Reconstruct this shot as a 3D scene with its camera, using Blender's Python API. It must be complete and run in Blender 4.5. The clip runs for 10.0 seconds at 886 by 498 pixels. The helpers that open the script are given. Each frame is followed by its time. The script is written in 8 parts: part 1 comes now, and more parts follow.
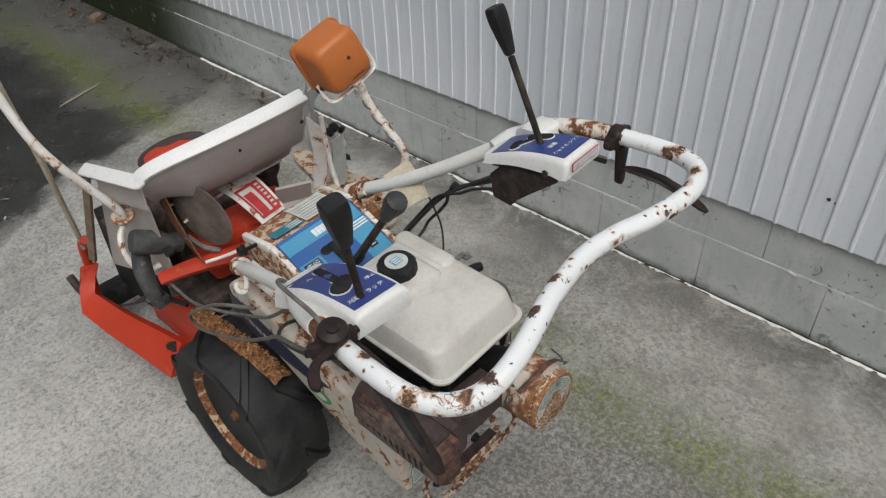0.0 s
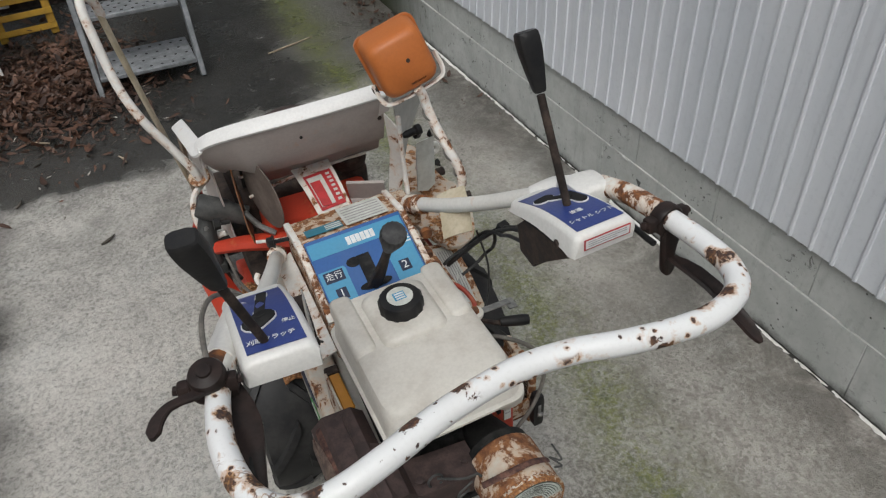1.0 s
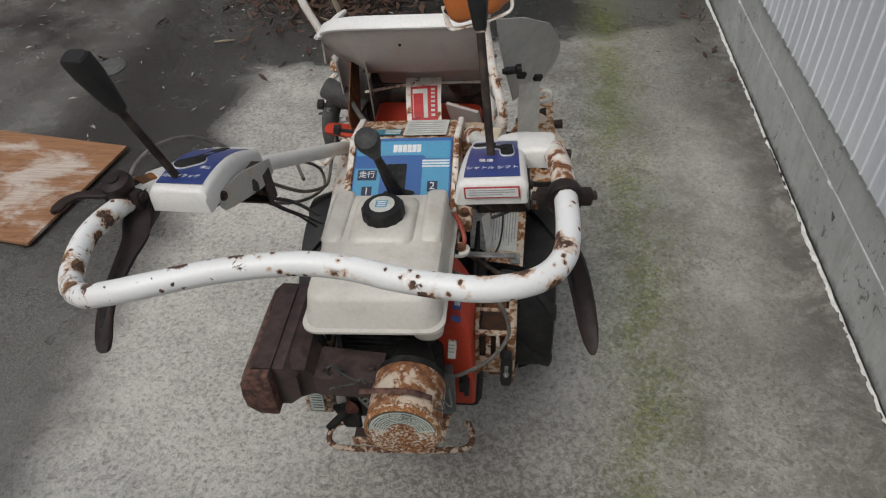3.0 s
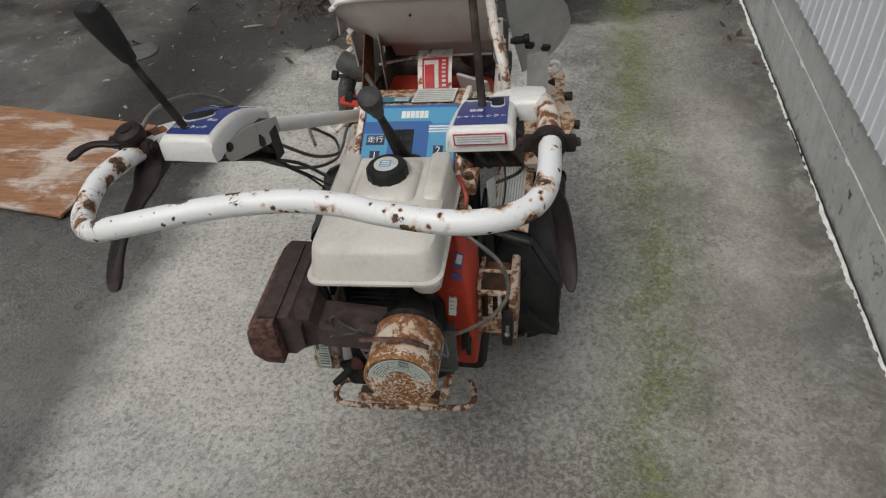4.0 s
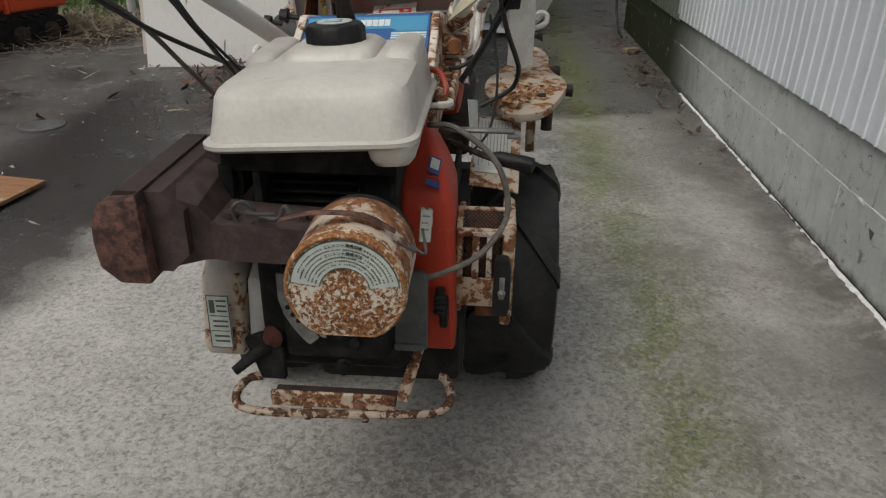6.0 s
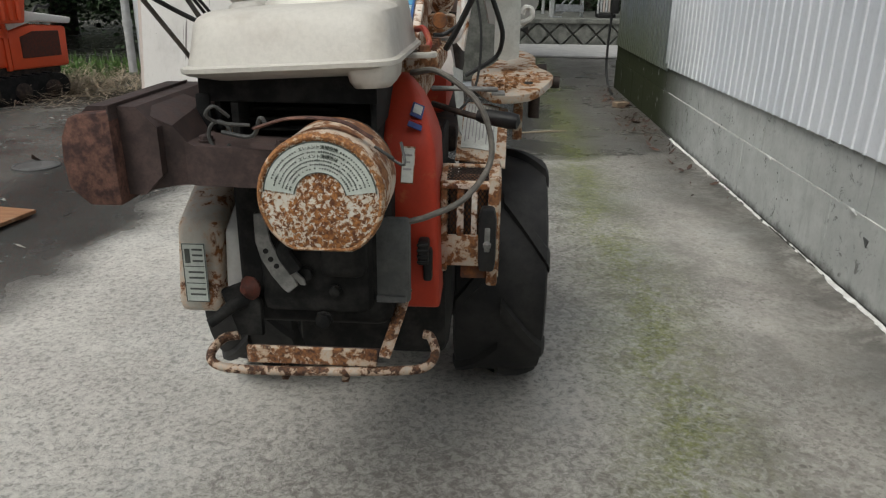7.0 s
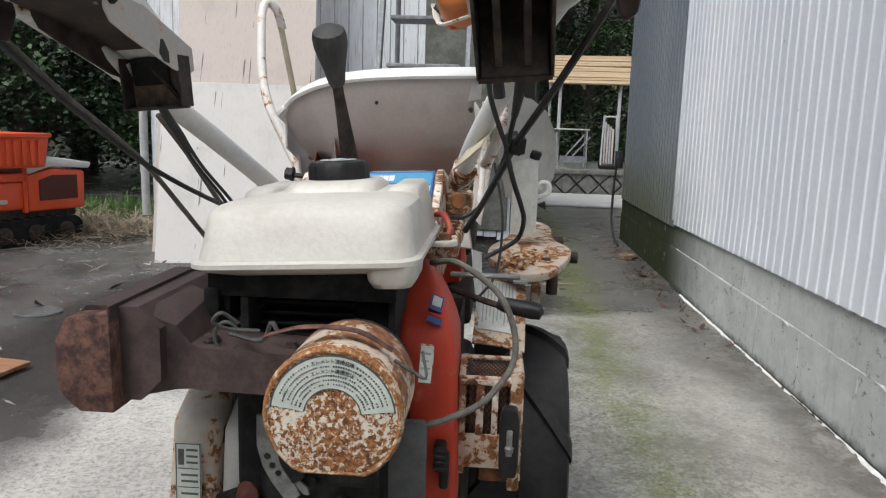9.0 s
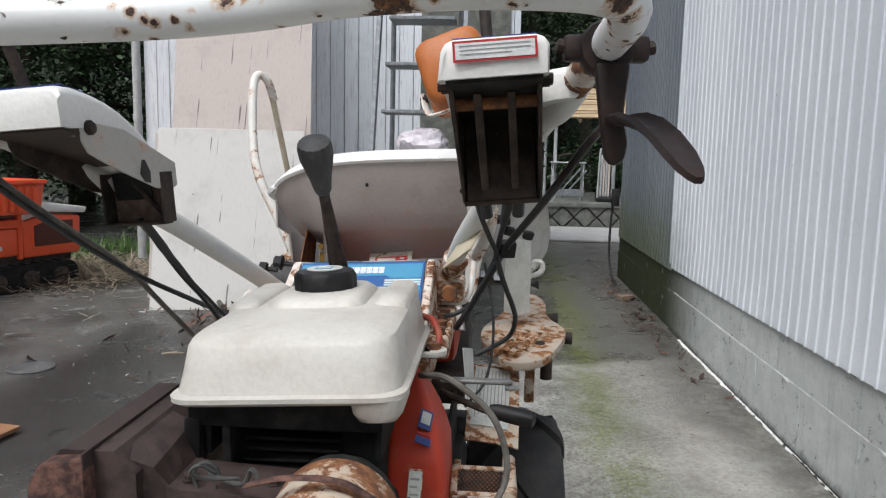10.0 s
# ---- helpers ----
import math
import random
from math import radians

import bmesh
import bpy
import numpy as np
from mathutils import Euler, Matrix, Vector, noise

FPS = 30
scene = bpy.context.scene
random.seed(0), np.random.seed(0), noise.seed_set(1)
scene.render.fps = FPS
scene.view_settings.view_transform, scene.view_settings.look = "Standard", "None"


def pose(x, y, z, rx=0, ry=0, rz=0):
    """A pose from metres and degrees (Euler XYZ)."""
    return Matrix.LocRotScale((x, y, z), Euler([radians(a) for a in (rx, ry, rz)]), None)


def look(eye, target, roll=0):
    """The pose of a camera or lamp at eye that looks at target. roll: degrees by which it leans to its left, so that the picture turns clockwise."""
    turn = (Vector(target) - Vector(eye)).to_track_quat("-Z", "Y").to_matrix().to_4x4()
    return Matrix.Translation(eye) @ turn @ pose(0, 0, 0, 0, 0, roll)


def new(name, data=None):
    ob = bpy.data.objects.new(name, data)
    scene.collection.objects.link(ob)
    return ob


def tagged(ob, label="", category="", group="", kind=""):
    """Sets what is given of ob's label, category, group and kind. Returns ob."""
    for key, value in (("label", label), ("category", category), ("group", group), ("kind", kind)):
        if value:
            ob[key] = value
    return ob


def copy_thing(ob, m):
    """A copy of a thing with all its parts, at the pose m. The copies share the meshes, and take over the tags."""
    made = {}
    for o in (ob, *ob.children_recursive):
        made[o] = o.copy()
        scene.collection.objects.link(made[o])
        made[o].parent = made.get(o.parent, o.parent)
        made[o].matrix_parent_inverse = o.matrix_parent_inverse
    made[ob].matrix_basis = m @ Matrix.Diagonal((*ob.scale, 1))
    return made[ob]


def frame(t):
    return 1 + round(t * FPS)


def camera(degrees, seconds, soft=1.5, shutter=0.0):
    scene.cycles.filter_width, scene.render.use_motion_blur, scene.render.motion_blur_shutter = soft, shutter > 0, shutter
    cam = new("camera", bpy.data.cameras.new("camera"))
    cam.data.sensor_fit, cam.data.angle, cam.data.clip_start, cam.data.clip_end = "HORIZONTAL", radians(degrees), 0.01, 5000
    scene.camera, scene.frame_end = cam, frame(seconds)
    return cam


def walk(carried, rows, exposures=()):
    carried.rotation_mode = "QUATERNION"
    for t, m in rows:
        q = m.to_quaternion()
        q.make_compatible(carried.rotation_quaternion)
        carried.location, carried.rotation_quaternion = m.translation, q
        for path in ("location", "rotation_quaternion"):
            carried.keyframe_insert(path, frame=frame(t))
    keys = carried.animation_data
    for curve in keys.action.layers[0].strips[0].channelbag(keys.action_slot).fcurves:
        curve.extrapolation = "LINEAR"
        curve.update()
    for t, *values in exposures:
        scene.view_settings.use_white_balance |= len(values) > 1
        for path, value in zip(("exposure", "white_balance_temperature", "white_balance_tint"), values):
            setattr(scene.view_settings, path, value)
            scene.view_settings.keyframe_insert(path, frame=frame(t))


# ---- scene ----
# camera
cam = camera(62.1, 10.0, soft=1.2)
PATH = [
    (0, (-0.21, 0.197, 1.733), (0.918, 1.289, 0.493), -2.4),
    (0.5, (0.031, 0.167, 1.698), (0.959, 1.434, 0.461), -0.1),
    (1, (0.234, 0.143, 1.688), (0.857, 1.568, 0.429), -2.9),
    (1.5, (0.431, 0.042, 1.695), (0.74, 1.568, 0.44), -2.8),
    (2, (0.521, 0.055, 1.679), (0.73, 1.594, 0.42), -1.0),
    (2.5, (0.624, 0.077, 1.652), (0.653, 1.587, 0.342), -3.7),
    (2.7, (0.704, 0.044, 1.65), (0.615, 1.542, 0.327), -2.4),
    (3.8, (0.867, -0.07, 1.63), (0.565, 1.402, 0.31), -4.8),
    (4, (0.865, -0.081, 1.618), (0.584, 1.39, 0.292), -4.4),
    (4.5, (0.821, -0.067, 1.528), (0.666, 1.427, 0.208), -0.0),
    (5, (0.696, -0.011, 1.41), (0.603, 1.482, 0.083), 3.2),
    (5.5, (0.704, 0.07, 1.203), (0.636, 1.74, 0.104), 3.7),
    (5.7, (0.729, 0.064, 1.096), (0.644, 1.792, 0.092), 1.6),
    (6.8, (0.784, -0.007, 0.806), (0.659, 1.867, 0.117), 0.5),
    (7, (0.786, -0.001, 0.794), (0.675, 1.874, 0.108), 0.6),
    (7.5, (0.778, 0.03, 0.778), (0.662, 1.944, 0.212), 1.2),
    (8, (0.778, 0.054, 0.766), (0.651, 1.988, 0.276), 1.7),
    (8.5, (0.772, 0.061, 0.81), (0.64, 2.016, 0.406), 2.0),
    (9, (0.758, 0.077, 0.85), (0.626, 2.046, 0.523), 1.7),
    (9.5, (0.755, 0.097, 0.872), (0.631, 2.068, 0.554), 1.3),
    (10, (0.766, 0.113, 0.956), (0.635, 2.092, 0.699), 1.2),
]
EXPOSURE = [(0.0, -0.03, 6450, 8), (1.0, -0.13, 6500, 8), (2.5, -0.26, 6550, 9), (4.5, -0.21, 6620, 8), (5.5, -0.28, 6680, 8), (7.0, 0.08, 6600, 6), (8.5, 0.49, 6450, 8), (10.0, 0.39, 6280, 9)]
walk(cam, [(t, look(eye, target, roll)) for t, eye, target, roll in PATH], exposures=EXPOSURE)

# light: an overcast sky with a broad, weak sun
SUN_UP, SUN_TURN = 58, 215
world = bpy.data.worlds.new("overcast_sky")
scene.world = world
world.use_nodes = True
wt = world.node_tree
wt.nodes.clear()
w_sky = wt.nodes.new("ShaderNodeTexSky")
w_sky.sky_type = "NISHITA"
w_sky.sun_disc = False
w_sky.sun_elevation, w_sky.sun_rotation = radians(SUN_UP), radians(SUN_TURN)
w_sky.dust_density = 4.0
w_sat = wt.nodes.new("ShaderNodeHueSaturation")
w_sat.inputs["Saturation"].default_value = 0.42
w_bg = wt.nodes.new("ShaderNodeBackground")
w_bg.inputs["Strength"].default_value = 0.15
w_out = wt.nodes.new("ShaderNodeOutputWorld")
wt.links.new(w_sky.outputs[0], w_sat.inputs["Color"])
wt.links.new(w_sat.outputs[0], w_bg.inputs["Color"])
wt.links.new(w_bg.outputs[0], w_out.inputs["Surface"])
sun = new("sun", bpy.data.lights.new("sun", "SUN"))
sun.data.energy, sun.data.angle, sun.data.color = 1.2, radians(30), (0.985, 0.995, 0.99)
sun.matrix_world = look((0, 0, 10), (10 * math.sin(radians(SUN_TURN)) * -0.53, 10 * math.cos(radians(SUN_TURN)) * -0.53, 1.5))


# ---- materials ----
class Nodes:
    """A node material, put together from a few kinds of step."""

    def __init__(self, name, rough=0.6, metal=0.0, spec=0.5):
        self.m = bpy.data.materials.new(name)
        self.m.use_nodes = True
        self.t = self.m.node_tree
        self.t.nodes.clear()
        self.b = self.t.nodes.new("ShaderNodeBsdfPrincipled")
        out = self.t.nodes.new("ShaderNodeOutputMaterial")
        self.t.links.new(self.b.outputs[0], out.inputs[0])
        self.b.inputs["Roughness"].default_value = rough
        self.b.inputs["Metallic"].default_value = metal
        self.b.inputs["Specular IOR Level"].default_value = spec
        tc = self.t.nodes.new("ShaderNodeTexCoord")
        self.co = tc.outputs["Object"]

    def put(self, socket, value):
        if hasattr(value, "is_output"):
            self.t.links.new(value, socket)
        elif isinstance(value, (tuple, list)) and len(value) == 3 and len(socket.default_value) == 4:
            socket.default_value = (*value, 1)
        else:
            socket.default_value = value

    def stretch(self, sx, sy, sz, off=(0, 0, 0)):
        n = self.t.nodes.new("ShaderNodeMapping")
        n.inputs["Scale"].default_value = (sx, sy, sz)
        n.inputs["Location"].default_value = off
        self.t.links.new(self.co, n.inputs["Vector"])
        return n.outputs[0]

    def noise(self, scale, detail=4, rough=0.55, co=None, distort=0.0):
        n = self.t.nodes.new("ShaderNodeTexNoise")
        self.put(n.inputs["Vector"], co or self.co)
        n.inputs["Scale"].default_value, n.inputs["Detail"].default_value = scale, detail
        n.inputs["Roughness"].default_value, n.inputs["Distortion"].default_value = rough, distort
        return n.outputs[0]

    def cells(self, scale, co=None, out="Distance", feature="F1"):
        n = self.t.nodes.new("ShaderNodeTexVoronoi")
        n.feature = feature
        self.put(n.inputs["Vector"], co or self.co)
        n.inputs["Scale"].default_value = scale
        return n.outputs[out]

    def step(self, value, lo, hi, a=0.0, b=1.0):
        n = self.t.nodes.new("ShaderNodeMapRange")
        n.interpolation_type = "SMOOTHSTEP"
        for key, v in (("Value", value), ("From Min", lo), ("From Max", hi), ("To Min", a), ("To Max", b)):
            self.put(n.inputs[key], v)
        return n.outputs[0]

    def math(self, op, a, b=0.0):
        n = self.t.nodes.new("ShaderNodeMath")
        n.operation = op
        self.put(n.inputs[0], a)
        self.put(n.inputs[1], b)
        return n.outputs[0]

    def mix(self, f, a, b):
        n = self.t.nodes.new("ShaderNodeMix")
        n.data_type = "RGBA"
        self.put(n.inputs[0], f)
        self.put(n.inputs[6], a)
        self.put(n.inputs[7], b)
        return n.outputs[2]

    def xyz(self):
        n = self.t.nodes.new("ShaderNodeSeparateXYZ")
        self.t.links.new(self.co, n.inputs[0])
        return n.outputs

    def random(self):
        return self.t.nodes.new("ShaderNodeObjectInfo").outputs["Random"]

    def bump(self, height, strength=0.3, dist=0.002):
        n = self.t.nodes.new("ShaderNodeBump")
        n.inputs["Strength"].default_value, n.inputs["Distance"].default_value = strength, dist
        self.t.links.new(height, n.inputs["Height"])
        self.t.links.new(n.outputs[0], self.b.inputs["Normal"])

    def end(self, colour, rough=None):
        self.put(self.b.inputs["Base Color"], colour)
        if rough is not None:
            self.put(self.b.inputs["Roughness"], rough)
        return self.m


RUST_D, RUST_L = (0.075, 0.03, 0.016), (0.30, 0.115, 0.035)


def painted(name, colour, dirt=(0.2, 0.17, 0.13), rust=0.0, rough=0.45, size=28, soil=0.35, chips=0.0, metal=0.0, dark=RUST_D, light=RUST_L):
    """Paint with grime; rust: the share eaten by rust patches; chips: small dark chips."""
    n = Nodes(name, rough, metal)
    grime = n.step(n.noise(9, 6, 0.65), 0.45, 0.75, 0, soil)
    c = n.mix(grime, colour, tuple(a * 0.55 + d * 0.45 for a, d in zip(colour, dirt)))
    fine = n.noise(160, 3, 0.6)
    c = n.mix(n.step(fine, 0.35, 0.7, 0, 0.18), c, tuple(0.6 * v for v in colour))
    h = fine
    r = n.step(n.noise(5, 2), 0.3, 0.7, rough - 0.08, rough + 0.12)
    if rust > 0:
        patch = n.noise(size, 8, 0.68, distort=0.3)
        edge = 0.72 - 0.42 * rust
        mask = n.step(patch, edge - 0.005, edge + 0.05)
        halo = n.step(patch, edge - 0.11, edge + 0.02, 0, 0.75)
        rc = n.mix(n.step(n.noise(size * 3.5, 6, 0.7), 0.35, 0.68), dark, light)
        c = n.mix(halo, c, tuple(0.5 * v + 0.5 * w for v, w in zip(colour, (0.5, 0.24, 0.08))))
        c = n.mix(mask, c, rc)
        r = n.mix(mask, r, (0.85, 0.85, 0.85))
        h = n.math("SUBTRACT", n.math("MULTIPLY", fine, 0.3), n.math("MULTIPLY", mask, n.noise(size * 5, 4)))
    if chips > 0:
        spot = n.step(n.cells(size * 1.7), 0.10 + 0.2 * chips, 0.02)
        keep = n.step(n.noise(14, 2), 0.5, 0.56)
        c = n.mix(n.math("MULTIPLY", spot, keep), c, RUST_D)
    n.bump(h, 0.35, 0.0012)
    return n.end(c, r)


def chipped_bar(name):
    """Thick white paint on tube: ragged chips down to dark steel, here and there in a rusty halo."""
    n = Nodes(name, 0.4)
    rag = n.math("MULTIPLY", n.math("SUBTRACT", n.noise(110, 4, 0.65, distort=0.3), 0.5), 0.60)
    c = n.mix(n.step(n.noise(9, 5, 0.65), 0.45, 0.75, 0, 0.22), (0.75, 0.755, 0.75), (0.60, 0.585, 0.55))
    c = n.mix(n.step(n.noise(200, 3), 0.5, 0.75, 0, 0.14), c, (0.5, 0.5, 0.48))
    dots = None
    for scale, size, lo, off in ((24, 0.31, 0.37, 1.1), (62, 0.21, 0.41, 5.3)):
        cell = n.math("ADD", n.cells(scale, n.stretch(1, 1, 1, (off, 0.3, 2.2))), rag)
        keep = n.step(n.noise(scale * 0.55, 2, 0.5, co=n.stretch(1, 1, 1, (off, 3.1, 0))), lo, lo + 0.05)
        mask = n.math("MULTIPLY", n.step(cell, size, size - 0.05), keep)
        halo = n.math("MULTIPLY", n.step(cell, size + 0.15, size - 0.03, 0, 0.72), n.math("MULTIPLY", keep, n.step(n.noise(7, 2), 0.40, 0.56)))
        c = n.mix(halo, c, (0.46, 0.235, 0.085))
        c = n.mix(mask, c, n.mix(n.step(n.noise(160, 4, 0.7), 0.42, 0.66), (0.045, 0.028, 0.024), (0.16, 0.075, 0.038)))
        dots = mask if dots is None else n.math("MAXIMUM", dots, mask)
    # creeping rust under the paint of the rear bend
    x, y, _ = n.xyz()
    bend = n.math("MULTIPLY", n.step(n.math("ADD", x, n.math("MULTIPLY", rag, 0.08)), -0.295, -0.345), n.step(n.math("ADD", y, n.math("MULTIPLY", rag, 0.08)), -0.67, -0.705))
    worm = n.step(n.math("ABSOLUTE", n.math("SUBTRACT", n.noise(46, 3, 0.55, distort=0.8), 0.5)), 0.030, 0.012)
    worm = n.math("MULTIPLY", n.math("MULTIPLY", worm, bend), n.step(n.noise(22, 3), 0.45, 0.55))
    c = n.mix(n.math("MULTIPLY", worm, 0.85), c, n.mix(n.step(n.noise(120, 4), 0.4, 0.65), (0.10, 0.05, 0.03), (0.36, 0.19, 0.07)))
    n.bump(n.math("SUBTRACT", n.math("MULTIPLY", n.noise(160, 3), 0.15), dots), 0.4, 0.0012)
    return n.end(c, n.step(dots, 0, 1, 0.38, 0.85))


def speckled(name):
    """White paint broken by a dense net of orange rust flecks, thickest at the rim."""
    n = Nodes(name, 0.6)
    wob = n.noise(30, 4, 0.6)
    big = n.noise(19, 3, 0.55)
    fleck = n.noise(210, 6, 0.68, co=n.stretch(1.05, 1, 0.95), distort=0.5)
    level = n.math("SUBTRACT", 0.656, n.math("MULTIPLY", big, 0.38))
    mask = n.step(n.math("SUBTRACT", fleck, level), -0.012, 0.03)
    white = n.mix(n.step(wob, 0.4, 0.7, 0, 0.5), (0.66, 0.63, 0.57), (0.47, 0.42, 0.34))
    tone = n.step(n.noise(210, 4, 0.7), 0.36, 0.66)
    rust = n.mix(tone, (0.105, 0.038, 0.016), (0.40, 0.165, 0.05))
    halo = n.step(n.math("SUBTRACT", fleck, level), -0.09, 0.0, 0, 0.55)
    c = n.mix(mask, n.mix(halo, white, (0.52, 0.33, 0.17)), rust)
    n.bump(n.math("MULTIPLY", mask, tone), 0.5, 0.0015)
    return n.end(c, n.step(mask, 0, 1, 0.5, 0.9))


def plain(name, a, b, scale=30, rough=0.6, metal=0.0, bump=0.2, detail=5, spec=0.5):
    n = Nodes(name, rough, metal, spec)
    f = n.noise(scale, detail, 0.62)
    g = n.noise(scale * 6, 3)
    c = n.mix(n.step(f, 0.35, 0.68), a, b)
    c = n.mix(n.step(g, 0.45, 0.7, 0, 0.25), c, tuple(0.55 * v for v in a))
    n.bump(g, bump, 0.001)
    return n.end(c, n.step(f, 0.3, 0.7, rough - 0.1, min(1.0, rough + 0.12)))


def ground_material():
    n = Nodes("weathered_concrete", 0.9, 0, 0.5)
    x, y, _ = n.xyz()

    def at(dx, dy):
        return n.stretch(1, 1, 1, (dx, dy, 0))

    big, mid = n.noise(0.55, 5, 0.6), n.noise(3.2, 6, 0.65)
    fine, grit = n.noise(38, 5, 0.7), n.noise(150, 3, 0.6)
    wob = n.math("MULTIPLY", n.math("SUBTRACT", n.noise(1.6, 4), 0.5), 0.9)
    edge = n.math("ADD", n.math("MULTIPLY", n.math("SUBTRACT", n.noise(1.9, 7, 0.64), 0.5), 0.46), n.math("MULTIPLY", wob, 0.10))
    # cement skin, smooth or worn down to the grit
    c = n.mix(n.step(mid, 0.33, 0.68), (0.245, 0.235, 0.213), (0.50, 0.482, 0.440))
    film = n.noise(2.1, 5, 0.6, co=at(8.3, 2.2))
    c = n.mix(n.step(film, 0.50, 0.64, 0, 0.55), c, (0.35, 0.365, 0.355))
    c = n.mix(n.step(film, 0.46, 0.34, 0, 0.55), c, (0.355, 0.315, 0.300))
    gritty = n.step(n.noise(1.5, 5, 0.6), 0.34, 0.58, 0.50, 1.0)
    warp = n.t.nodes.new("ShaderNodeMix")
    warp.data_type = "VECTOR"
    warp.inputs[0].default_value = 0.012
    wn = n.t.nodes.new("ShaderNodeTexNoise")
    wn.inputs["Scale"].default_value = 60
    n.t.links.new(n.co, wn.inputs["Vector"])
    n.t.links.new(n.co, warp.inputs[4])
    n.t.links.new(wn.outputs["Color"], warp.inputs[5])
    bent = warp.outputs[1]
    grain = n.cells(105, bent, "Color")
    pebble = n.cells(62, bent, "Color")
    speck = n.noise(70, 8, 0.78, distort=0.6)
    c = n.mix(n.math("MULTIPLY", n.step(grain, 0.60, 0.82, 0, 0.55), gritty), c, (0.095, 0.087, 0.076))
    c = n.mix(n.math("MULTIPLY", n.step(grain, 0.40, 0.22, 0, 0.42), gritty), c, (0.58, 0.57, 0.53))
    c = n.mix(n.math("MULTIPLY", n.step(pebble, 0.70, 0.82, 0, 0.42), gritty), c, (0.15, 0.14, 0.128))
    c = n.mix(n.math("MULTIPLY", n.step(speck, 0.54, 0.61, 0, 0.62), gritty), c, (0.085, 0.077, 0.066))
    c = n.mix(n.math("MULTIPLY", n.step(speck, 0.45, 0.36, 0, 0.36), gritty), c, (0.56, 0.55, 0.51))
    tone = n.noise(11, 7, 0.68, distort=0.5)
    c = n.mix(n.step(tone, 0.50, 0.66, 0, 0.52), c, (0.125, 0.117, 0.103))
    c = n.mix(n.step(tone, 0.44, 0.32, 0, 0.45), c, (0.54, 0.535, 0.50))
    pits = n.math("MULTIPLY", n.step(n.cells(95), 0.32, 0.14), n.step(n.noise(2.6, 4), 0.46, 0.64, 0, 0.60))
    c = n.mix(pits, c, (0.05, 0.048, 0.044))
    crumb = n.math("MULTIPLY", n.step(n.cells(26, bent), 0.17, 0.10), n.step(n.cells(26, bent, "Color"), 0.62, 0.66))
    c = n.mix(n.math("MULTIPLY", crumb, 0.8), c, (0.045, 0.041, 0.035))
    # paler worn skin round the machine, and behind it a browner gritty patch with painted contact shadow
    worn = n.math("MULTIPLY", n.step(n.math("ADD", y, n.noise(1.1, 4)), 4.2, 2.2), n.step(n.math("ADD", x, n.noise(1.3, 4)), 1.9, 1.1))
    worn = n.math("MULTIPLY", worn, n.step(n.math("ADD", y, n.math("MULTIPLY", n.noise(1.7, 5, 0.6, co=at(1.3, 7.1)), 1.4)), 1.15, 1.85, 0.12, 1.0))
    c = n.mix(n.math("MULTIPLY", worn, n.step(speck, 0.58, 0.44, 0.22, 0.66)), c, (0.675, 0.652, 0.595))
    # the brown also paints the machine's contact shadow into the ground colour
    brown = n.math("MULTIPLY", n.step(n.math("ADD", y, edge), 1.38, 0.85), n.math("MULTIPLY", n.step(n.math("ADD", x, edge), 0.10, 0.55), n.step(n.math("ADD", x, edge), 1.40, 1.02, 0.15, 1.0)))
    brown = n.math("MULTIPLY", brown, n.step(n.noise(1.9, 6, 0.66, co=at(2.7, 5.9)), 0.30, 0.56, 0.48, 0.86))
    c = n.mix(n.math("MULTIPLY", brown, n.step(speck, 0.40, 0.58, 0.35, 0.95)), c, (0.095, 0.083, 0.070))
    c = n.mix(n.step(n.math("ADD", x, edge), 1.05, 1.45, 0, 0.32), c, (0.37, 0.342, 0.292))
    blotch = n.noise(0.9, 6, 0.62, co=at(3.1, 0.4))
    c = n.mix(n.step(blotch, 0.50, 0.70, 0, 0.34), c, (0.14, 0.131, 0.117))
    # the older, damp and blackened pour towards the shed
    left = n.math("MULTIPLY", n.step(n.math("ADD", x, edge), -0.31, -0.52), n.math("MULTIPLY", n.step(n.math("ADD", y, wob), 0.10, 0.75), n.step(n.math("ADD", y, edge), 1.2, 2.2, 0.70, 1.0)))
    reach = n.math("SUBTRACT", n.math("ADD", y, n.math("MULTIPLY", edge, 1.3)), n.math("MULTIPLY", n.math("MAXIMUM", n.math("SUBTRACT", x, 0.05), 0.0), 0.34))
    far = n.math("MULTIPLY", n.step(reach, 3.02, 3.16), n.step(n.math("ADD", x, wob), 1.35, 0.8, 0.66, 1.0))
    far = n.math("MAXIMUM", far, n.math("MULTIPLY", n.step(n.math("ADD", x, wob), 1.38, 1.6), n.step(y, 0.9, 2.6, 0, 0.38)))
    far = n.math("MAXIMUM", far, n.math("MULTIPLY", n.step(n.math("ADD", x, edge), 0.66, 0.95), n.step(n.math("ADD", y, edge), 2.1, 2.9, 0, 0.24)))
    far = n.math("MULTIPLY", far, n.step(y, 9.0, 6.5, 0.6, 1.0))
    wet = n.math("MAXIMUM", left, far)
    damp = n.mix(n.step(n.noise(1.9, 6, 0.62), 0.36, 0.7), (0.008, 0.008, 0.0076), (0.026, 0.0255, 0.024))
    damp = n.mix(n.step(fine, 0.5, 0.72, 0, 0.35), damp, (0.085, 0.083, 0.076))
    # pale patches: uneven tone, plus the sky's sheen on the damp painted as colour
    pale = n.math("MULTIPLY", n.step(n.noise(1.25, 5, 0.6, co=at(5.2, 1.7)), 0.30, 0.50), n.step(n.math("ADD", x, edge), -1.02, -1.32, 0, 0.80))
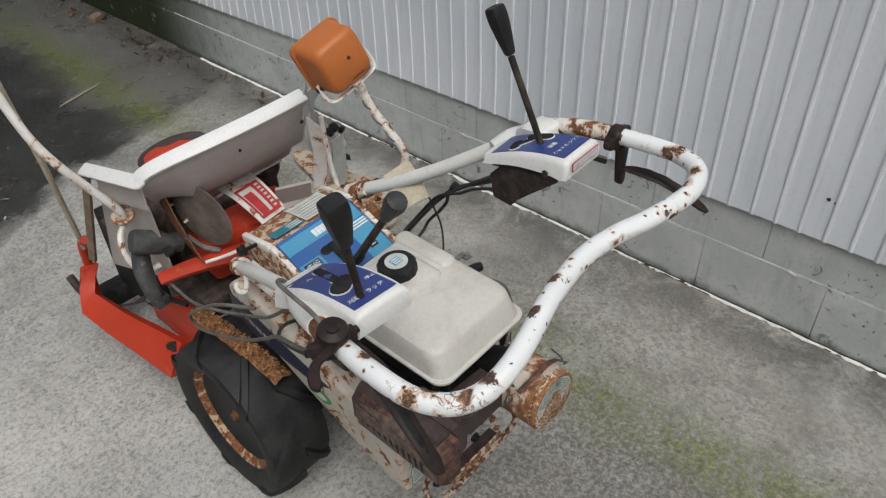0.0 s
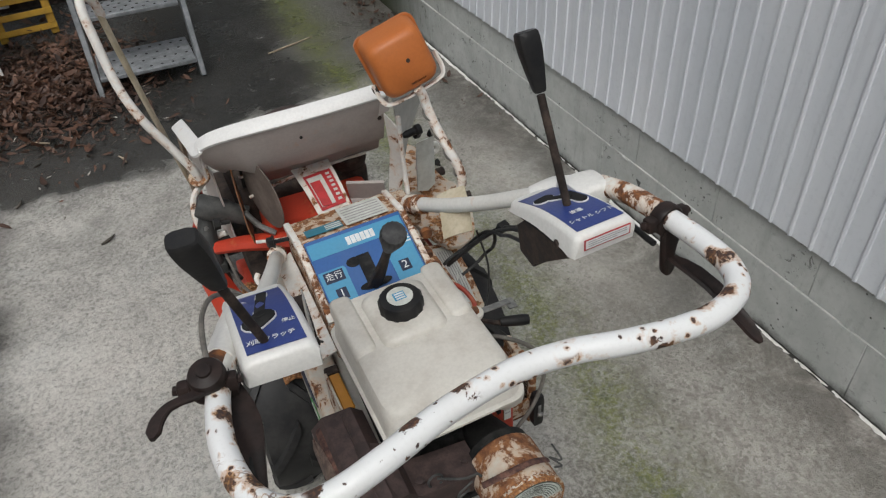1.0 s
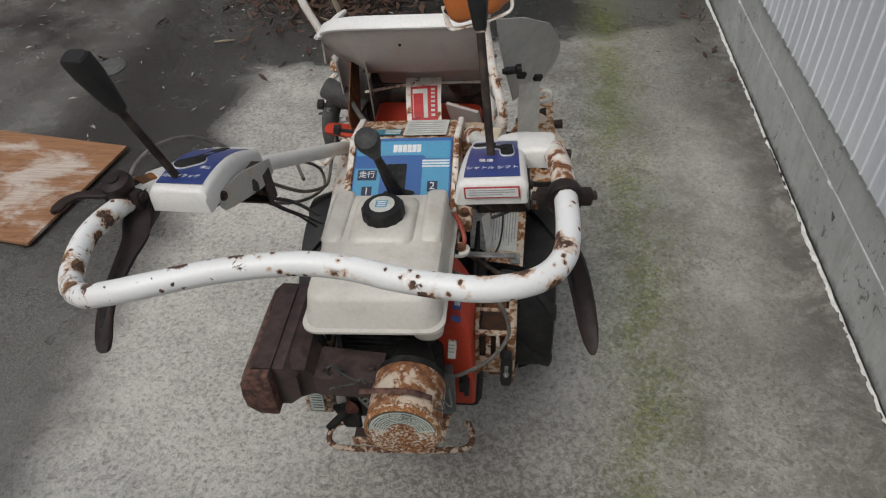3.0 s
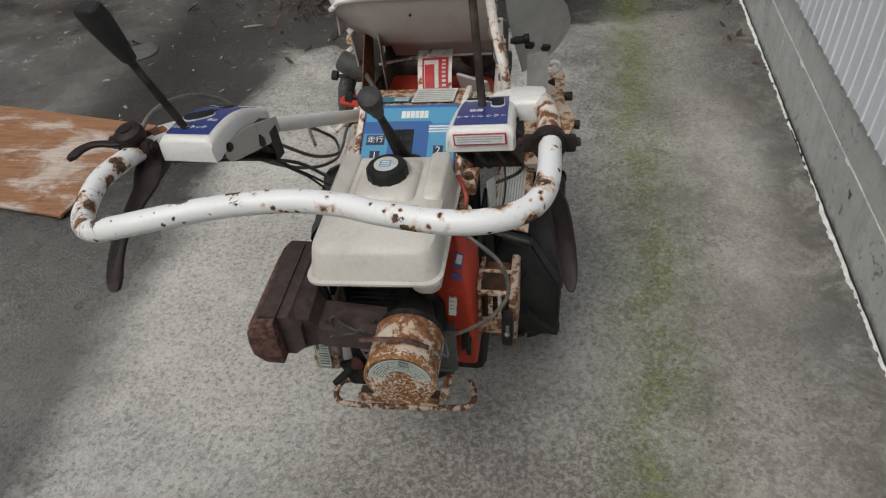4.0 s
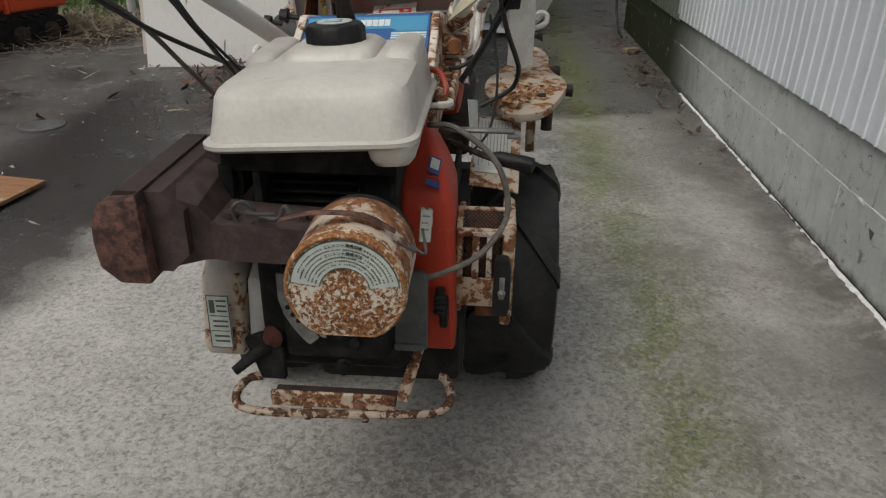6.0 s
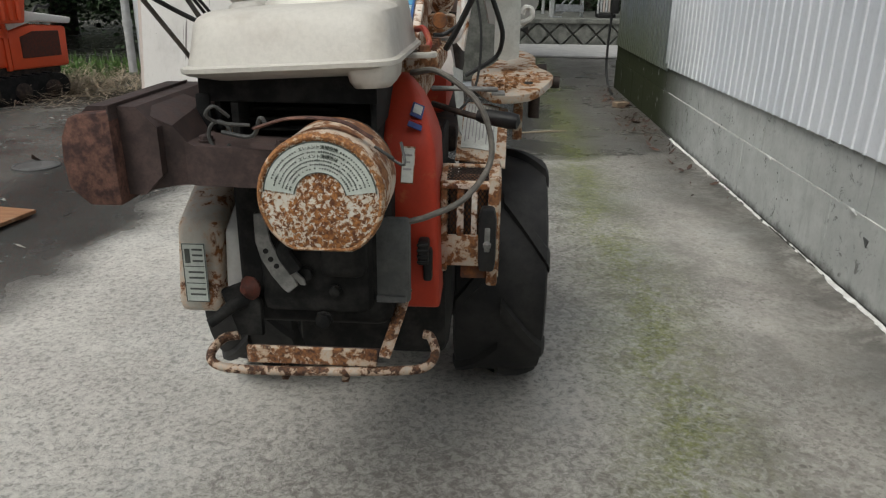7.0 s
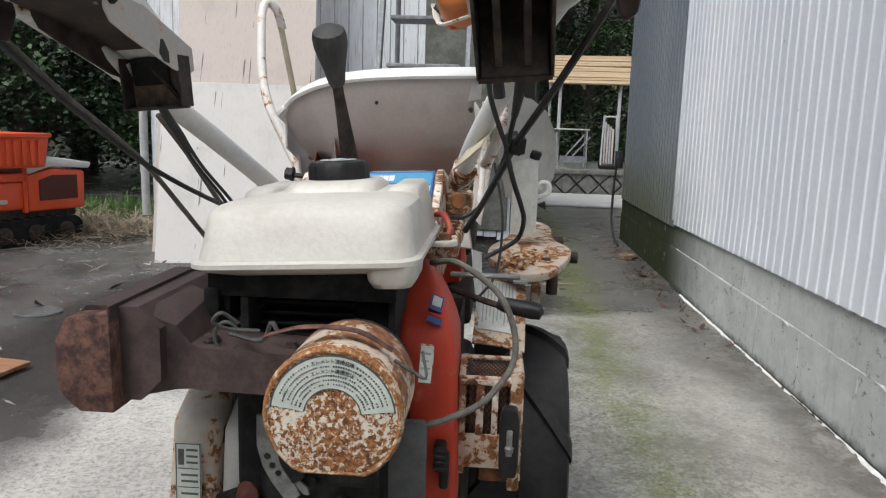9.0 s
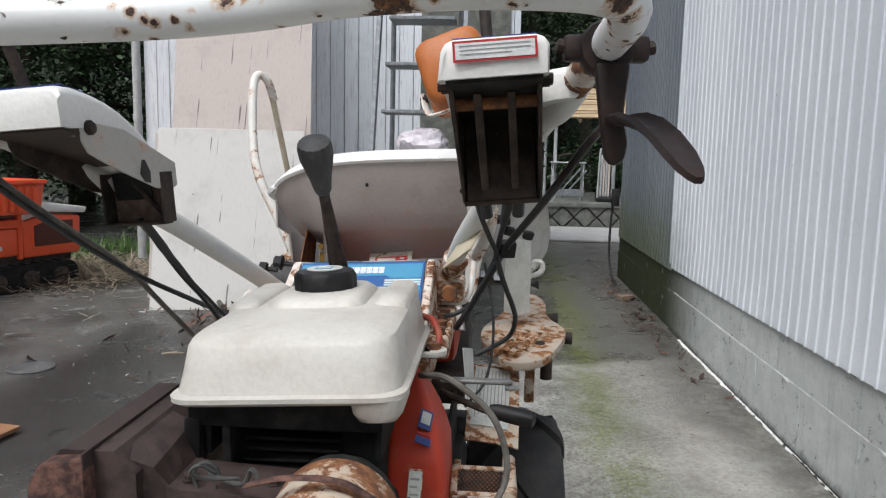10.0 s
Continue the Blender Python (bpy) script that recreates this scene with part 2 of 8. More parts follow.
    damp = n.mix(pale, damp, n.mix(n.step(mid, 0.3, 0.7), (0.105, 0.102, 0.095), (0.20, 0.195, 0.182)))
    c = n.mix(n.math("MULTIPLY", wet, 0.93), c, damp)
    # grime along the foot of the wall
    foot = n.step(n.math("ADD", x, n.math("MULTIPLY", wob, 0.45)), 1.46, 1.74, 0, 0.72)
    c = n.mix(n.math("MULTIPLY", foot, n.step(n.noise(7, 7, 0.72, distort=0.6), 0.34, 0.58)), c, (0.066, 0.060, 0.051))
    # moss in a strip where the water runs: a thin film, thicker in clumps
    line = n.math("ADD", n.math("MULTIPLY", y, 0.022), 1.145)
    d = n.math("ABSOLUTE", n.math("SUBTRACT", n.math("ADD", x, n.math("MULTIPLY", edge, 0.70)), line))
    strip, core = n.step(d, 0.22, 0.02), n.step(d, 0.115, 0.02)
    patch = n.step(n.math("ADD", n.noise(3.4, 8, 0.76, distort=0.4), n.math("MULTIPLY", fine, 0.40)), 0.54, 0.74)
    mossy = n.math("MAXIMUM", n.math("MULTIPLY", strip, n.step(patch, 0.0, 1.0, 0.22, 0.52)), n.math("MULTIPLY", core, n.math("MULTIPLY", patch, 0.82)))
    c = n.mix(n.math("MULTIPLY", mossy, n.step(speck, 0.36, 0.56, 0.30, 1.0)), c, n.mix(n.step(fine, 0.35, 0.65), (0.062, 0.080, 0.014), (0.205, 0.225, 0.058)))
    c = n.mix(n.step(big, 0.4, 0.7, 0, 0.3), c, (0.12, 0.118, 0.108))
    h = n.math("ADD", n.math("MULTIPLY", fine, 0.6), n.math("ADD", n.math("MULTIPLY", grit, 0.35), n.math("MULTIPLY", n.step(grain, 0.75, 0.3), 0.40)))
    h = n.math("SUBTRACT", h, n.math("MULTIPLY", speck, 0.9))
    n.bump(n.math("MULTIPLY", h, n.step(gritty, 0.3, 1.0, 0.45, 1.0)), 1.0, 0.006)
    return n.end(c, n.step(n.math("SUBTRACT", n.math("MULTIPLY", mid, 0.6), n.math("MULTIPLY", wet, 0.3)), 0.0, 0.45, 0.25, 0.82))


def block_material():
    n = Nodes("painted_concrete_block", 0.85, 0, 0.3)
    x, y, z = n.xyz()
    mid, fine = n.noise(7, 6, 0.65), n.noise(60, 5, 0.7)
    c = n.mix(n.step(mid, 0.35, 0.7), (0.43, 0.445, 0.425), (0.53, 0.545, 0.525))
    c = n.mix(n.step(n.random(), 0.0, 1.0, 0, 0.18), c, (0.34, 0.35, 0.34))
    c = n.mix(n.step(fine, 0.50, 0.74, 0, 0.32), c, (0.26, 0.265, 0.25))
    sore = n.math("MULTIPLY", n.step(n.noise(26, 6, 0.72, distort=0.8), 0.57, 0.64), n.step(n.noise(3.1, 4, 0.6), 0.46, 0.60))
    c = n.mix(n.math("MULTIPLY", sore, 0.75), c, (0.13, 0.128, 0.12))
    c = n.mix(n.math("MULTIPLY", n.step(n.cells(30), 0.16, 0.06), n.step(n.noise(4, 3), 0.52, 0.6)), c, (0.07, 0.07, 0.066))
    drip = n.noise(9, 4, 0.6, co=n.stretch(1, 2.0, 0.35))
    c = n.mix(n.step(drip, 0.52, 0.72, 0, 0.25), c, (0.2, 0.205, 0.19))
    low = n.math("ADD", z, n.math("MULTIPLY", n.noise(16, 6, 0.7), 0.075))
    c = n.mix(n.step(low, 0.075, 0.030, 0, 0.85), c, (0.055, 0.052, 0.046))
    moss = n.math("MULTIPLY", n.step(y, 3.4, 4.5), n.step(n.noise(11, 6, 0.7), 0.16, 0.42))
    c = n.mix(moss, c, n.mix(fine, (0.008, 0.010, 0.005), (0.036, 0.046, 0.012)))
    n.bump(n.math("SUBTRACT", n.math("MULTIPLY", fine, 0.4), sore), 0.6, 0.0025)
    return n.end(c)


def siding_material(name, a, b, spots):
    n = Nodes(name, 0.42, 0.0, 0.5)
    x, y, z = n.xyz()
    big = n.noise(1.3, 4, 0.6, co=n.stretch(1, 1, 0.35))
    c = n.mix(n.step(big, 0.35, 0.68), a, b)
    fine = n.noise(55, 4, 0.7)
    c = n.mix(n.step(fine, 0.5, 0.75, 0, 0.16), c, tuple(0.55 * v for v in a))
    streak = n.noise(13, 5, 0.65, co=n.stretch(1, 2.2, 0.12))
    c = n.mix(n.step(streak, 0.5, 0.75, 0, 0.22), c, tuple(0.6 * v for v in a))
    green = n.math("MULTIPLY", n.step(y, 3.4, 5.0), n.step(n.math("ADD", z, n.math("MULTIPLY", n.noise(6, 5), 0.5)), 1.15, 0.55))
    c = n.mix(n.math("MULTIPLY", green, 0.8), c, (0.070, 0.080, 0.030))
    if spots:
        c = n.mix(n.math("MULTIPLY", n.step(n.cells(6), 0.05, 0.02), n.step(n.noise(2.2, 2), 0.52, 0.6)), c, (0.07, 0.06, 0.055))
    n.bump(n.noise(2.5, 2), 0.25, 0.01)
    return n.end(c, n.step(fine, 0.3, 0.7, 0.36, 0.55))


def plank_material(name, a, b, dark, flake=0.5, axis="z", nails=False):
    """Weathered boards: long grain along the axis, and flaking paint."""
    n = Nodes(name, 0.8, 0, 0.3)
    s = {"z": (14, 14, 0.9), "y": (14, 0.9, 14), "x": (0.9, 14, 14)}[axis]
    grain = n.noise(6, 6, 0.7, co=n.stretch(*s), distort=0.4)
    c = n.mix(n.step(n.random(), 0, 1), a, b)
    c = n.mix(n.step(grain, 0.5, 0.72, 0, flake), c, dark)
    blot = n.noise(3.2, 5, 0.65)
    c = n.mix(n.step(blot, 0.48, 0.75, 0, 0.4), c, tuple(0.6 * v for v in a))
    if nails:
        crack = n.step(n.noise(52, 2, 0.5, co=n.stretch(1, 0.03, 0.022)), 0.665, 0.69)
        c = n.mix(n.math("MULTIPLY", crack, n.step(n.noise(3.5, 2), 0.48, 0.54, 0, 0.75)), c, (0.07, 0.06, 0.055))
        c = n.mix(n.step(n.cells(7.5, co=n.stretch(1, 0.2, 1)), 0.045, 0.03, 0, 0.9), c, (0.05, 0.045, 0.04))
    n.bump(grain, 0.4, 0.002)
    return n.end(c)


def leaf_material(name, a, b, c3):
    n = Nodes(name, 0.55, 0, 0.4)
    g = n.t.nodes.new("ShaderNodeNewGeometry").outputs["Random Per Island"]
    c = n.mix(g, a, b)
    c = n.mix(n.step(n.noise(0.9, 3), 0.45, 0.7, 0, 0.6), c, c3)
    return n.end(c)


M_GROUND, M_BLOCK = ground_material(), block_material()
M_SIDING = siding_material("pale_siding", (0.60, 0.63, 0.67), (0.70, 0.72, 0.75), True)
M_SIDING_D = siding_material("grey_siding", (0.145, 0.165, 0.19), (0.19, 0.205, 0.225), False)
M_SEAL = plain("white_sealant", (0.80, 0.795, 0.765), (0.62, 0.61, 0.57), 40, 0.8)
M_MORTAR = plain("grey_white_mortar", (0.56, 0.565, 0.545), (0.44, 0.445, 0.43), 25, 0.9)
M_DIRT_SHADE = plain("black_dirt_and_shade", (0.018, 0.017, 0.015), (0.04, 0.038, 0.034), 40, 0.95)
M_WHITE_RUST = painted("white_paint_rusty", (0.70, 0.68, 0.64), rust=0.34, size=34)
M_WHITE_EATEN = painted("white_paint_eaten_by_rust", (0.53, 0.475, 0.395), rust=0.58, size=48, soil=0.7, dark=(0.12, 0.048, 0.022), light=(0.34, 0.15, 0.055))
M_SPECKLE = speckled("white_paint_speckled_with_rust")
M_FLAKE = plain("flaking_orange_rust", (0.10, 0.04, 0.018), (0.42, 0.20, 0.075), 75, 0.9, 0.0, 0.8)
M_COVER = painted("greyed_white_paint", (0.50, 0.475, 0.42), rust=0.42, size=24, soil=1.0)
M_RIM = painted("rim_paint_eaten_by_rust", (0.42, 0.36, 0.28), rust=0.72, size=34, soil=0.8)
M_PLATE = painted("plate_paint_under_orange_rust", (0.50, 0.45, 0.38), rust=0.50, size=30, soil=0.7, dark=(0.12, 0.05, 0.022), light=(0.40, 0.18, 0.06))
M_CLEANER = painted("cleaner_paint_in_rust_patches", (0.60, 0.55, 0.47), rust=0.60, size=19, soil=0.6, dark=(0.13, 0.05, 0.022), light=(0.34, 0.15, 0.06))
M_RIM_RUST = painted("rim_under_orange_rust", (0.55, 0.48, 0.38), rust=0.70, size=70, soil=0.7, dark=(0.14, 0.055, 0.022), light=(0.42, 0.19, 0.065))
M_BAND = painted("white_tube_paint_half_rusted", (0.70, 0.68, 0.63), rust=0.55, size=34, soil=0.4)
M_CHEEK = painted("grimy_beige_paint", (0.40, 0.385, 0.35), dirt=(0.04, 0.035, 0.03), rust=0.20, size=30, soil=1.0)
M_BUMPER = painted("bumper_paint_lost_to_rust", (0.44, 0.38, 0.32), rust=0.60, size=60, soil=0.9, dark=(0.030, 0.016, 0.012), light=(0.15, 0.068, 0.032))
M_LIP = painted("cream_lip_paint_rusting_at_its_edges", (0.53, 0.46, 0.385), rust=0.60, size=55, soil=0.8, dark=(0.06, 0.027, 0.017), light=(0.30, 0.13, 0.05))
M_INK_G = plain("grey_print", (0.26, 0.25, 0.25), (0.34, 0.33, 0.33), 40, 0.6, 0, 0.05)
M_RUST = plain("brown_rust", (0.085, 0.038, 0.022), (0.27, 0.105, 0.035), 55, 0.85, 0.0, 0.5)
M_BAR = chipped_bar("white_handlebar_paint")
M_ARM = painted("white_tube_paint", (0.66, 0.65, 0.61), rust=0.05, size=24, soil=0.3)
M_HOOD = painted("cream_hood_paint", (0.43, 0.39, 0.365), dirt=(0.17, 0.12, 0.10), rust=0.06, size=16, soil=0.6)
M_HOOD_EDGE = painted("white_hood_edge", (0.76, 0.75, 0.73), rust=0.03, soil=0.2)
M_BOX = painted("white_plastic", (0.70, 0.69, 0.66), soil=0.25, rough=0.4)
M_TANK = painted("aged_cream_plastic", (0.60, 0.575, 0.52), dirt=(0.22, 0.16, 0.11), soil=0.9, rough=0.42, size=9)
M_BLACK = plain("black_plastic", (0.010, 0.010, 0.011), (0.022, 0.021, 0.020), 30, 0.48, spec=0.3)
M_RUBBER = plain("black_rubber", (0.009, 0.009, 0.010), (0.024, 0.0235, 0.023), 24, 0.7, spec=0.15)
M_TYRE = plain("dusty_tyre_rubber", (0.011, 0.011, 0.012), (0.036, 0.035, 0.034), 13, 0.62, spec=0.3)
M_GRIP = plain("brown_black_lever", (0.015, 0.011, 0.010), (0.036, 0.023, 0.020), 26, 0.5, spec=0.22)
M_BRACKET = plain("dark_bracket_steel", (0.022, 0.017, 0.015), (0.075, 0.055, 0.045), 36, 0.7, spec=0.22)
M_ENGINE = plain("oily_engine_black", (0.009, 0.0092, 0.0095), (0.034, 0.033, 0.031), 34, 0.7, spec=0.18)
M_STEEL = plain("dull_steel", (0.17, 0.17, 0.165), (0.32, 0.315, 0.30), 40, 0.55, 0.5)
M_GREY = plain("dark_grey_plate", (0.07, 0.074, 0.074), (0.12, 0.122, 0.12), 30, 0.55)
M_MUFFLER = plain("brown_heat_scaled_steel", (0.044, 0.031, 0.029), (0.084, 0.057, 0.052), 45, 0.62, 0.0, 0.35, spec=0.35)
M_MUFF_CAP = plain("red_brown_scaled_steel", (0.050, 0.029, 0.027), (0.185, 0.098, 0.074), 60, 0.8, 0.0, 0.7, spec=0.22)
M_ORANGE = painted("orange_red_paint", (0.49, 0.040, 0.0135), dirt=(0.1, 0.03, 0.02), rust=0.07, size=18, soil=0.45, rough=0.55)
M_ORANGE_D = painted("faded_orange_red_paint", (0.30, 0.034, 0.018), dirt=(0.05, 0.03, 0.025), rust=0.16, size=22, soil=0.7, rough=0.6)
M_LAMP = painted("orange_lamp_plastic", (0.46, 0.135, 0.028), dirt=(0.2, 0.1, 0.05), soil=0.4, rough=0.5)
M_AMBER = painted("amber_lacquer", (0.46, 0.205, 0.030), dirt=(0.12, 0.06, 0.03), rust=0.12, size=40, soil=0.5, rough=0.4)
M_BLUE = painted("dark_blue_decal", (0.028, 0.050, 0.20), soil=0.25, rough=0.35)
M_NAVY = painted("navy_field", (0.010, 0.018, 0.05), soil=0.2, rough=0.4)
M_MIDBLUE = painted("blue_panel_decal", (0.030, 0.105, 0.30), soil=0.2, rough=0.35)
M_CYAN = painted("cyan_decal", (0.070, 0.285, 0.46), soil=0.25, rough=0.35)
M_TEAL = painted("teal_decal", (0.04, 0.17, 0.23), soil=0.3, rough=0.4)
M_INK_W = plain("white_print", (0.72, 0.73, 0.72), (0.6, 0.61, 0.6), 60, 0.5, 0, 0.05)
M_LABEL = plain("faded_label", (0.58, 0.59, 0.55), (0.47, 0.48, 0.44), 30, 0.5, 0, 0.1)
M_LABEL_G = plain("pale_green_label", (0.56, 0.60, 0.55), (0.46, 0.5, 0.45), 30, 0.5, 0, 0.1)
M_INK_R = plain("red_print", (0.48, 0.03, 0.035), (0.36, 0.03, 0.03), 40, 0.5, 0, 0.05)
M_INK_K = plain("dark_print", (0.06, 0.07, 0.06), (0.1, 0.11, 0.1), 40, 0.6, 0, 0.05)
M_GREEN = plain("green_print", (0.04, 0.22, 0.06), (0.06, 0.28, 0.09), 40, 0.5, 0, 0.05)
M_TAG = plain("yellowed_plate", (0.42, 0.36, 0.25), (0.55, 0.49, 0.37), 22, 0.65)
M_KNOB = plain("dusty_black_plastic", (0.030, 0.030, 0.031), (0.075, 0.074, 0.072), 30, 0.6, spec=0.3)
M_GRILLE = plain("dark_red_grille", (0.06, 0.016, 0.010), (0.12, 0.03, 0.018), 60, 0.7)
M_CAST = plain("grey_cast_metal", (0.035, 0.036, 0.035), (0.085, 0.084, 0.080), 30, 0.7)
M_CABLE = plain("grey_cable", (0.085, 0.078, 0.068), (0.17, 0.155, 0.135), 40, 0.6)
M_CABLE_K = plain("black_cable", (0.012, 0.012, 0.012), (0.03, 0.03, 0.03), 40, 0.55)
M_BOARD = plain("worn_brown_wood", (0.16, 0.115, 0.075), (0.27, 0.20, 0.14), 18, 0.8)
M_DUSTY = plain("dusty_rusted_steel", (0.085, 0.055, 0.045), (0.20, 0.145, 0.115), 60, 0.85, 0.0, 0.5)
M_BROWN = plain("brown_dirty_inside", (0.11, 0.085, 0.07), (0.2, 0.16, 0.135), 20, 0.8)
M_FLAKES = leaf_material("rust_flake", (0.16, 0.07, 0.03), (0.46, 0.24, 0.10), (0.30, 0.13, 0.045))
M_FRONT = plain("smooth_pale_sheet_metal", (0.40, 0.395, 0.365), (0.50, 0.49, 0.455), 6, 0.6)


def stained_ply_material():
    n = Nodes("stained_plywood", 0.75, 0, 0.3)
    grain = n.noise(5, 6, 0.7, co=n.stretch(1.2, 14, 14), distort=0.5)
    c = n.mix(n.step(grain, 0.35, 0.7), (0.32, 0.165, 0.085), (0.22, 0.105, 0.055))
    bleach = n.noise(3.4, 6, 0.66, co=n.stretch(0.7, 1.5, 1), distort=0.4)
    c = n.mix(n.step(bleach, 0.47, 0.60, 0, 0.85), c, n.mix(n.step(grain, 0.4, 0.65), (0.56, 0.50, 0.45), (0.44, 0.36, 0.29)))
    c = n.mix(n.step(n.noise(7, 5, 0.7), 0.56, 0.68, 0, 0.6), c, (0.10, 0.05, 0.035))
    n.bump(grain, 0.4, 0.002)
    return n.end(c)


M_STAIN = stained_ply_material()


# ---- building blocks ----
BASE = {}


def finish(mesh, mat, angle=38):
    mesh.materials.append(mat)
    mesh.polygons.foreach_set("use_smooth", [True] * len(mesh.polygons))
    mesh.set_sharp_from_angle(angle=radians(angle))


def thing(name, at, label, category, group="", kind=""):
    """An Empty at the thing's base, which its parts hang under."""
    ob = tagged(new(name), label, category, group, kind)
    ob.location = at
    BASE[ob] = Vector(at)
    return ob


def part(name, bm, mat, parent=None, label="", angle=38):
    """Links a bmesh in world places as one mesh under a thing or a part."""
    base = BASE[parent] if parent else Vector()
    if parent:
        bmesh.ops.translate(bm, verts=bm.verts, vec=-base)
    bmesh.ops.recalc_face_normals(bm, faces=bm.faces)
    mesh = bpy.data.meshes.new(name)
    bm.to_mesh(mesh)
    bm.free()
    finish(mesh, mat, angle)
    ob = new(name, mesh)
    ob.parent = parent
    BASE[ob] = base
    return tagged(ob, label)


def whole(name, bm, mat, label, category="", group="", kind="", angle=38):
    """A thing of one mesh, its origin at the middle of its foot."""
    lo = [min(v.co[i] for v in bm.verts) for i in range(3)]
    hi = [max(v.co[i] for v in bm.verts) for i in range(3)]
    at = Vector(((lo[0] + hi[0]) / 2, (lo[1] + hi[1]) / 2, lo[2]))
    bmesh.ops.translate(bm, verts=bm.verts, vec=-at)
    ob = tagged(part(name, bm, mat, None, "", angle), label, category, group, kind)
    ob.location = at
    BASE[ob] = at
    return ob


def box(x0, x1, y0, y1, z0, z1, bev=0.003, seg=2, m=None):
    bm = bmesh.new()
    bmesh.ops.create_cube(bm, size=1, matrix=Matrix.Translation(((x0 + x1) / 2, (y0 + y1) / 2, (z0 + z1) / 2)) @ Matrix.Diagonal((x1 - x0, y1 - y0, z1 - z0, 1)))
    if bev:
        bmesh.ops.bevel(bm, geom=list(bm.edges), offset=bev, segments=seg, affect="EDGES", profile=0.5)
    if m:
        bm.transform(m)
    return bm


def join(*bms):
    out = bms[0]
    for b in bms[1:]:
        mesh = bpy.data.meshes.new("tmp")
        b.to_mesh(mesh)
        b.free()
        out.from_mesh(mesh)
        bpy.data.meshes.remove(mesh)
    return out


def smooth_line(pts, n=6):
    """Catmull-Rom through the points."""
    p = [Vector(q) for q in pts]
    if len(p) < 3 or n < 2:
        return p
    ext = [2 * p[0] - p[1], *p, 2 * p[-1] - p[-2]]
    out = []
    for i in range(1, len(ext) - 2):
        a, b, c, d = ext[i - 1 : i + 3]
        for k in range(n):
            t = k / n
            out.append(0.5 * (2 * b + (c - a) * t + (2 * a - 5 * b + 4 * c - d) * t * t + (3 * b - a - 3 * c + d) * t**3))
    return [*out, p[-1]]


def tube(pts, r, seg=10, n=6, flat=1.0, up=None):
    """A tube along a smooth line. r: one radius, or one for each given point. flat: how much it is squeezed along up."""
    line = smooth_line(pts, n)
    radii = [r] * len(line)
    if isinstance(r, (list, tuple)):
        radii = np.interp(np.linspace(0, len(r) - 1, len(line)), range(len(r)), r).tolist()
    bm, rings = bmesh.new(), []
    side = None
    for i, q in enumerate(line):
        d = (line[min(i + 1, len(line) - 1)] - line[max(i - 1, 0)]).normalized()
        if side is None:
            ref = Vector(up) if up else (Vector((0, 0, 1)) if abs(d.z) < 0.9 else Vector((1, 0, 0)))
            side = d.cross(ref).normalized()
        elif up:
            side = d.cross(Vector(up)).normalized()
        else:
            side = (side - d * side.dot(d)).normalized()
        top = side.cross(d)
        rings.append([bm.verts.new(q + radii[i] * (math.cos(a) * side + flat * math.sin(a) * top)) for a in (2 * math.pi * k / seg for k in range(seg))])
    for a, b in zip(rings, rings[1:]):
        for k in range(seg):
            bm.faces.new((a[k], a[(k + 1) % seg], b[(k + 1) % seg], b[k]))
    bm.faces.new(rings[0])
    bm.faces.new(list(reversed(rings[-1])))
    return bm


def prism(poly, axis, a, b, bev=0.0, seg=2, m=None):
    """A polygon drawn out along an axis. poly holds the other two coordinates, in x, y, z order."""
    bm = bmesh.new()
    lay = {"x": lambda p, h: (h, p[0], p[1]), "y": lambda p, h: (p[0], h, p[1]), "z": lambda p, h: (p[0], p[1], h)}[axis]
    lo = [bm.verts.new(lay(p, a)) for p in poly]
    hi = [bm.verts.new(lay(p, b)) for p in poly]
    bm.faces.new(lo)
    bm.faces.new(list(reversed(hi)))
    for i in range(len(poly)):
        j = (i + 1) % len(poly)
        bm.faces.new((lo[i], hi[i], hi[j], lo[j]))
    bmesh.ops.recalc_face_normals(bm, faces=bm.faces)
    if bev:
        bmesh.ops.bevel(bm, geom=list(bm.edges), offset=bev, segments=seg, affect="EDGES", profile=0.5)
    if m:
        bm.transform(m)
    return bm


def ring_poly(cx, cy, rx, ry, n=20, a0=0.0, a1=360.0):
    steps = n if a1 - a0 >= 360 else n + 1
    return [(cx + rx * math.cos(radians(a0 + (a1 - a0) * i / n)), cy + ry * math.sin(radians(a0 + (a1 - a0) * i / n))) for i in range(steps)]


def lathe(profile, m, seg=24):
    """profile: (radius, height) from bottom to top, turned round the z axis of m."""
    bm = bmesh.new()
    rings = [[bm.verts.new((r * math.cos(2 * math.pi * k / seg), r * math.sin(2 * math.pi * k / seg), h)) for k in range(seg)] for r, h in profile]
    for a, b in zip(rings, rings[1:]):
        for k in range(seg):
            bm.faces.new((a[k], a[(k + 1) % seg], b[(k + 1) % seg], b[k]))
    bm.faces.new(list(reversed(rings[0])))
    bm.faces.new(rings[-1])
    bm.transform(m)
    return bm


def sheet(grid, thick):
    """A curved plate from rows of points, with thickness along its normals."""
    bm = bmesh.new()
    vs = [[bm.verts.new(p) for p in row] for row in grid]
    for r in range(len(vs) - 1):
        for c in range(len(vs[0]) - 1):
            bm.faces.new((vs[r][c], vs[r][c + 1], vs[r + 1][c + 1], vs[r + 1][c]))
    bmesh.ops.recalc_face_normals(bm, faces=bm.faces)
    bmesh.ops.solidify(bm, geom=list(bm.faces), thickness=thick)
    return bm


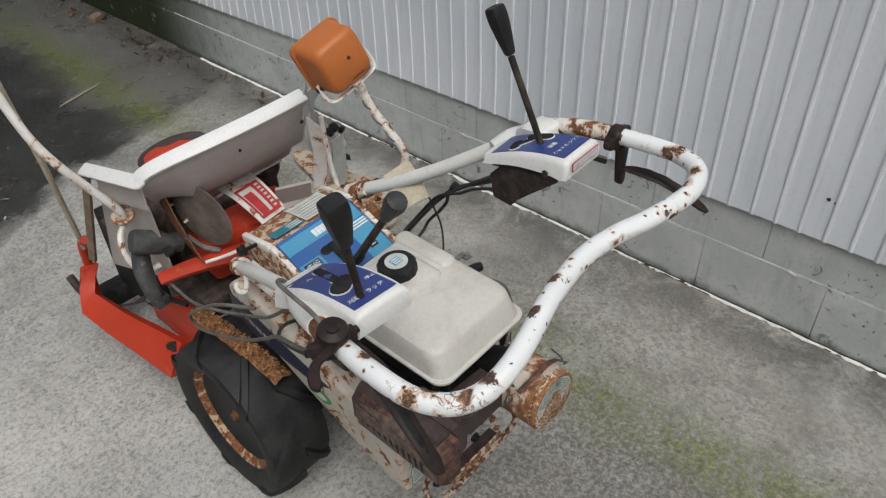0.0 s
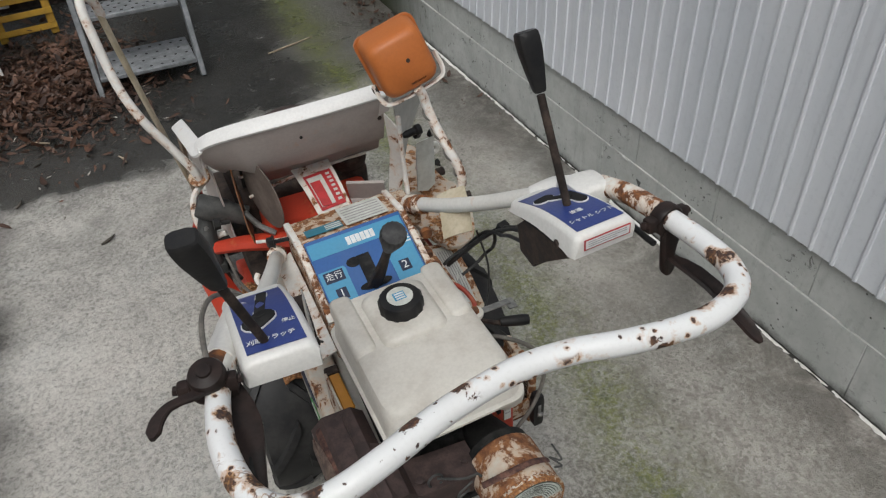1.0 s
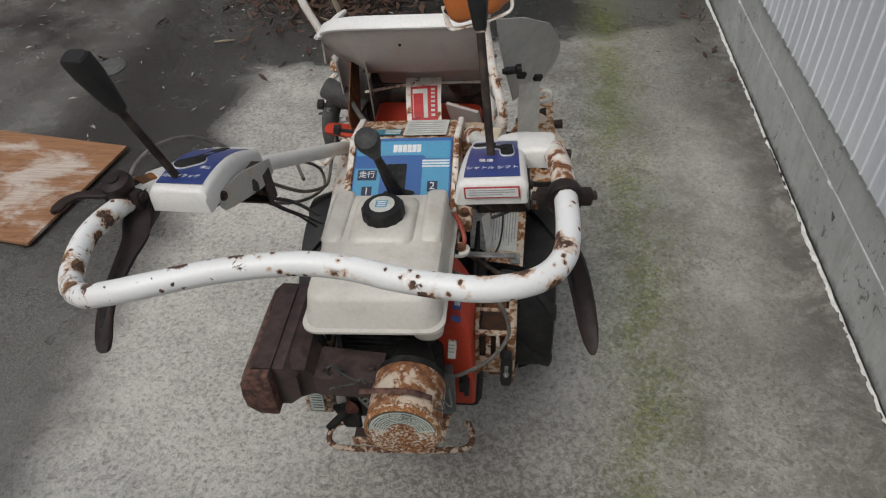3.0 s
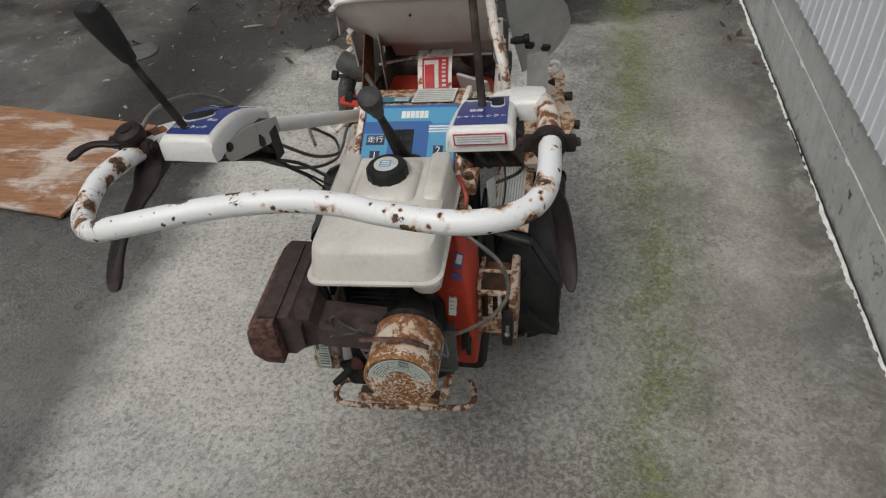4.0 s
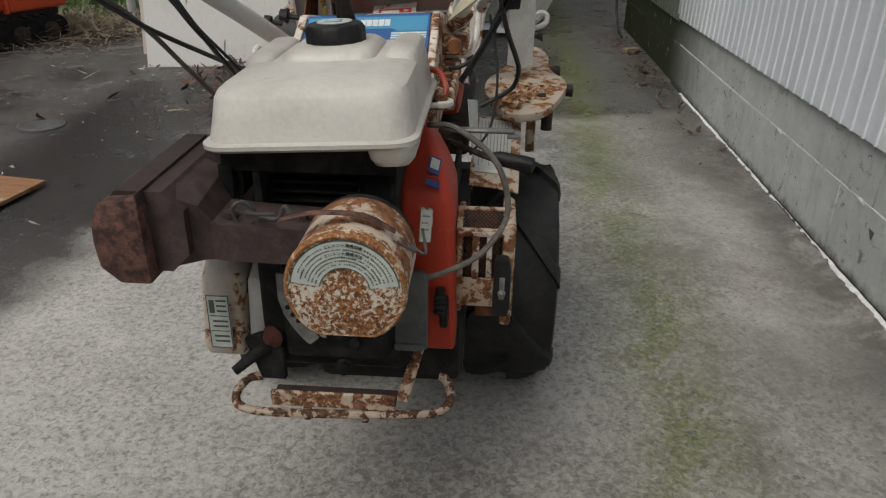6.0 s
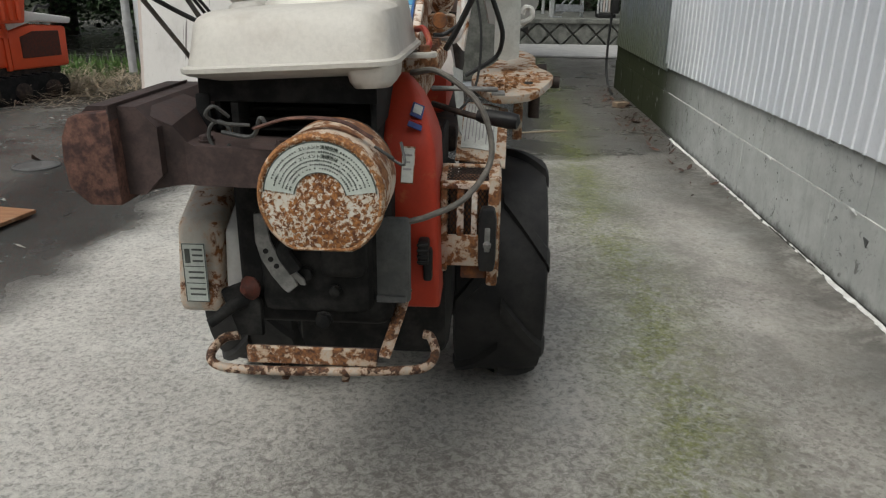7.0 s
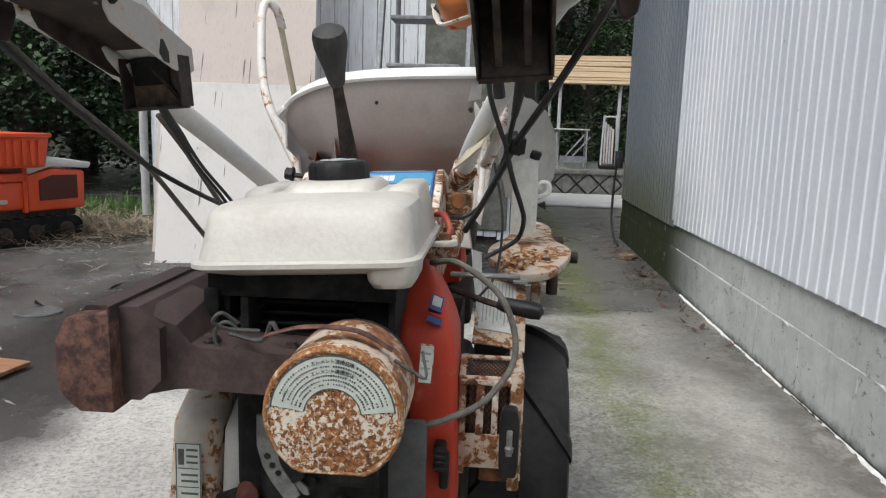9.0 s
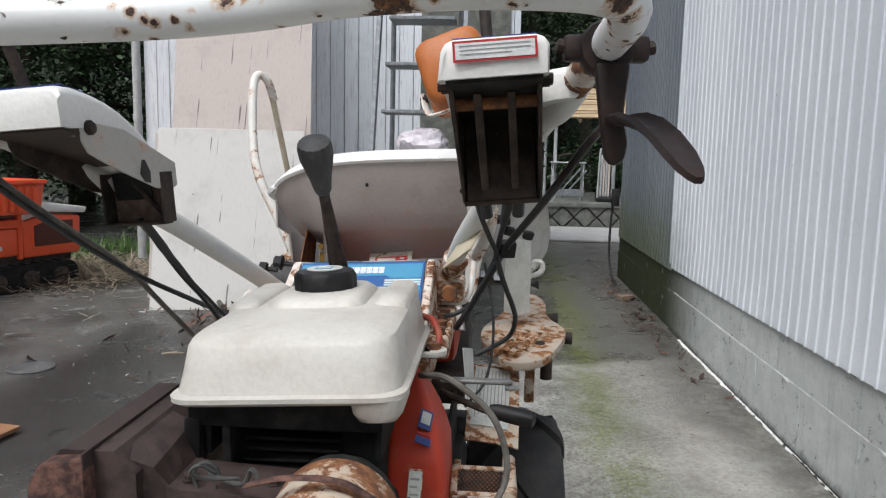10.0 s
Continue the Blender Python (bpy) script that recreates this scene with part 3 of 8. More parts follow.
def loft(rings, cap=True):
    bm = bmesh.new()
    vs = [[bm.verts.new(p) for p in ring] for ring in rings]
    n = len(vs[0])
    for a, b in zip(vs, vs[1:]):
        for k in range(n):
            bm.faces.new((a[k], a[(k + 1) % n], b[(k + 1) % n], b[k]))
    if cap:
        bm.faces.new(list(reversed(vs[0])))
        bm.faces.new(vs[-1])
    return bm


def rounded(x0, x1, y0, y1, r, z, n=4):
    """A ring of points: a rectangle with rounded corners at height z."""
    out = []
    for cx, cy, a0 in ((x1 - r, y1 - r, 0), (x0 + r, y1 - r, 90), (x0 + r, y0 + r, 180), (x1 - r, y0 + r, 270)):
        out += [Vector((cx + r * math.cos(radians(a0 + 90 * i / n)), cy + r * math.sin(radians(a0 + 90 * i / n)), z)) for i in range(n + 1)]
    return out


def axes(at, x_to, y_to):
    """A frame at a place, with its x axis and y axis along the given ways."""
    x = Vector(x_to).normalized()
    z = x.cross(Vector(y_to)).normalized()
    y = z.cross(x)
    return Matrix.Translation(at) @ Matrix((x, y, z)).transposed().to_4x4()


def aim(at, way):
    """A frame at a place whose z axis points along way."""
    return Matrix.Translation(at) @ Vector(way).to_track_quat("Z", "Y").to_matrix().to_4x4()


def bolt(at, way, r=0.007, h=0.006):
    return lathe([(r * 1.25, 0), (r * 1.25, h * 0.25), (r, h * 0.25), (r, h), (r * 0.7, h * 1.1)], aim(at, way), 8)


def writing(words, size, m, mat, parent, name="lettering"):
    """Flat print on a surface, in the built-in font."""
    data = bpy.data.curves.new("print", "FONT")
    data.body, data.size, data.align_x, data.align_y, data.extrude, data.resolution_u = words, size, "CENTER", "CENTER", 0.0003, 2
    ob = new("print", data)
    mesh = bpy.data.meshes.new_from_object(ob.evaluated_get(bpy.context.evaluated_depsgraph_get()))
    bpy.data.objects.remove(ob)
    bm = bmesh.new()
    bm.from_mesh(mesh)
    bpy.data.meshes.remove(mesh)
    bm.transform(m)
    return part(name, bm, mat, parent)


# ---- the setting ----
def build_ground():
    bm = bmesh.new()
    xs = [-400, -60, -12, -6, -3, 0, 3, 6, 12, 60, 400]
    ys = [-400, -60, -12, -4, -1, 2, 5, 8, 12, 20, 60, 400]
    vs = [[bm.verts.new((x, y, 0)) for x in xs] for y in ys]
    for r in range(len(ys) - 1):
        for c in range(len(xs) - 1):
            bm.faces.new((vs[r][c], vs[r][c + 1], vs[r + 1][c + 1], vs[r + 1][c]))
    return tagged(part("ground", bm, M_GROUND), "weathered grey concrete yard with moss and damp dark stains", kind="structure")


build_ground()

WALL_X, WALL_A, WALL_M, WALL_B = 1.79, -3.487, 4.28, 6.05
COURSE = 0.217


def siding_foot(y):
    """The siding's lower edge is not quite level."""
    return 0.376 - 0.012 * max(0.0, y - 2.0)


def bead_runs(rnd):
    """The sealant as broken runs of ragged ribbon: each run is a list of (y, inner offset, outer offset, height)."""
    runs, run, y = [], [], WALL_A
    while y < 4.0:
        body = noise.noise(Vector((y * 2.3, 1.7, 0.0))) + 0.5 * noise.noise(Vector((y * 11.0, 4.2, 0.0)))
        ragged = noise.noise(Vector((y * 38.0, 9.1, 0.0))) + 0.6 * noise.noise(Vector((y * 95.0, 2.4, 0.0)))
        width = 0.0115 + 0.0090 * body + 0.0075 * ragged
        if width > 0.0030:
            inner = 0.0115 + 0.0035 * noise.noise(Vector((y * 21.0, 6.6, 0.0))) + 0.004 * max(0.0, body)
            run.append((y, inner, inner + width, 0.0025 + 0.22 * width + rnd.uniform(-0.0006, 0.0006)))
        elif run:
            runs.append(run)
            run = []
        y += rnd.uniform(0.005, 0.010)
    return [r for r in runs + [run] if len(r) > 2]


def build_wall():
    wall = thing("wall_east", (WALL_X, 0, 0), "shed wall of ribbed pale metal siding over two courses of block", "wall", kind="structure")
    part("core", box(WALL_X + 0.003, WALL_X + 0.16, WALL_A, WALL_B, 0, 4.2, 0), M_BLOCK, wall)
    pitch, rib = 0.0735, 0.0125
    y = WALL_A
    while y < WALL_B - 0.01:
        far = y >= WALL_M - 0.01
        end = min(y + 10 * pitch, WALL_B if far else WALL_M)
        face = WALL_X - (0.004 if far else 0.012)
        prof, q = [], y
        while q < end - 0.001:
            for dy, dx in ((0, 0), (0.0015, -0.0052), (rib * 0.5, -0.0062), (rib - 0.0035, -0.0052), (rib, 0)):
                if q + dy < end:
                    prof.append((q + dy, face + dx))
            q += pitch
        prof.append((end, face))
        rows = []
        for up in (0.0, 0.05, 0.15, 0.80, 3.85):
            out = 0.004 * max(0, 1 - up / 0.15)
            rows.append([(px - out, py, (siding_foot(py) if not far else 0.328) + up) for py, px in prof])
        part("siding_panel", sheet(rows, 0.0016), M_SIDING_D if far else M_SIDING, wall, "dull dark grey ribbed metal panel, green at its foot" if far else "", 25)
        y = end
    part("siding_edge", box(WALL_X - 0.024, WALL_X - 0.002, WALL_M - 0.004, WALL_M + 0.012, 0.37, 4.2, 0.002), M_SIDING, wall)
    rnd = random.Random(4)
    for row in range(2):
        yb = -3.283 if row else -3.29
        yb += 0.0 if row else 0.2
        while yb < WALL_B:
            y1 = min(yb + 0.3982, WALL_B)
            out = rnd.uniform(0, 0.0024) + (0.004 if row == 0 else 0)
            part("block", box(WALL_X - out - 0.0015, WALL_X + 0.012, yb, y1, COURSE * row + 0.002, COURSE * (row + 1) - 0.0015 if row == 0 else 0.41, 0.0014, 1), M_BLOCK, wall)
            yb += 0.4
    # the bead where the yard meets the wall, ragged and broken, with a dirt-filled gap behind it
    part("wall_gap", box(WALL_X - 0.019, WALL_X - 0.004, WALL_A, 4.27, -0.002, 0.0022, 0), M_DIRT_SHADE, wall, "dirt-filled gap")
    bm = bmesh.new()
    for run in bead_runs(rnd):
        rings = [[bm.verts.new(p) for p in ((WALL_X - a - 0.0005, y, -0.001), (WALL_X - a - 0.0015, y, h * 0.8), (WALL_X - (a + b) / 2, y, h), (WALL_X - b + 0.0008, y, h * 0.55), (WALL_X - b, y, -0.001))] for y, a, b, h in run]
        for p, q in zip(rings, rings[1:]):
            for k in range(4):
                bm.faces.new((p[k], p[k + 1], q[k + 1], q[k]))
        bm.faces.new(rings[0])
        bm.faces.new(rings[-1])
    part("sealant_bead", bm, M_SEAL, wall, "broken white sealant bead", 60)
    # thin smear of mortar along the middle joint, and a few lumps on it
    bm = bmesh.new()
    y = WALL_A
    while y < 4.2:
        ln = rnd.uniform(0.05, 0.30)
        bm = join(bm, box(WALL_X - 0.0065, WALL_X, y, y + ln, COURSE - 0.0020, COURSE + 0.0012 + rnd.uniform(0, 0.002), 0.001, 1))
        y += ln + rnd.uniform(0.0, 0.03)
    for y in (0.62, 1.972, 2.62, 3.35):
        bm = join(bm, box(-0.012, 0, -0.016, 0.016, -0.004, 0.004, 0.002, 1, pose(WALL_X, y, COURSE - 0.002, 0, 0, 10) @ pose(0, 0, 0, 18, 0, 0)))
    part("mortar", bm, M_MORTAR, wall)
    part("wall_fixing", join(lathe([(0.006, 0), (0.006, 0.003), (0.004, 0.005), (0, 0.0052)], aim((WALL_X - 0.012, 0.587, 0.512), (-1, 0, 0)), 8), lathe([(0.006, 0), (0.006, 0.003), (0.004, 0.005), (0, 0.0052)], aim((WALL_X - 0.012, 0.565, 0.507), (-1, 0, 0)), 8)), M_DIRT_SHADE, wall, "two dark holes in the siding")
    part("block_chip", prism([(1.868, 0.168), (1.896, 0.170), (1.876, 0.146)], "x", WALL_X - 0.0088, WALL_X - 0.003), M_GREY, wall, "dark three-cornered chip in a block")
    return wall


build_wall()


# ---- the reaper ----
REAPER = thing("walk_behind_reaper", (0.58, 1.38, 0.0), "rusty white and orange walk-behind reaper binder standing on concrete", "farm machine")
UP = Vector((0, 0, 1))


def oct_ring(cx, cz, hw, hh, y, cut=0.45):
    a, b = hw * (1 - cut), hh * (1 - cut)
    return [(cx + u, y, cz + v) for u, v in ((hw, -b), (hw, b), (a, hh), (-a, hh), (-hw, b), (-hw, -b), (-a, -hh), (a, -hh))]


def build_handlebar():
    left = [(0.405, 1.445, 0.675), (0.355, 1.24, 0.785), (0.30, 1.05, 0.885), (0.236, 0.890, 0.966), (0.213, 0.812, 0.986)]
    loop = [(0.236, 0.890, 0.966), (0.213, 0.812, 0.986), (0.202, 0.728, 0.998), (0.208, 0.668, 0.995), (0.228, 0.623, 0.998), (0.262, 0.596, 1.009), (0.305, 0.589, 1.024), (0.36, 0.598, 1.034), (0.44, 0.619, 1.041), (0.53, 0.630, 1.047),
            (0.60, 0.621, 1.052), (0.66, 0.601, 1.057), (0.730, 0.587, 1.060), (0.780, 0.587, 1.061), (0.825, 0.603, 1.062), (0.850, 0.632, 1.061), (0.861, 0.675, 1.059), (0.862, 0.755, 1.054), (0.857, 0.85, 1.045), (0.848, 0.915, 1.03)]
    right = [(0.857, 0.85, 1.045), (0.848, 0.915, 1.03), (0.825, 0.965, 1.0), (0.79, 1.04, 0.95), (0.755, 1.14, 0.885), (0.722, 1.25, 0.822), (0.700, 1.36, 0.765)]
    bar = part("handlebar", tube(loop, 0.0158, 14, 6), M_BAR, REAPER, "thick white tube chipped and spotted with rust")
    part("tube_arm", tube(left, 0.0152, 12, 5), M_ARM, REAPER)
    part("tube_arm", tube(right, 0.0152, 12, 5), M_ARM, REAPER)
    part("rust_band", tube([(0.227, 0.885, 0.973), (0.215, 0.853, 0.984)], 0.0163, 14, 1), M_RUST, bar)
    part("rust_band", tube([p for p in smooth_line(loop, 6) if p.x > 0.8 and p.y > 0.785], 0.0164, 14, 1), M_BAND, bar, "tube stretch half eaten by orange rust")
    for p, q in (((0.405, 1.445, 0.675), (0.399, 1.415, 0.692)), ((0.697, 1.375, 0.755), (0.709, 1.32, 0.785))):
        part("socket", tube([p, q], 0.0215, 12, 1), M_BAND, bar, "rust-stained white socket")


build_handlebar()


def control_box(corner_l, corner_r, back_l, back_r, tall, tail, lines, lever_base, lever_top, knob_r, label, border, deep):
    """A lever console: a wedge-shaped cover with a printed top, a slotted gate, a bracket beneath and a lever."""
    fl, fr, bl, br = (Vector(p) for p in (corner_l, corner_r, back_l, back_r))
    across, along = (fr - fl), ((bl + br) / 2 - (fl + fr) / 2)
    nrm = across.cross(along).normalized()
    bulge, taper = (0.010, 0.55) if deep else (0.017, 0.14)
    rings = []
    for k in range(-2, 9):
        # the two first rings round the front edge over
        t = max(0.0, k / 8)
        l, r = fl.lerp(bl, t), fr.lerp(br, t)
        if k < 0:
            back = along.normalized() * (0.0 if k == -2 else 0.0022)
            sink = nrm * (0.0095 if k == -2 else 0.0030)
            tuck = (r - l) * (0.030 if k == -2 else 0.010)
            l, r = l + back - sink + tuck, r + back - sink - tuck
        elif k == 0:
            l, r = l + along.normalized() * 0.009, r + along.normalized() * 0.009
        arch = nrm * (bulge * math.sin(math.pi * min(1, t * 1.05)))
        drop = -UP * (tall * (1 - taper * t) - (0.0075 if k == -2 else 0.0025 if k == -1 else 0.0))
        w = (r - l)
        rnd = 0.010
        ring = [l + arch + drop - w * 0.03, l + arch - nrm * rnd - w * 0.01, l + arch - nrm * rnd * 0.3 + w * 0.035, l + arch + w * 0.11, r + arch - w * 0.11, r + arch - nrm * rnd * 0.3 - w * 0.035, r + arch - nrm * rnd + w * 0.01, r + arch + drop + w * 0.03]
        rings.append(ring)
    body = part("control_box", loft(rings), M_BOX, REAPER, label, 50)
    t_rings = [Vector(p) for p in tail]
    part("box_tail", tube(t_rings, [0.014, 0.021, 0.0235, 0.0200] if not deep else [0.020, 0.024, 0.0225, 0.0190], 14, 4, 0.85, (0, 0, 1)), M_BOX, body, "ribbed white plastic sleeve")
    if deep:
        # flat arm of the cover that reaches over to the handlebar
        rings = []
        for x, cy, cz, hy, hz in ((0.796, 0.930, 1.020, 0.032, 0.017), (0.825, 0.924, 1.027, 0.031, 0.0165), (0.846, 0.918, 1.030, 0.030, 0.017), (0.851, 0.917, 1.030, 0.027, 0.014)):
            rings.append([(x, cy + u * hy, cz + v * hz - 0.10 * u * hy) for u, v in ((-1, -1), (-1, 0.5), (-0.9, 0.85), (-0.7, 1), (0.7, 1), (0.9, 0.85), (1, 0.5), (1, -1))])
        part("cover_arm", loft(rings), M_BOX, body, "", 50)
    # printed top: follows the arch
    rows = []
    for k in range(1, 9):
        t = 0.05 + (k - 1) / 7 * 0.88
        l, r = fl.lerp(bl, t), fr.lerp(br, t)
        arch = nrm * (bulge * math.sin(math.pi * min(1, t * 1.05)) + 0.0006)
        rows.append([l.lerp(r, u) + arch for u in (0.10, 0.35, 0.65, 0.90)])
    decal = part("printed_top", sheet(rows, 0.0009), M_BLUE, body, "dark blue printed face")

    def on_top(u, t, up=0.0016):
        return fl.lerp(fr, u).lerp(bl.lerp(br, u), t) + nrm * (bulge * math.sin(math.pi * min(1, t * 1.05)) + up)

    def gate(u0, t0, u1, t1, r, mat, name, up):
        """A slot with round ends from one spot of the top to another."""
        fw, fl_len = across.length, along.length
        p, q = Vector((u0 * fw, t0 * fl_len)), Vector((u1 * fw, t1 * fl_len))
        d = (q - p).normalized()
        s = Vector((-d.y, d.x))
        flat = [q + (s * math.cos(a) + d * math.sin(a)) * r for a in (math.pi * k / 6 for k in range(7))]
        flat += [p - (s * math.cos(a) + d * math.sin(a)) * r for a in (math.pi * k / 6 for k in range(7))]
        return part(name, loft([[on_top(v.x / fw, v.y / fl_len, h) for v in flat] for h in (0.0006, up)]), mat, body)

    for grow, mat, name, up in ((0.0016, M_INK_W, "gate_outline", 0.0026), (0.0, M_ENGINE, "gate_slot", 0.0040)):
        for u0, t0, u1, t1, r in lines["gates"]:
            gate(u0, t0, u1, t1, r + grow, mat, name, up)
    for words, size, u, t in lines["words"]:
        writing(words, size, axes(on_top(u, t, 0.0032), across, on_top(u, t + 0.05) - on_top(u, t - 0.05)), M_INK_W, body)
    if border:
        f0, f1, d = fl + across * 0.12, fr - across * 0.1, -UP
        m = axes((f0 + f1) / 2 - UP * tall * 0.42 + Vector((0.0, -0.0068, 0)), across, UP)
        w, h = (f1 - f0).length, tall * 0.5
        part("warning_label", box(-w / 2, w / 2, -h / 2, h / 2, 0, 0.0008, 0.0, 1, m), M_INK_R, body, "white label with a red border")
        part("label_paper", box(-w / 2 + 0.0022, w / 2 - 0.0022, -h / 2 + 0.0022, h / 2 - 0.0022, 0.0006, 0.0014, 0, 1, m), M_INK_W, body)
        for k in range(3):
            part("label_line", box(-w * 0.42, w * (0.42 if k < 2 else 0.2), h * (0.22 - 0.2 * k), h * (0.27 - 0.2 * k), 0.0012, 0.0018, 0, 1, m), M_INK_G, body)
    # bracket below: an open channel that slopes away under the console
    fw = across.length
    m = axes(fl + across * 0.5 - UP * (tall * 0.75), across, Vector((0, 1, 0)))
    hw = fw * (0.43 if deep else 0.40)
    if deep:
        cheek = [(0.012, 0.0), (0.150, -0.045), (0.178, -0.075), (0.172, -0.128), (0.135, -0.132), (0.085, -0.085), (0.02, -0.028)]
        for s in (-1, 1):
            part("bracket_cheek", prism(cheek, "x", s * hw - 0.002, s * hw + 0.002, 0.0012, 1, m), M_BRACKET, body, "grimy bracket cheek")
        part("bracket_web", prism([(0.128, -0.130), (0.134, -0.135), (0.176, -0.131), (0.182, -0.078), (0.176, -0.074), (0.168, -0.126)], "x", -hw, hw, 0, 1, m), M_BRACKET, body)
        part("bracket_back", box(-hw + 0.003, hw - 0.003, 0.128, 0.134, -0.130, -0.036, 0.002, 1, m), M_BRACKET, body)
        for u in (-0.42, 0.36):
            part("bracket_rib", prism([(0.03, -0.022), (0.150, -0.060), (0.150, -0.118), (0.120, -0.118), (0.07, -0.070)], "x", u * hw - 0.004, u * hw + 0.004, 0.001, 1, m), M_BRACKET, body)
        part("cross_shaft", tube([m @ Vector((-hw, 0.052, -0.030)), m @ Vector((hw, 0.052, -0.030))], 0.007, 10, 1), M_RUST, body, "rusty cross shaft")
    else:
        plate = [(0.026, -0.004), (0.028, -0.026), (0.036, -0.038), (0.060, -0.048), (0.105, -0.064), (0.150, -0.079), (0.180, -0.084), (0.196, -0.078), (0.196, -0.050), (0.10, -0.012)]
        for s, mat in ((-1, M_BRACKET), (1, M_CHEEK)):
            part("bracket_cheek", prism(plate, "x", s * hw * 1.10 - 0.0015 + 0.002, s * hw * 1.10 + 0.0015 + 0.002, 0.001, 1, m), mat, body, "grimy pale side plate" if s > 0 else "")
        part("cheek_hole", prism([(0.120, -0.062), (0.126, -0.046), (0.131, -0.046), (0.140, -0.060), (0.139, -0.073), (0.128, -0.071)], "x", hw * 1.10 + 0.002, hw * 1.10 + 0.0042, 0, 1, m), M_DIRT_SHADE, body, "ragged dark hole")
        part("pivot_pin", bolt(m @ Vector((hw * 0.92, 0.030, -0.014)), (0.6, -1, 0), 0.006, 0.006), M_STEEL, body)
        for s in (-1, 1):
            part("channel_side", box(0.006 + s * 0.039 - 0.0016, 0.006 + s * 0.039 + 0.0016, 0.158, 0.186, -0.122, -0.060, 0.001, 1, m), M_BRACKET, body, "grimy brown channel wall")
        part("channel_back", box(-0.032, 0.044, 0.180, 0.184, -0.122, -0.056, 0.001, 1, m), M_DUSTY, body)
        part("channel_floor", box(-0.032, 0.044, 0.162, 0.182, -0.124, -0.120, 0.001, 1, m), M_BRACKET, body)
        part("channel_flap", prism([(0.172, -0.060), (0.176, -0.088), (0.179, -0.094), (0.180, -0.060)], "x", -0.028, 0.022, 0.001, 1, m), M_ENGINE, body)
        part("channel_stay", tube([m @ Vector(p) for p in ((-0.010, 0.177, -0.064), (0.012, 0.176, -0.086), (0.034, 0.177, -0.112))], 0.003, 6, 2), M_BRACKET, body)
        part("cable_strap", tube([(0.330, 0.998, 0.870), (0.3435, 1.026, 0.830), (0.352, 1.042, 0.807)], [0.0050, 0.0062, 0.0038], 8, 3), M_CABLE_K, body)
    # dark sheet under the cover, standing in for the shade of its hollow
    part("under_tray", prism([(0.004, 0.000), (0.172, -0.040), (0.172, -0.0525), (0.004, -0.0145)], "x", -fw * 0.46, fw * 0.46, 0, 1, m), M_ENGINE if deep else M_BRACKET, body)
    part("bracket_rod", tube([m @ Vector((-hw - 0.01, 0.04, -0.012)), m @ Vector((hw + 0.01, 0.04, -0.012))], 0.008, 10, 1), M_BRACKET, body)
    for s in (-1, 1):
        part("rod_nut", bolt(m @ Vector((s * (hw + 0.006), 0.04, -0.012)), (s, 0, 0), 0.006, 0.007), M_BRACKET, body)
    if deep:
        part("cable_end", tube([m @ Vector((-hw * 0.5, 0.15, -0.12)), m @ Vector((-hw * 0.45, 0.16, -0.15))], 0.007, 8, 1), M_CABLE_K, body)
    if deep:
        part("cable_end", tube([m @ Vector((hw * 0.45, 0.15, -0.12)), m @ Vector((hw * 0.4, 0.165, -0.15))], 0.007, 8, 1), M_CABLE_K, body)
    # lever
    a, b = Vector(lever_base), Vector(lever_top)
    d = (b - a).normalized()
    lever = part("gear_lever", tube([a - d * 0.03, a, a.lerp(b, 0.65)], 0.0062, 10, 2), M_BRACKET, REAPER, "dark steel lever with a tapered black grip")
    L = (b - a).length
    k0 = a + d * (L - knob_r * 5.2)
    rings = []
    for h, s in ((0, 0.42), (0.04, 0.55), (0.35, 0.78), (0.68, 0.98), (0.88, 1.0), (0.97, 0.95), (1.0, 0.82)):
        q = k0.lerp(b, h)
        sx = axes(q, across, d.cross(across) * -1)
        rings.append([sx @ Vector((u * knob_r * s, v * knob_r * s * 0.8, 0)) for u, v in ((1, 0.45), (0.9, 0.8), (0.5, 1), (-0.5, 1), (-0.9, 0.8), (-1, 0.45), (-1, -0.45), (-0.9, -0.8), (-0.5, -1), (0.5, -1), (0.9, -0.8), (1, -0.45))])
    part("grip", loft(rings), M_BLACK, lever, "black plastic grip", 30)
    return body


control_box((0.715, 0.791, 1.060), (0.811, 0.789, 1.068), (0.722, 0.982, 0.998), (0.803, 0.985, 1.004), 0.037,
            [(0.772, 0.995, 0.983), (0.806, 0.980, 0.996), (0.832, 0.950, 1.010), (0.848, 0.912, 1.03)],
            {"gates": [(0.24, 0.66, 0.42, 0.68, 0.0105), (0.42, 0.62, 0.66, 0.54, 0.006), (0.72, 0.42, 0.70, 0.60, 0.010)], "words": [("シャトル シフト", 0.0100, 0.5, 0.15), ("後進", 0.0105, 0.40, 0.27)]},
            (0.758, 0.877, 1.050), (0.731, 0.966, 1.287), 0.0165, "white lever console with a blue shift plate and red-bordered label", True, True)
control_box((0.250, 0.824, 1.010), (0.346, 0.812, 1.018), (0.253, 1.040, 0.936), (0.348, 1.030, 0.944), 0.042,
            [(0.268, 1.005, 0.945), (0.256, 0.968, 0.947), (0.243, 0.925, 0.958), (0.226, 0.88, 0.976)],
            {"gates": [(0.32, 0.30, 0.50, 0.36, 0.0155), (0.44, 0.38, 0.60, 0.76, 0.0075)], "words": [("刈取クラッチ", 0.0108, 0.47, 0.12), ("停止", 0.0095, 0.78, 0.24), ("入", 0.011, 0.3, 0.66)]},
            (0.286, 0.850, 1.012), (0.229, 0.806, 1.230), 0.0185, "white lever console with a blue clutch plate", False, False)


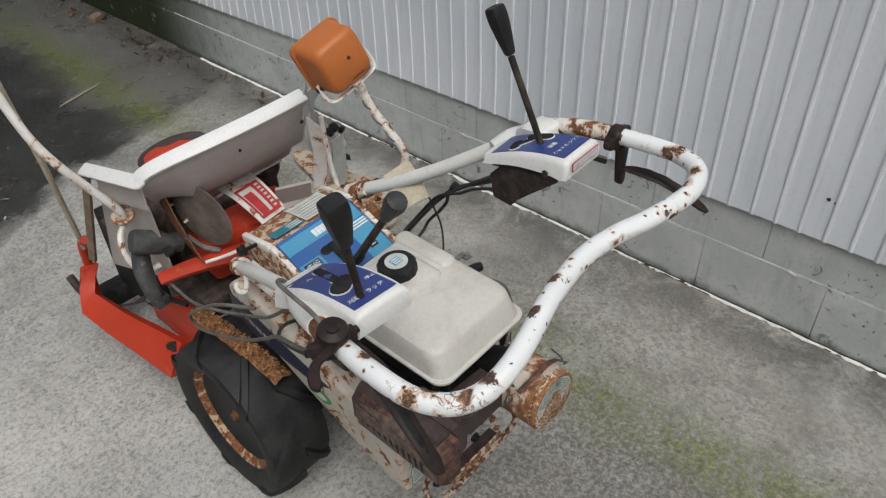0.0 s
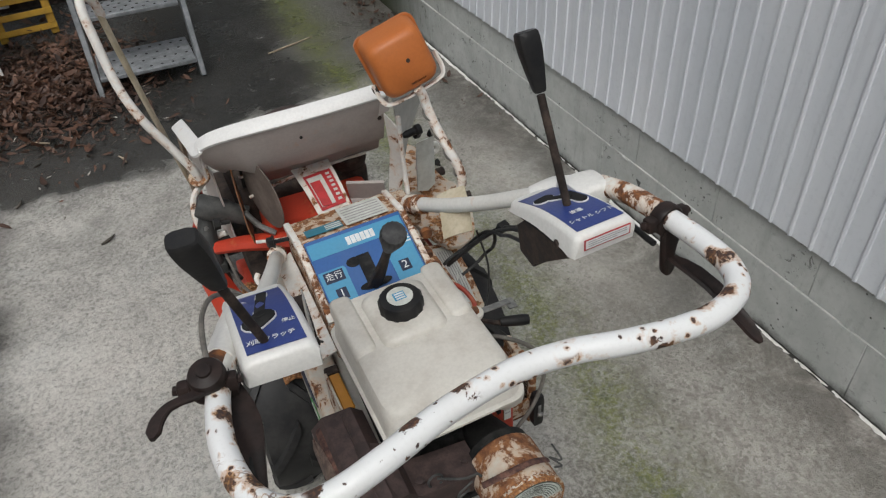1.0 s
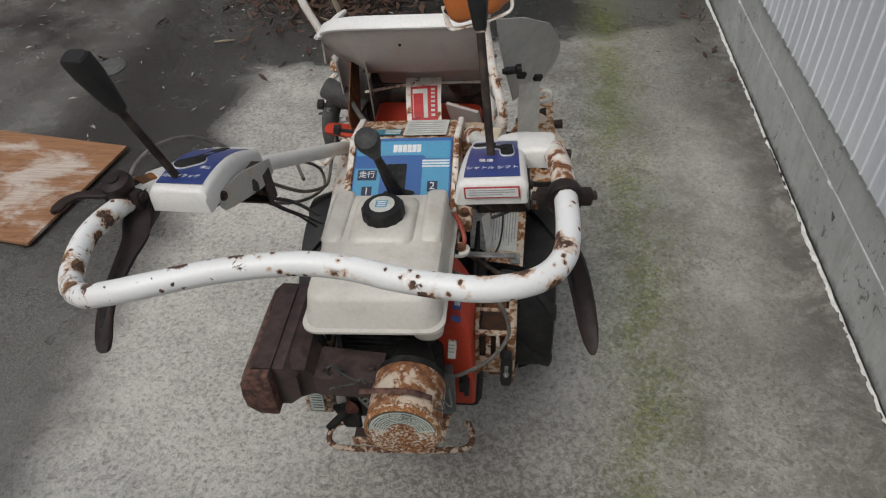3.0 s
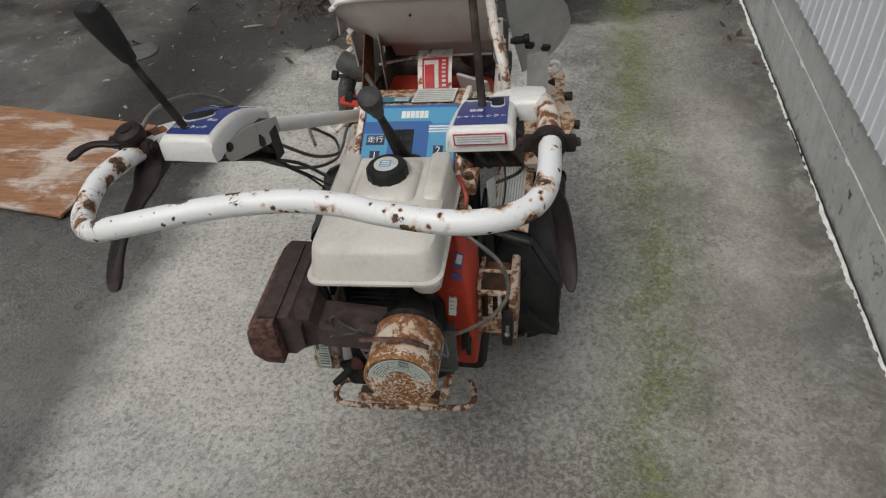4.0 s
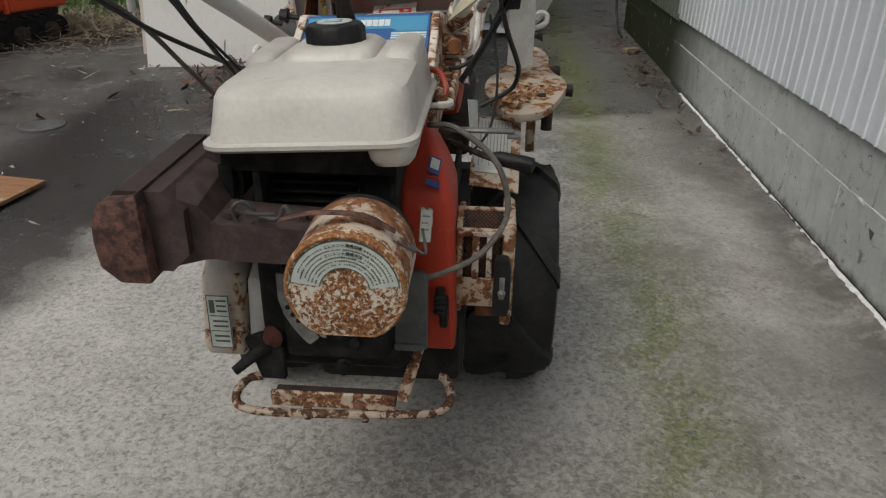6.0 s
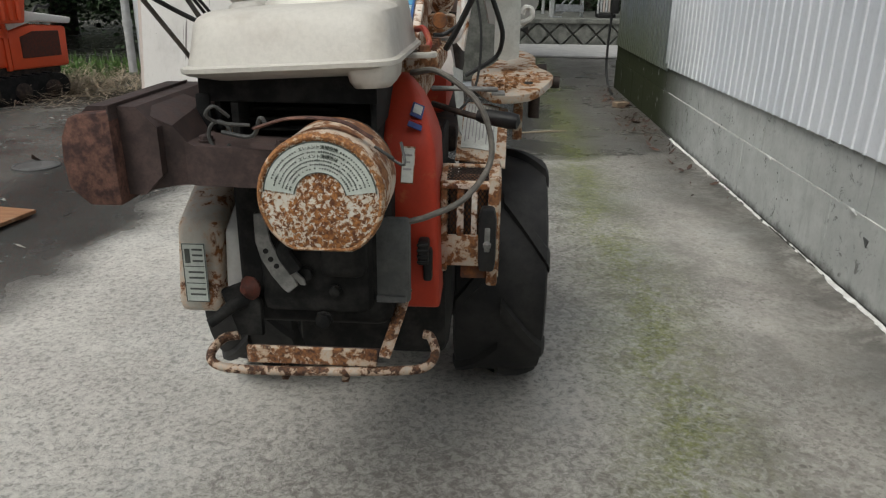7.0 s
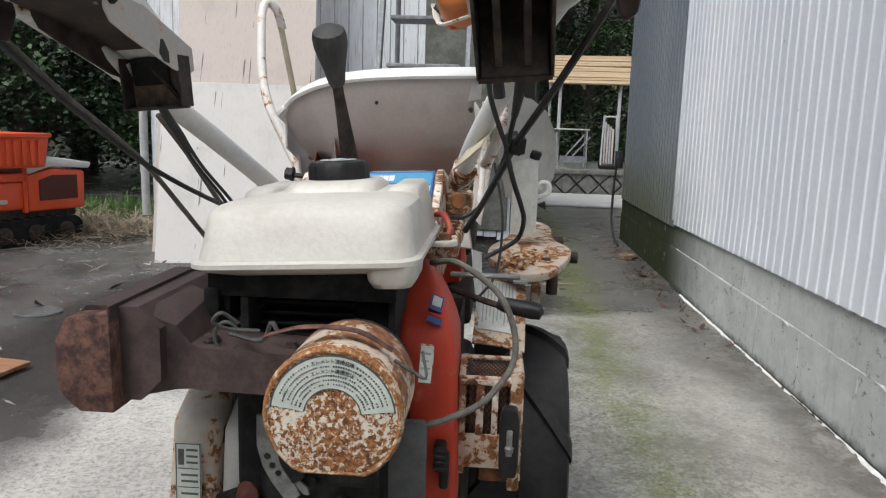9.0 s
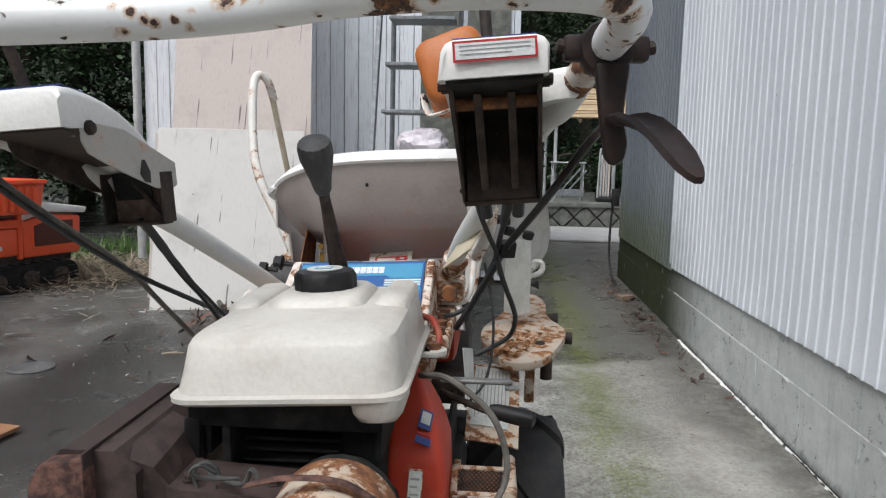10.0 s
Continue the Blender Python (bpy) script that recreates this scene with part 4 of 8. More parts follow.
def clamp(at, way):
    c = Vector(at)
    m = aim(c, way)
    return part("clamp", join(lathe([(0.0225, -0.011), (0.0245, -0.008), (0.0245, 0.008), (0.0225, 0.011)], m, 14), bolt(m @ Vector((0.031, 0, 0)), m.to_3x3() @ Vector((1, 0.2, 0)), 0.0062, 0.011), bolt(m @ Vector((-0.031, 0, 0)), m.to_3x3() @ Vector((-1, 0.2, 0)), 0.0062, 0.011),
                                box(-0.037, -0.016, -0.011, 0.011, -0.009, 0.009, 0.004, 2, m), box(0.016, 0.037, -0.011, 0.011, -0.009, 0.009, 0.004, 2, m)), M_GRIP, REAPER, "brown steel clamp on the handlebar")


def blade(line, widths, thick, up, name, parent, mat=M_GRIP):
    """A flat tapered lever along a line."""
    pts = smooth_line(line, 5)
    ws = np.interp(np.linspace(0, len(widths) - 1, len(pts)), range(len(widths)), widths).tolist()
    rings = []
    for i, q in enumerate(pts):
        d = (pts[min(i + 1, len(pts) - 1)] - pts[max(i - 1, 0)]).normalized()
        s = d.cross(Vector(up)).normalized()
        t = s.cross(d)
        w = ws[i]
        rings.append([q + s * u * w + t * v * thick for u, v in ((1, -0.6), (1, 0.5), (0.75, 1), (-0.75, 1), (-1, 0.5), (-1, -0.6), (-0.7, -1), (0.7, -1))])
    return part(name, loft(rings), mat, parent)


c_r = clamp((0.860, 0.778, 1.049), (0.06, -1, 0.06))
part("lever_bracket", prism([(0.849, 1.035), (0.880, 1.035), (0.876, 0.990), (0.881, 0.966), (0.879, 0.952), (0.870, 0.945), (0.862, 0.951), (0.857, 0.978)], "y", 0.758, 0.774, 0.005, 2, Matrix.Translation((0, 0.002, 0.002))), M_GRIP, c_r)
part("brake_lever", sheet([[(0.868 + u * w * 0.76 + 0.030 * t, 0.760 - 0.16 * t, 0.982 - 0.032 * t + 0.009 * abs(u) ** 3 * math.sin(math.pi * (0.1 + 0.9 * t) ** 0.7) - 0.010 * t * t + 0.010 * math.sin(math.pi * t)) for u in (-1, -0.8, -0.4, 0, 0.4, 0.8, 1)] for t, w in ((0, 0.012), (0.10, 0.017), (0.25, 0.0195), (0.45, 0.0195), (0.65, 0.0185), (0.82, 0.0165), (0.93, 0.012), (0.98, 0.007), (1.0, 0.003))], 0.005), M_GRIP, c_r, "dark moulded brake lever", 60)
c_l = clamp((0.205, 0.822, 0.996), (0.2, 1, -0.15))
DIAL = aim((0.208, 0.822, 1.008), (-0.12, -0.25, 1))
part("throttle_dial", lathe([(0.016, -0.010), (0.021, -0.004), (0.0235, 0.0), (0.0235, 0.010), (0.021, 0.015), (0.010, 0.019), (0.009, 0.022), (0.0, 0.0225)], DIAL, 24), M_GRIP, c_l)
blade([(0.207, 0.815, 1.008), (0.190, 0.803, 1.008), (0.172, 0.799, 1.010), (0.155, 0.795, 1.010), (0.141, 0.783, 1.008), (0.134, 0.770, 1.005), (0.131, 0.762, 1.004)], [0.010, 0.0075, 0.006, 0.0065, 0.0085, 0.0088, 0.0030], 0.0038, (0, 0, 1), "throttle_lever", c_l)
blade([(0.224, 0.838, 0.975), (0.230, 0.80, 0.962), (0.233, 0.775, 0.950), (0.229, 0.745, 0.940), (0.223, 0.715, 0.926), (0.218, 0.69, 0.912), (0.216, 0.665, 0.893), (0.216, 0.646, 0.873), (0.2165, 0.634, 0.860), (0.217, 0.630, 0.856)], [0.016, 0.0205, 0.0195, 0.0165, 0.0145, 0.013, 0.0125, 0.0125, 0.0095, 0.0035], 0.0045, (0, 0.5, 1), "brake_lever", c_l)
blade([(0.226, 0.738, 0.9405), (0.221, 0.71, 0.928), (0.2165, 0.686, 0.914), (0.2145, 0.665, 0.898), (0.2145, 0.652, 0.885)], [0.002, 0.0055, 0.006, 0.0055, 0.002], 0.0012, (0, 0.5, 1), "lever_groove", c_l, M_ENGINE)
part("lever_bracket", prism([(0.204, 1.0), (0.235, 0.99), (0.242, 0.955), (0.232, 0.925), (0.214, 0.93), (0.206, 0.96)], "y", 0.812, 0.862, 0.006, 2), M_GRIP, c_l)


# fuel tank
def build_tank():
    tilt = Matrix.Translation((0.555, 1.0, 0.70)) @ pose(0, 0, 0, 0, -3.2, 0) @ Matrix.Translation((-0.555, -1.0, -0.70))

    def ring(x0, x1, y0, y1, r, z):
        return rounded(x0, x1, y0, y1, r, z, 5)

    rings = [ring(0.455, 0.655, 0.86, 1.13, 0.03, 0.685), ring(0.432, 0.678, 0.835, 1.155, 0.03, 0.693), ring(0.427, 0.683, 0.830, 1.159, 0.03, 0.697), ring(0.427, 0.683, 0.830, 1.159, 0.03, 0.702), ring(0.433, 0.677, 0.837, 1.154, 0.032, 0.704),
             ring(0.436, 0.674, 0.846, 1.152, 0.033, 0.725), ring(0.439, 0.671, 0.855, 1.150, 0.034, 0.7490), ring(0.442, 0.668, 0.861, 1.148, 0.034, 0.7555), ring(0.448, 0.662, 0.872, 1.144, 0.034, 0.7605), ring(0.456, 0.654, 0.885, 1.138, 0.033, 0.7630), ring(0.50, 0.61, 0.95, 1.10, 0.03, 0.7650)]
    bm = loft(rings)
    bm.transform(tilt)
    tank = part("fuel_tank", bm, M_TANK, REAPER, "aged cream plastic fuel tank", 24)
    bm = loft([ring(0.490, 0.616, 0.985, 1.13, 0.022, 0.758), ring(0.492, 0.614, 0.987, 1.128, 0.022, 0.768), ring(0.502, 0.604, 0.998, 1.12, 0.02, 0.776), ring(0.515, 0.592, 1.01, 1.11, 0.02, 0.7775)])
    bm.transform(tilt)
    part("filler_boss", bm, M_TANK, tank, "", 60)
    for x0, x1 in ((0.438, 0.482), (0.624, 0.668)):
        bm = loft([ring(x0, x1, 0.99, 1.155, 0.014, 0.745), ring(x0 + 0.002, x1 - 0.002, 1.0, 1.155, 0.014, 0.765), ring(x0 + 0.008, x1 - 0.008, 1.012, 1.148, 0.01, 0.770)])
        bm.transform(tilt)
        part("tank_shoulder", bm, M_TANK, tank, "", 60)
    cap_m = tilt @ Matrix.Translation((0.553, 1.062, 0.772))
    rings = []
    for r, h, w in ((0.036, 0.0, 0), (0.0400, 0.003, 1), (0.0400, 0.022, 1), (0.037, 0.028, 0), (0.029, 0.030, 0), (0.002, 0.0305, 0)):
        rings.append([cap_m @ Vector(((r + 0.0013 * w * (k % 4 < 2)) * math.cos(2 * math.pi * k / 56), (r + 0.0013 * w * (k % 4 < 2)) * math.sin(2 * math.pi * k / 56), h)) for k in range(56)])
    cap = part("fuel_cap", loft(rings), M_BLACK, tank, "black ribbed filler cap with a round label")
    part("cap_label", lathe([(0.024, 0.0303), (0.024, 0.0312), (0, 0.0313)], cap_m, 24), M_LABEL, tank)
    part("cap_mark", join(box(-0.012, 0.010, -0.010, 0.010, 0.031, 0.0318, 0, 1, cap_m)), M_CYAN, tank)
    part("cap_mark_line", join(*[box(-0.009, 0.008, -0.008 + 0.006 * k, -0.005 + 0.006 * k, 0.0315, 0.0324, 0, 1, cap_m) for k in range(3)]), M_INK_W, tank)
    bm = loft([ring(0.63, 0.672, 0.84, 0.92, 0.014, 0.672), ring(0.625, 0.678, 0.836, 0.925, 0.016, 0.68), ring(0.622, 0.680, 0.834, 0.93, 0.016, 0.697)])
    bm.transform(tilt)
    part("tank_sump", bm, M_TANK, tank, "", 60)
    part("mount_ear", join(prism(ring_poly(0.692, 1.06, 0.020, 0.020, 16), "z", 0.692, 0.700, 0.002), box(0.66, 0.692, 1.04, 1.08, 0.692, 0.700, 0.002)), M_TANK, tank)
    part("ear_bolt", bolt((0.694, 1.06, 0.70), UP, 0.008, 0.008), M_RUST, tank)


build_tank()


# engine
def build_engine():
    eng = part("engine", box(0.455, 0.665, 0.90, 1.12, 0.345, 0.565, 0.02, 3), M_ENGINE, REAPER, "oily black engine block with cooling fins")
    part("engine_flange", box(0.49, 0.64, 0.885, 0.93, 0.37, 0.52, 0.015, 2), M_ENGINE, eng)
    part("cylinder_head", box(0.48, 0.65, 0.925, 1.12, 0.56, 0.66, 0.01), M_ENGINE, eng)
    for k in range(6):
        part("cooling_fin", box(0.465, 0.60, 0.905, 1.10, 0.575 + 0.013 * k, 0.579 + 0.013 * k, 0.001, 1), M_ENGINE, eng)
    part("tank_bracket", box(0.44, 0.655, 0.868, 0.876, 0.655, 0.69, 0.002), M_ENGINE, eng)
    for x in (0.455, 0.645):
        part("tank_bracket", box(x, x + 0.008, 0.876, 1.1, 0.62, 0.69, 0.002), M_ENGINE, eng)
    part("bracket_foot", box(0.478, 0.488, 0.866, 0.93, 0.60, 0.655, 0.002), M_ENGINE, eng)
    part("bracket_tab", box(0.437, 0.455, 0.862, 0.869, 0.615, 0.665, 0.003), M_ENGINE, eng)
    # parts bolted on the back of the block
    outer = [(0.494, 0.516), (0.494, 0.478), (0.500, 0.454), (0.512, 0.432), (0.527, 0.412), (0.533, 0.408)]
    inner = [(0.546, 0.419), (0.541, 0.430), (0.549, 0.420), (0.556, 0.419), (0.555, 0.428), (0.541, 0.441), (0.524, 0.457), (0.514, 0.479), (0.511, 0.500), (0.509, 0.516)]
    part("linkage_plate", prism(outer + inner, "y", 0.868, 0.872, 0.001, 1), M_STEEL, eng, "grey drilled linkage plate")
    for p in ((0.507, 0.466), (0.513, 0.455), (0.520, 0.446)):
        part("linkage_hole", lathe([(0.0035, 0), (0.0035, 0.0012), (0, 0.0013)], aim((p[0], 0.8675, p[1]), (0, -1, 0)), 10), M_ENGINE, eng)
    for x, z, r in ((0.575, 0.365, 0.010), (0.592, 0.408, 0.007), (0.555, 0.432, 0.009), (0.61, 0.47, 0.012), (0.565, 0.475, 0.008)):
        part("engine_bolt", bolt((x, 0.884, z), (0, -1, 0), r, 0.010), M_ENGINE, eng)
    part("carburettor", join(box(0.575, 0.635, 0.865, 0.90, 0.43, 0.53, 0.012, 3), tube([(0.56, 0.875, 0.50), (0.53, 0.87, 0.47), (0.545, 0.868, 0.44)], 0.010, 8)), M_ENGINE, eng)
    part("drain_plug", join(lathe([(0.014, 0), (0.017, 0.006), (0.012, 0.012), (0.005, 0.02)], aim((0.478, 0.892, 0.405), (-0.4, -1, 0.1)), 10)), M_GRILLE, eng, "faded red oil plug")
    part("oil_neck", tube([(0.50, 0.93, 0.36), (0.465, 0.89, 0.385), (0.425, 0.862, 0.362)], [0.012, 0.010, 0.007], 10), M_ENGINE, eng)
    part("skid_plate", prism([(0.435, 0.40), (0.47, 0.415), (0.49, 0.385), (0.49, 0.335), (0.455, 0.335)], "y", 0.885, 0.895, 0.002, 1), M_ENGINE, eng)
    part("grey_plate", join(box(0.639, 0.690, 0.900, 0.912, 0.384, 0.505, 0.006, 2), box(0.644, 0.684, 0.896, 0.904, 0.386, 0.396, 0.002), box(0.655, 0.683, 0.912, 0.946, 0.47, 0.49, 0.002)), M_GREY, eng, "dull grey metal plate with a torn foot")
    # orange fan shroud: an upright plate that ramps back under the tank
    rings = []
    for z, x0, x1, yf, rr in ((0.358, 0.640, 0.7245, 0.949, 0.006), (0.362, 0.637, 0.7260, 0.945, 0.009), (0.46, 0.638, 0.7235, 0.944, 0.010), (0.54, 0.643, 0.7205, 0.944, 0.010), (0.583, 0.645, 0.7185, 0.945, 0.011), (0.603, 0.645, 0.7125, 0.952, 0.012), (0.622, 0.644, 0.7045, 0.975, 0.012), (0.644, 0.642, 0.6925, 1.012, 0.012), (0.660, 0.641, 0.6790, 1.040, 0.012), (0.668, 0.642, 0.6700, 1.056, 0.008)):
        rings.append(rounded(x0, x1, yf, 1.088, rr, z, 4))
    sh = part("fan_shroud", loft(rings), M_ORANGE, eng, "orange-red fan shroud", 50)
    part("shroud_side", prism([(0.622, 0.57), (0.640, 0.57), (0.640, 0.655), (0.626, 0.652), (0.622, 0.61)], "y", 0.955, 1.05, 0.004, 1), M_ORANGE_D, sh)
    part("shroud_web", box(0.615, 0.640, 0.960, 1.06, 0.37, 0.57, 0.003, 1), M_ENGINE, sh)
    ramp = axes((0.691, 0.9805, 0.6275), (0.92, 0.10, -0.38), (-0.16, 0.86, 0.48))
    part("shroud_badge", box(-0.0085, 0.0085, -0.012, 0.020, 0, 0.0012, 0.0003, 1, ramp), M_BLUE, sh, "small blue badge")
    part("badge_mark", box(-0.0060, 0.0060, -0.004, 0.016, 0.0010, 0.0018, 0, 1, ramp), M_LABEL, sh)
    part("badge_bar", box(-0.0075, 0.0115, -0.036, -0.025, 0, 0.0012, 0, 1, ramp), M_BLUE, sh)
    part("badge_line", box(-0.0070, 0.0105, -0.0215, -0.0195, 0, 0.0012, 0, 1, ramp), M_INK_R, sh)
    m = axes((0.686, 0.912, 0.574), (0.97, 0.05, -0.06), (0.06, 0.12, 1))
    part("side_sticker", box(-0.0075, 0.0075, -0.024, 0.020, 0, 0.0012, 0.0004, 1, m), M_LABEL, sh, "small pale sticker on a bent tab")
    part("sticker_print", join(*[box(-0.006, 0.005 - 0.002 * (k % 2), 0.010 - 0.009 * k, 0.0125 - 0.009 * k, 0.001, 0.0017, 0, 1, m) for k in range(3)]), M_INK_G, sh)
    part("sticker_tab", box(-0.0085, 0.0085, -0.026, 0.022, -0.0025, -0.0004, 0.0006, 1, m), M_CLEANER, sh)
    part("stop_switch", join(box(0.697, 0.712, 0.918, 0.946, 0.432, 0.466, 0.004), box(0.704, 0.716, 0.928, 0.946, 0.405, 0.452, 0.004), *[box(0.6965, 0.7125, 0.916, 0.919, 0.436 + 0.008 * k, 0.440 + 0.008 * k, 0.001, 1) for k in range(4)]), M_BLACK, sh)
    # recoil starter: a cover with slots in front and a sloping meshed window on top
    x0, x1, y0, y1, z0, z1 = 0.722, 0.806, 1.000, 1.115, 0.372, 0.526
    rec = part("recoil_starter", join(box(x1 - 0.016, x1, y0 - 0.002, y1, z0, z1 + 0.010, 0.004, 2), box(x1 - 0.006, x1 + 0.002, y0 + 0.004, y1, z0 + 0.01, z1 + 0.008, 0.003, 1)), M_WHITE_EATEN, eng, "rusted white recoil starter housing with mesh")
    part("starter_band", box(x0, x1 - 0.012, y0, y0 + 0.006, z0 + 0.030, z0 + 0.078, 0.003), M_WHITE_EATEN, eng)
    part("starter_foot", box(x0 + 0.03, x1 - 0.016, y0 + 0.012, y1, z0 + 0.006, z0 + 0.032, 0.003), M_RUST, eng)
    part("starter_brow", box(x0, x1 - 0.010, y0 - 0.001, y0 + 0.007, z1 - 0.008, z1 + 0.002, 0.002), M_BAND, eng)
    part("starter_side", box(x0, x0 + 0.010, y0 + 0.001, y1, z0 + 0.02, z1, 0.003), M_WHITE_EATEN, eng)
    for xb, w in ((0.7455, 0.0105), (0.7665, 0.0085)):
        part("starter_bar", box(xb, xb + w, y0 + 0.0005, y0 + 0.0065, z0 + 0.072, z1 - 0.004, 0.002), M_BAND, eng)
    part("starter_drum", box(x0 + 0.012, x1 - 0.018, y0 + 0.02, y1, z0 + 0.03, z1 - 0.012, 0.008), M_RUST, eng)
    slope = axes((0.764, y0 + 0.002, z1 + 0.001), (1, 0, 0), (0, 0.97, 0.24))
    for q in ((-0.042, -0.033, 0, 0.056), (0.027, 0.042, 0, 0.056), (-0.042, 0.042, 0.049, 0.057), (-0.042, 0.042, -0.003, 0.005)):
        part("starter_top", box(q[0], q[1], q[2], q[3], -0.003, 0.0015, 0.001, 1, slope), M_WHITE_EATEN, eng)

    def screen(m, w, h, pitch):
        """Crossed wires cut to a rectangle that is centred on x and rises from 0 to h."""
        wires = []
        reach = int((w + h) / pitch) + 1
        for k in range(-reach, reach + 1):
            for turn in (32, -32):
                wires.append(box(-0.0006, 0.0006, -h * 1.6, h * 1.6, 0, 0.001, 0, 1, Matrix.Translation((pitch * k, h / 2, 0)) @ pose(0, 0, 0, 0, 0, turn)))
        bm = join(*wires)
        for co, no in (((-w / 2, 0, 0), (-1, 0, 0)), ((w / 2, 0, 0), (1, 0, 0)), ((0, 0, 0), (0, -1, 0)), ((0, h, 0), (0, 1, 0))):
            bmesh.ops.bisect_plane(bm, geom=bm.verts[:] + bm.edges[:] + bm.faces[:], plane_co=co, plane_no=no, clear_outer=True)
        bm.transform(m)
        part("mesh_screen", bm, M_BRACKET, eng)

    screen(axes((0.760, y0 + 0.009, z0 + 0.076), (1, 0, 0), (0, 0, 1)), 0.062, 0.074, 0.0062)
    screen(slope @ Matrix.Translation((-0.003, 0.004, -0.002)), 0.060, 0.046, 0.0058)
    part("pull_handle", prism([(-0.010, -0.046), (0.010, -0.046), (0.0125, -0.03), (0.0125, 0.03), (0.009, 0.046), (-0.009, 0.046), (-0.0125, 0.03), (-0.0125, -0.03)], "y", 0.958, 0.980, 0.004, 2, Matrix.Translation((0.790, 0, 0.456))), M_BLACK, eng, "black rubber starter pull with a knotted cord")
    part("pull_knot", join(lathe([(0.0, 0), (0.005, 0.002), (0.006, 0.008), (0, 0.012)], aim((0.790, 0.954, 0.446), (0, 0, 1)), 8), box(0.786, 0.794, 0.9565, 0.960, 0.44, 0.476, 0.002)), M_STEEL, eng)
    # air cleaner
    cx, cy, cz, r = 0.618, 0.712, 0.584, 0.0665
    poly = [(cx + r * math.cos(a), max(cz - 0.058, cz + r * math.sin(a))) for a in (2 * math.pi * k / 40 for k in range(40))]
    poly = [p for i, p in enumerate(poly) if i == 0 or (Vector(p) - Vector(poly[i - 1])).length > 1e-4]
    ac = part("air_cleaner", prism([(cx + (px - cx) * 0.985, cz + (pz - cz) * 0.985) for px, pz in poly], "y", cy + 0.008, cy + 0.105, 0.005, 3), M_CLEANER, eng, "rusty white round air cleaner")
    part("cleaner_cover", prism(poly, "y", cy, cy + 0.016, 0.005, 3), M_SPECKLE, ac, "cover speckled with orange rust")
    inner = [(cx + (px - cx) * 0.915, cz + (pz - cz) * 0.915) for px, pz in poly]
    part("cover_rim", loft([[(px, cy - 0.0010, pz) for px, pz in inner], [(cx + (px - cx) * 0.955, cy - 0.0016, cz + (pz - cz) * 0.955) for px, pz in poly], [(cx + (px - cx) * 0.995, cy + 0.0012, cz + (pz - cz) * 0.995) for px, pz in poly], [(cx + (px - cx) * 1.006, cy + 0.006, cz + (pz - cz) * 1.006) for px, pz in poly]], False), M_RIM_RUST, ac, "rim thick with orange-brown rust")
    ring = ring_poly(cx, cz, 0.058, 0.058, 28, 8, 172)
    ring += list(reversed(ring_poly(cx, cz, 0.027, 0.027, 18, 8, 172)))
    part("cleaner_label", prism(ring, "y", cy - 0.0009, cy + 0.001, 0), M_LABEL_G, ac, "half-round pale instruction label")
    part("label_edge", join(prism(ring_poly(cx, cz, 0.0592, 0.0592, 28, 6, 174) + list(reversed(ring_poly(cx, cz, 0.0578, 0.0578, 28, 6, 174))), "y", cy - 0.0012, cy + 0.001), prism(ring_poly(cx, cz, 0.0276, 0.0276, 18, 8, 172) + list(reversed(ring_poly(cx, cz, 0.0266, 0.0266, 18, 8, 172))), "y", cy - 0.0012, cy + 0.001)), M_INK_K, ac)
    for words, rr in (("エレメント清掃交換", 0.0532), ("エレメント清掃方法", 0.0438)):
        for i, ch in enumerate(words):
            a = radians(90) + (len(words) / 2 - 0.5 - i) * 0.0046 / rr
            spot = Vector((cx + rr * math.cos(a), cy - 0.0014, cz + rr * math.sin(a)))
            writing(ch, 0.0047, axes(spot, (math.sin(a), 0, -math.cos(a)), (math.cos(a), 0, math.sin(a))), M_INK_K, ac)
    bm = bmesh.new()
    rnd = random.Random(3)
    for rr, n, skip in ((0.0528, 44, 25), (0.0483, 54, 0), (0.0437, 40, 30), (0.0395, 46, 0), (0.0355, 40, 0), (0.0315, 32, 0)):
        for k in range(n):
            a = radians(16 + 148 * k / (n - 1))
            if rnd.random() < 0.10 or abs(math.degrees(a) - 90) < skip:
                continue
            m = Matrix.Translation((cx + rr * math.cos(a), cy - 0.0012, cz + rr * math.sin(a))) @ Matrix.Rotation(-(a - math.pi / 2), 4, "Y")
            w, h = rnd.uniform(0.0005, 0.0008), rnd.uniform(0.0004, 0.0009)
            bm = join(bm, box(-w, w, -0.0004, 0.0004, -h, h, 0, 1, m))
            if rnd.random() < 0.7:
                bm = join(bm, box(-w * 1.2, w * 1.2, -0.0004, 0.0004, h * 0.9, h * 1.3, 0, 1, m))
    part("label_print", bm, M_INK_K, ac)
    part("cleaner_back", lathe([(0.062, 0), (0.062, 0.02), (0.05, 0.03), (0.03, 0.09)], aim((cx, cy + 0.10, cz), (0, 1, 0)), 24), M_ENGINE, eng)
    part("spring_clip", tube([(0.672, 0.73, 0.635), (0.690, 0.735, 0.622), (0.682, 0.76, 0.618), (0.700, 0.75, 0.612), (0.694, 0.775, 0.63)], 0.0018, 6, 4), M_CAST, ac)
    part("spring_clip", tube([(0.52, 0.742, 0.66), (0.508, 0.732, 0.672), (0.498, 0.735, 0.662), (0.508, 0.748, 0.652), (0.535, 0.76, 0.648)], 0.002, 6, 4), M_CAST, ac)
    part("strap", tube([(0.545, 0.745, 0.648), (0.585, 0.74, 0.660), (0.635, 0.742, 0.658), (0.668, 0.745, 0.640)], 0.006, 8, 4, 0.3, (0, 0, 1)), M_MUFF_CAP, ac)
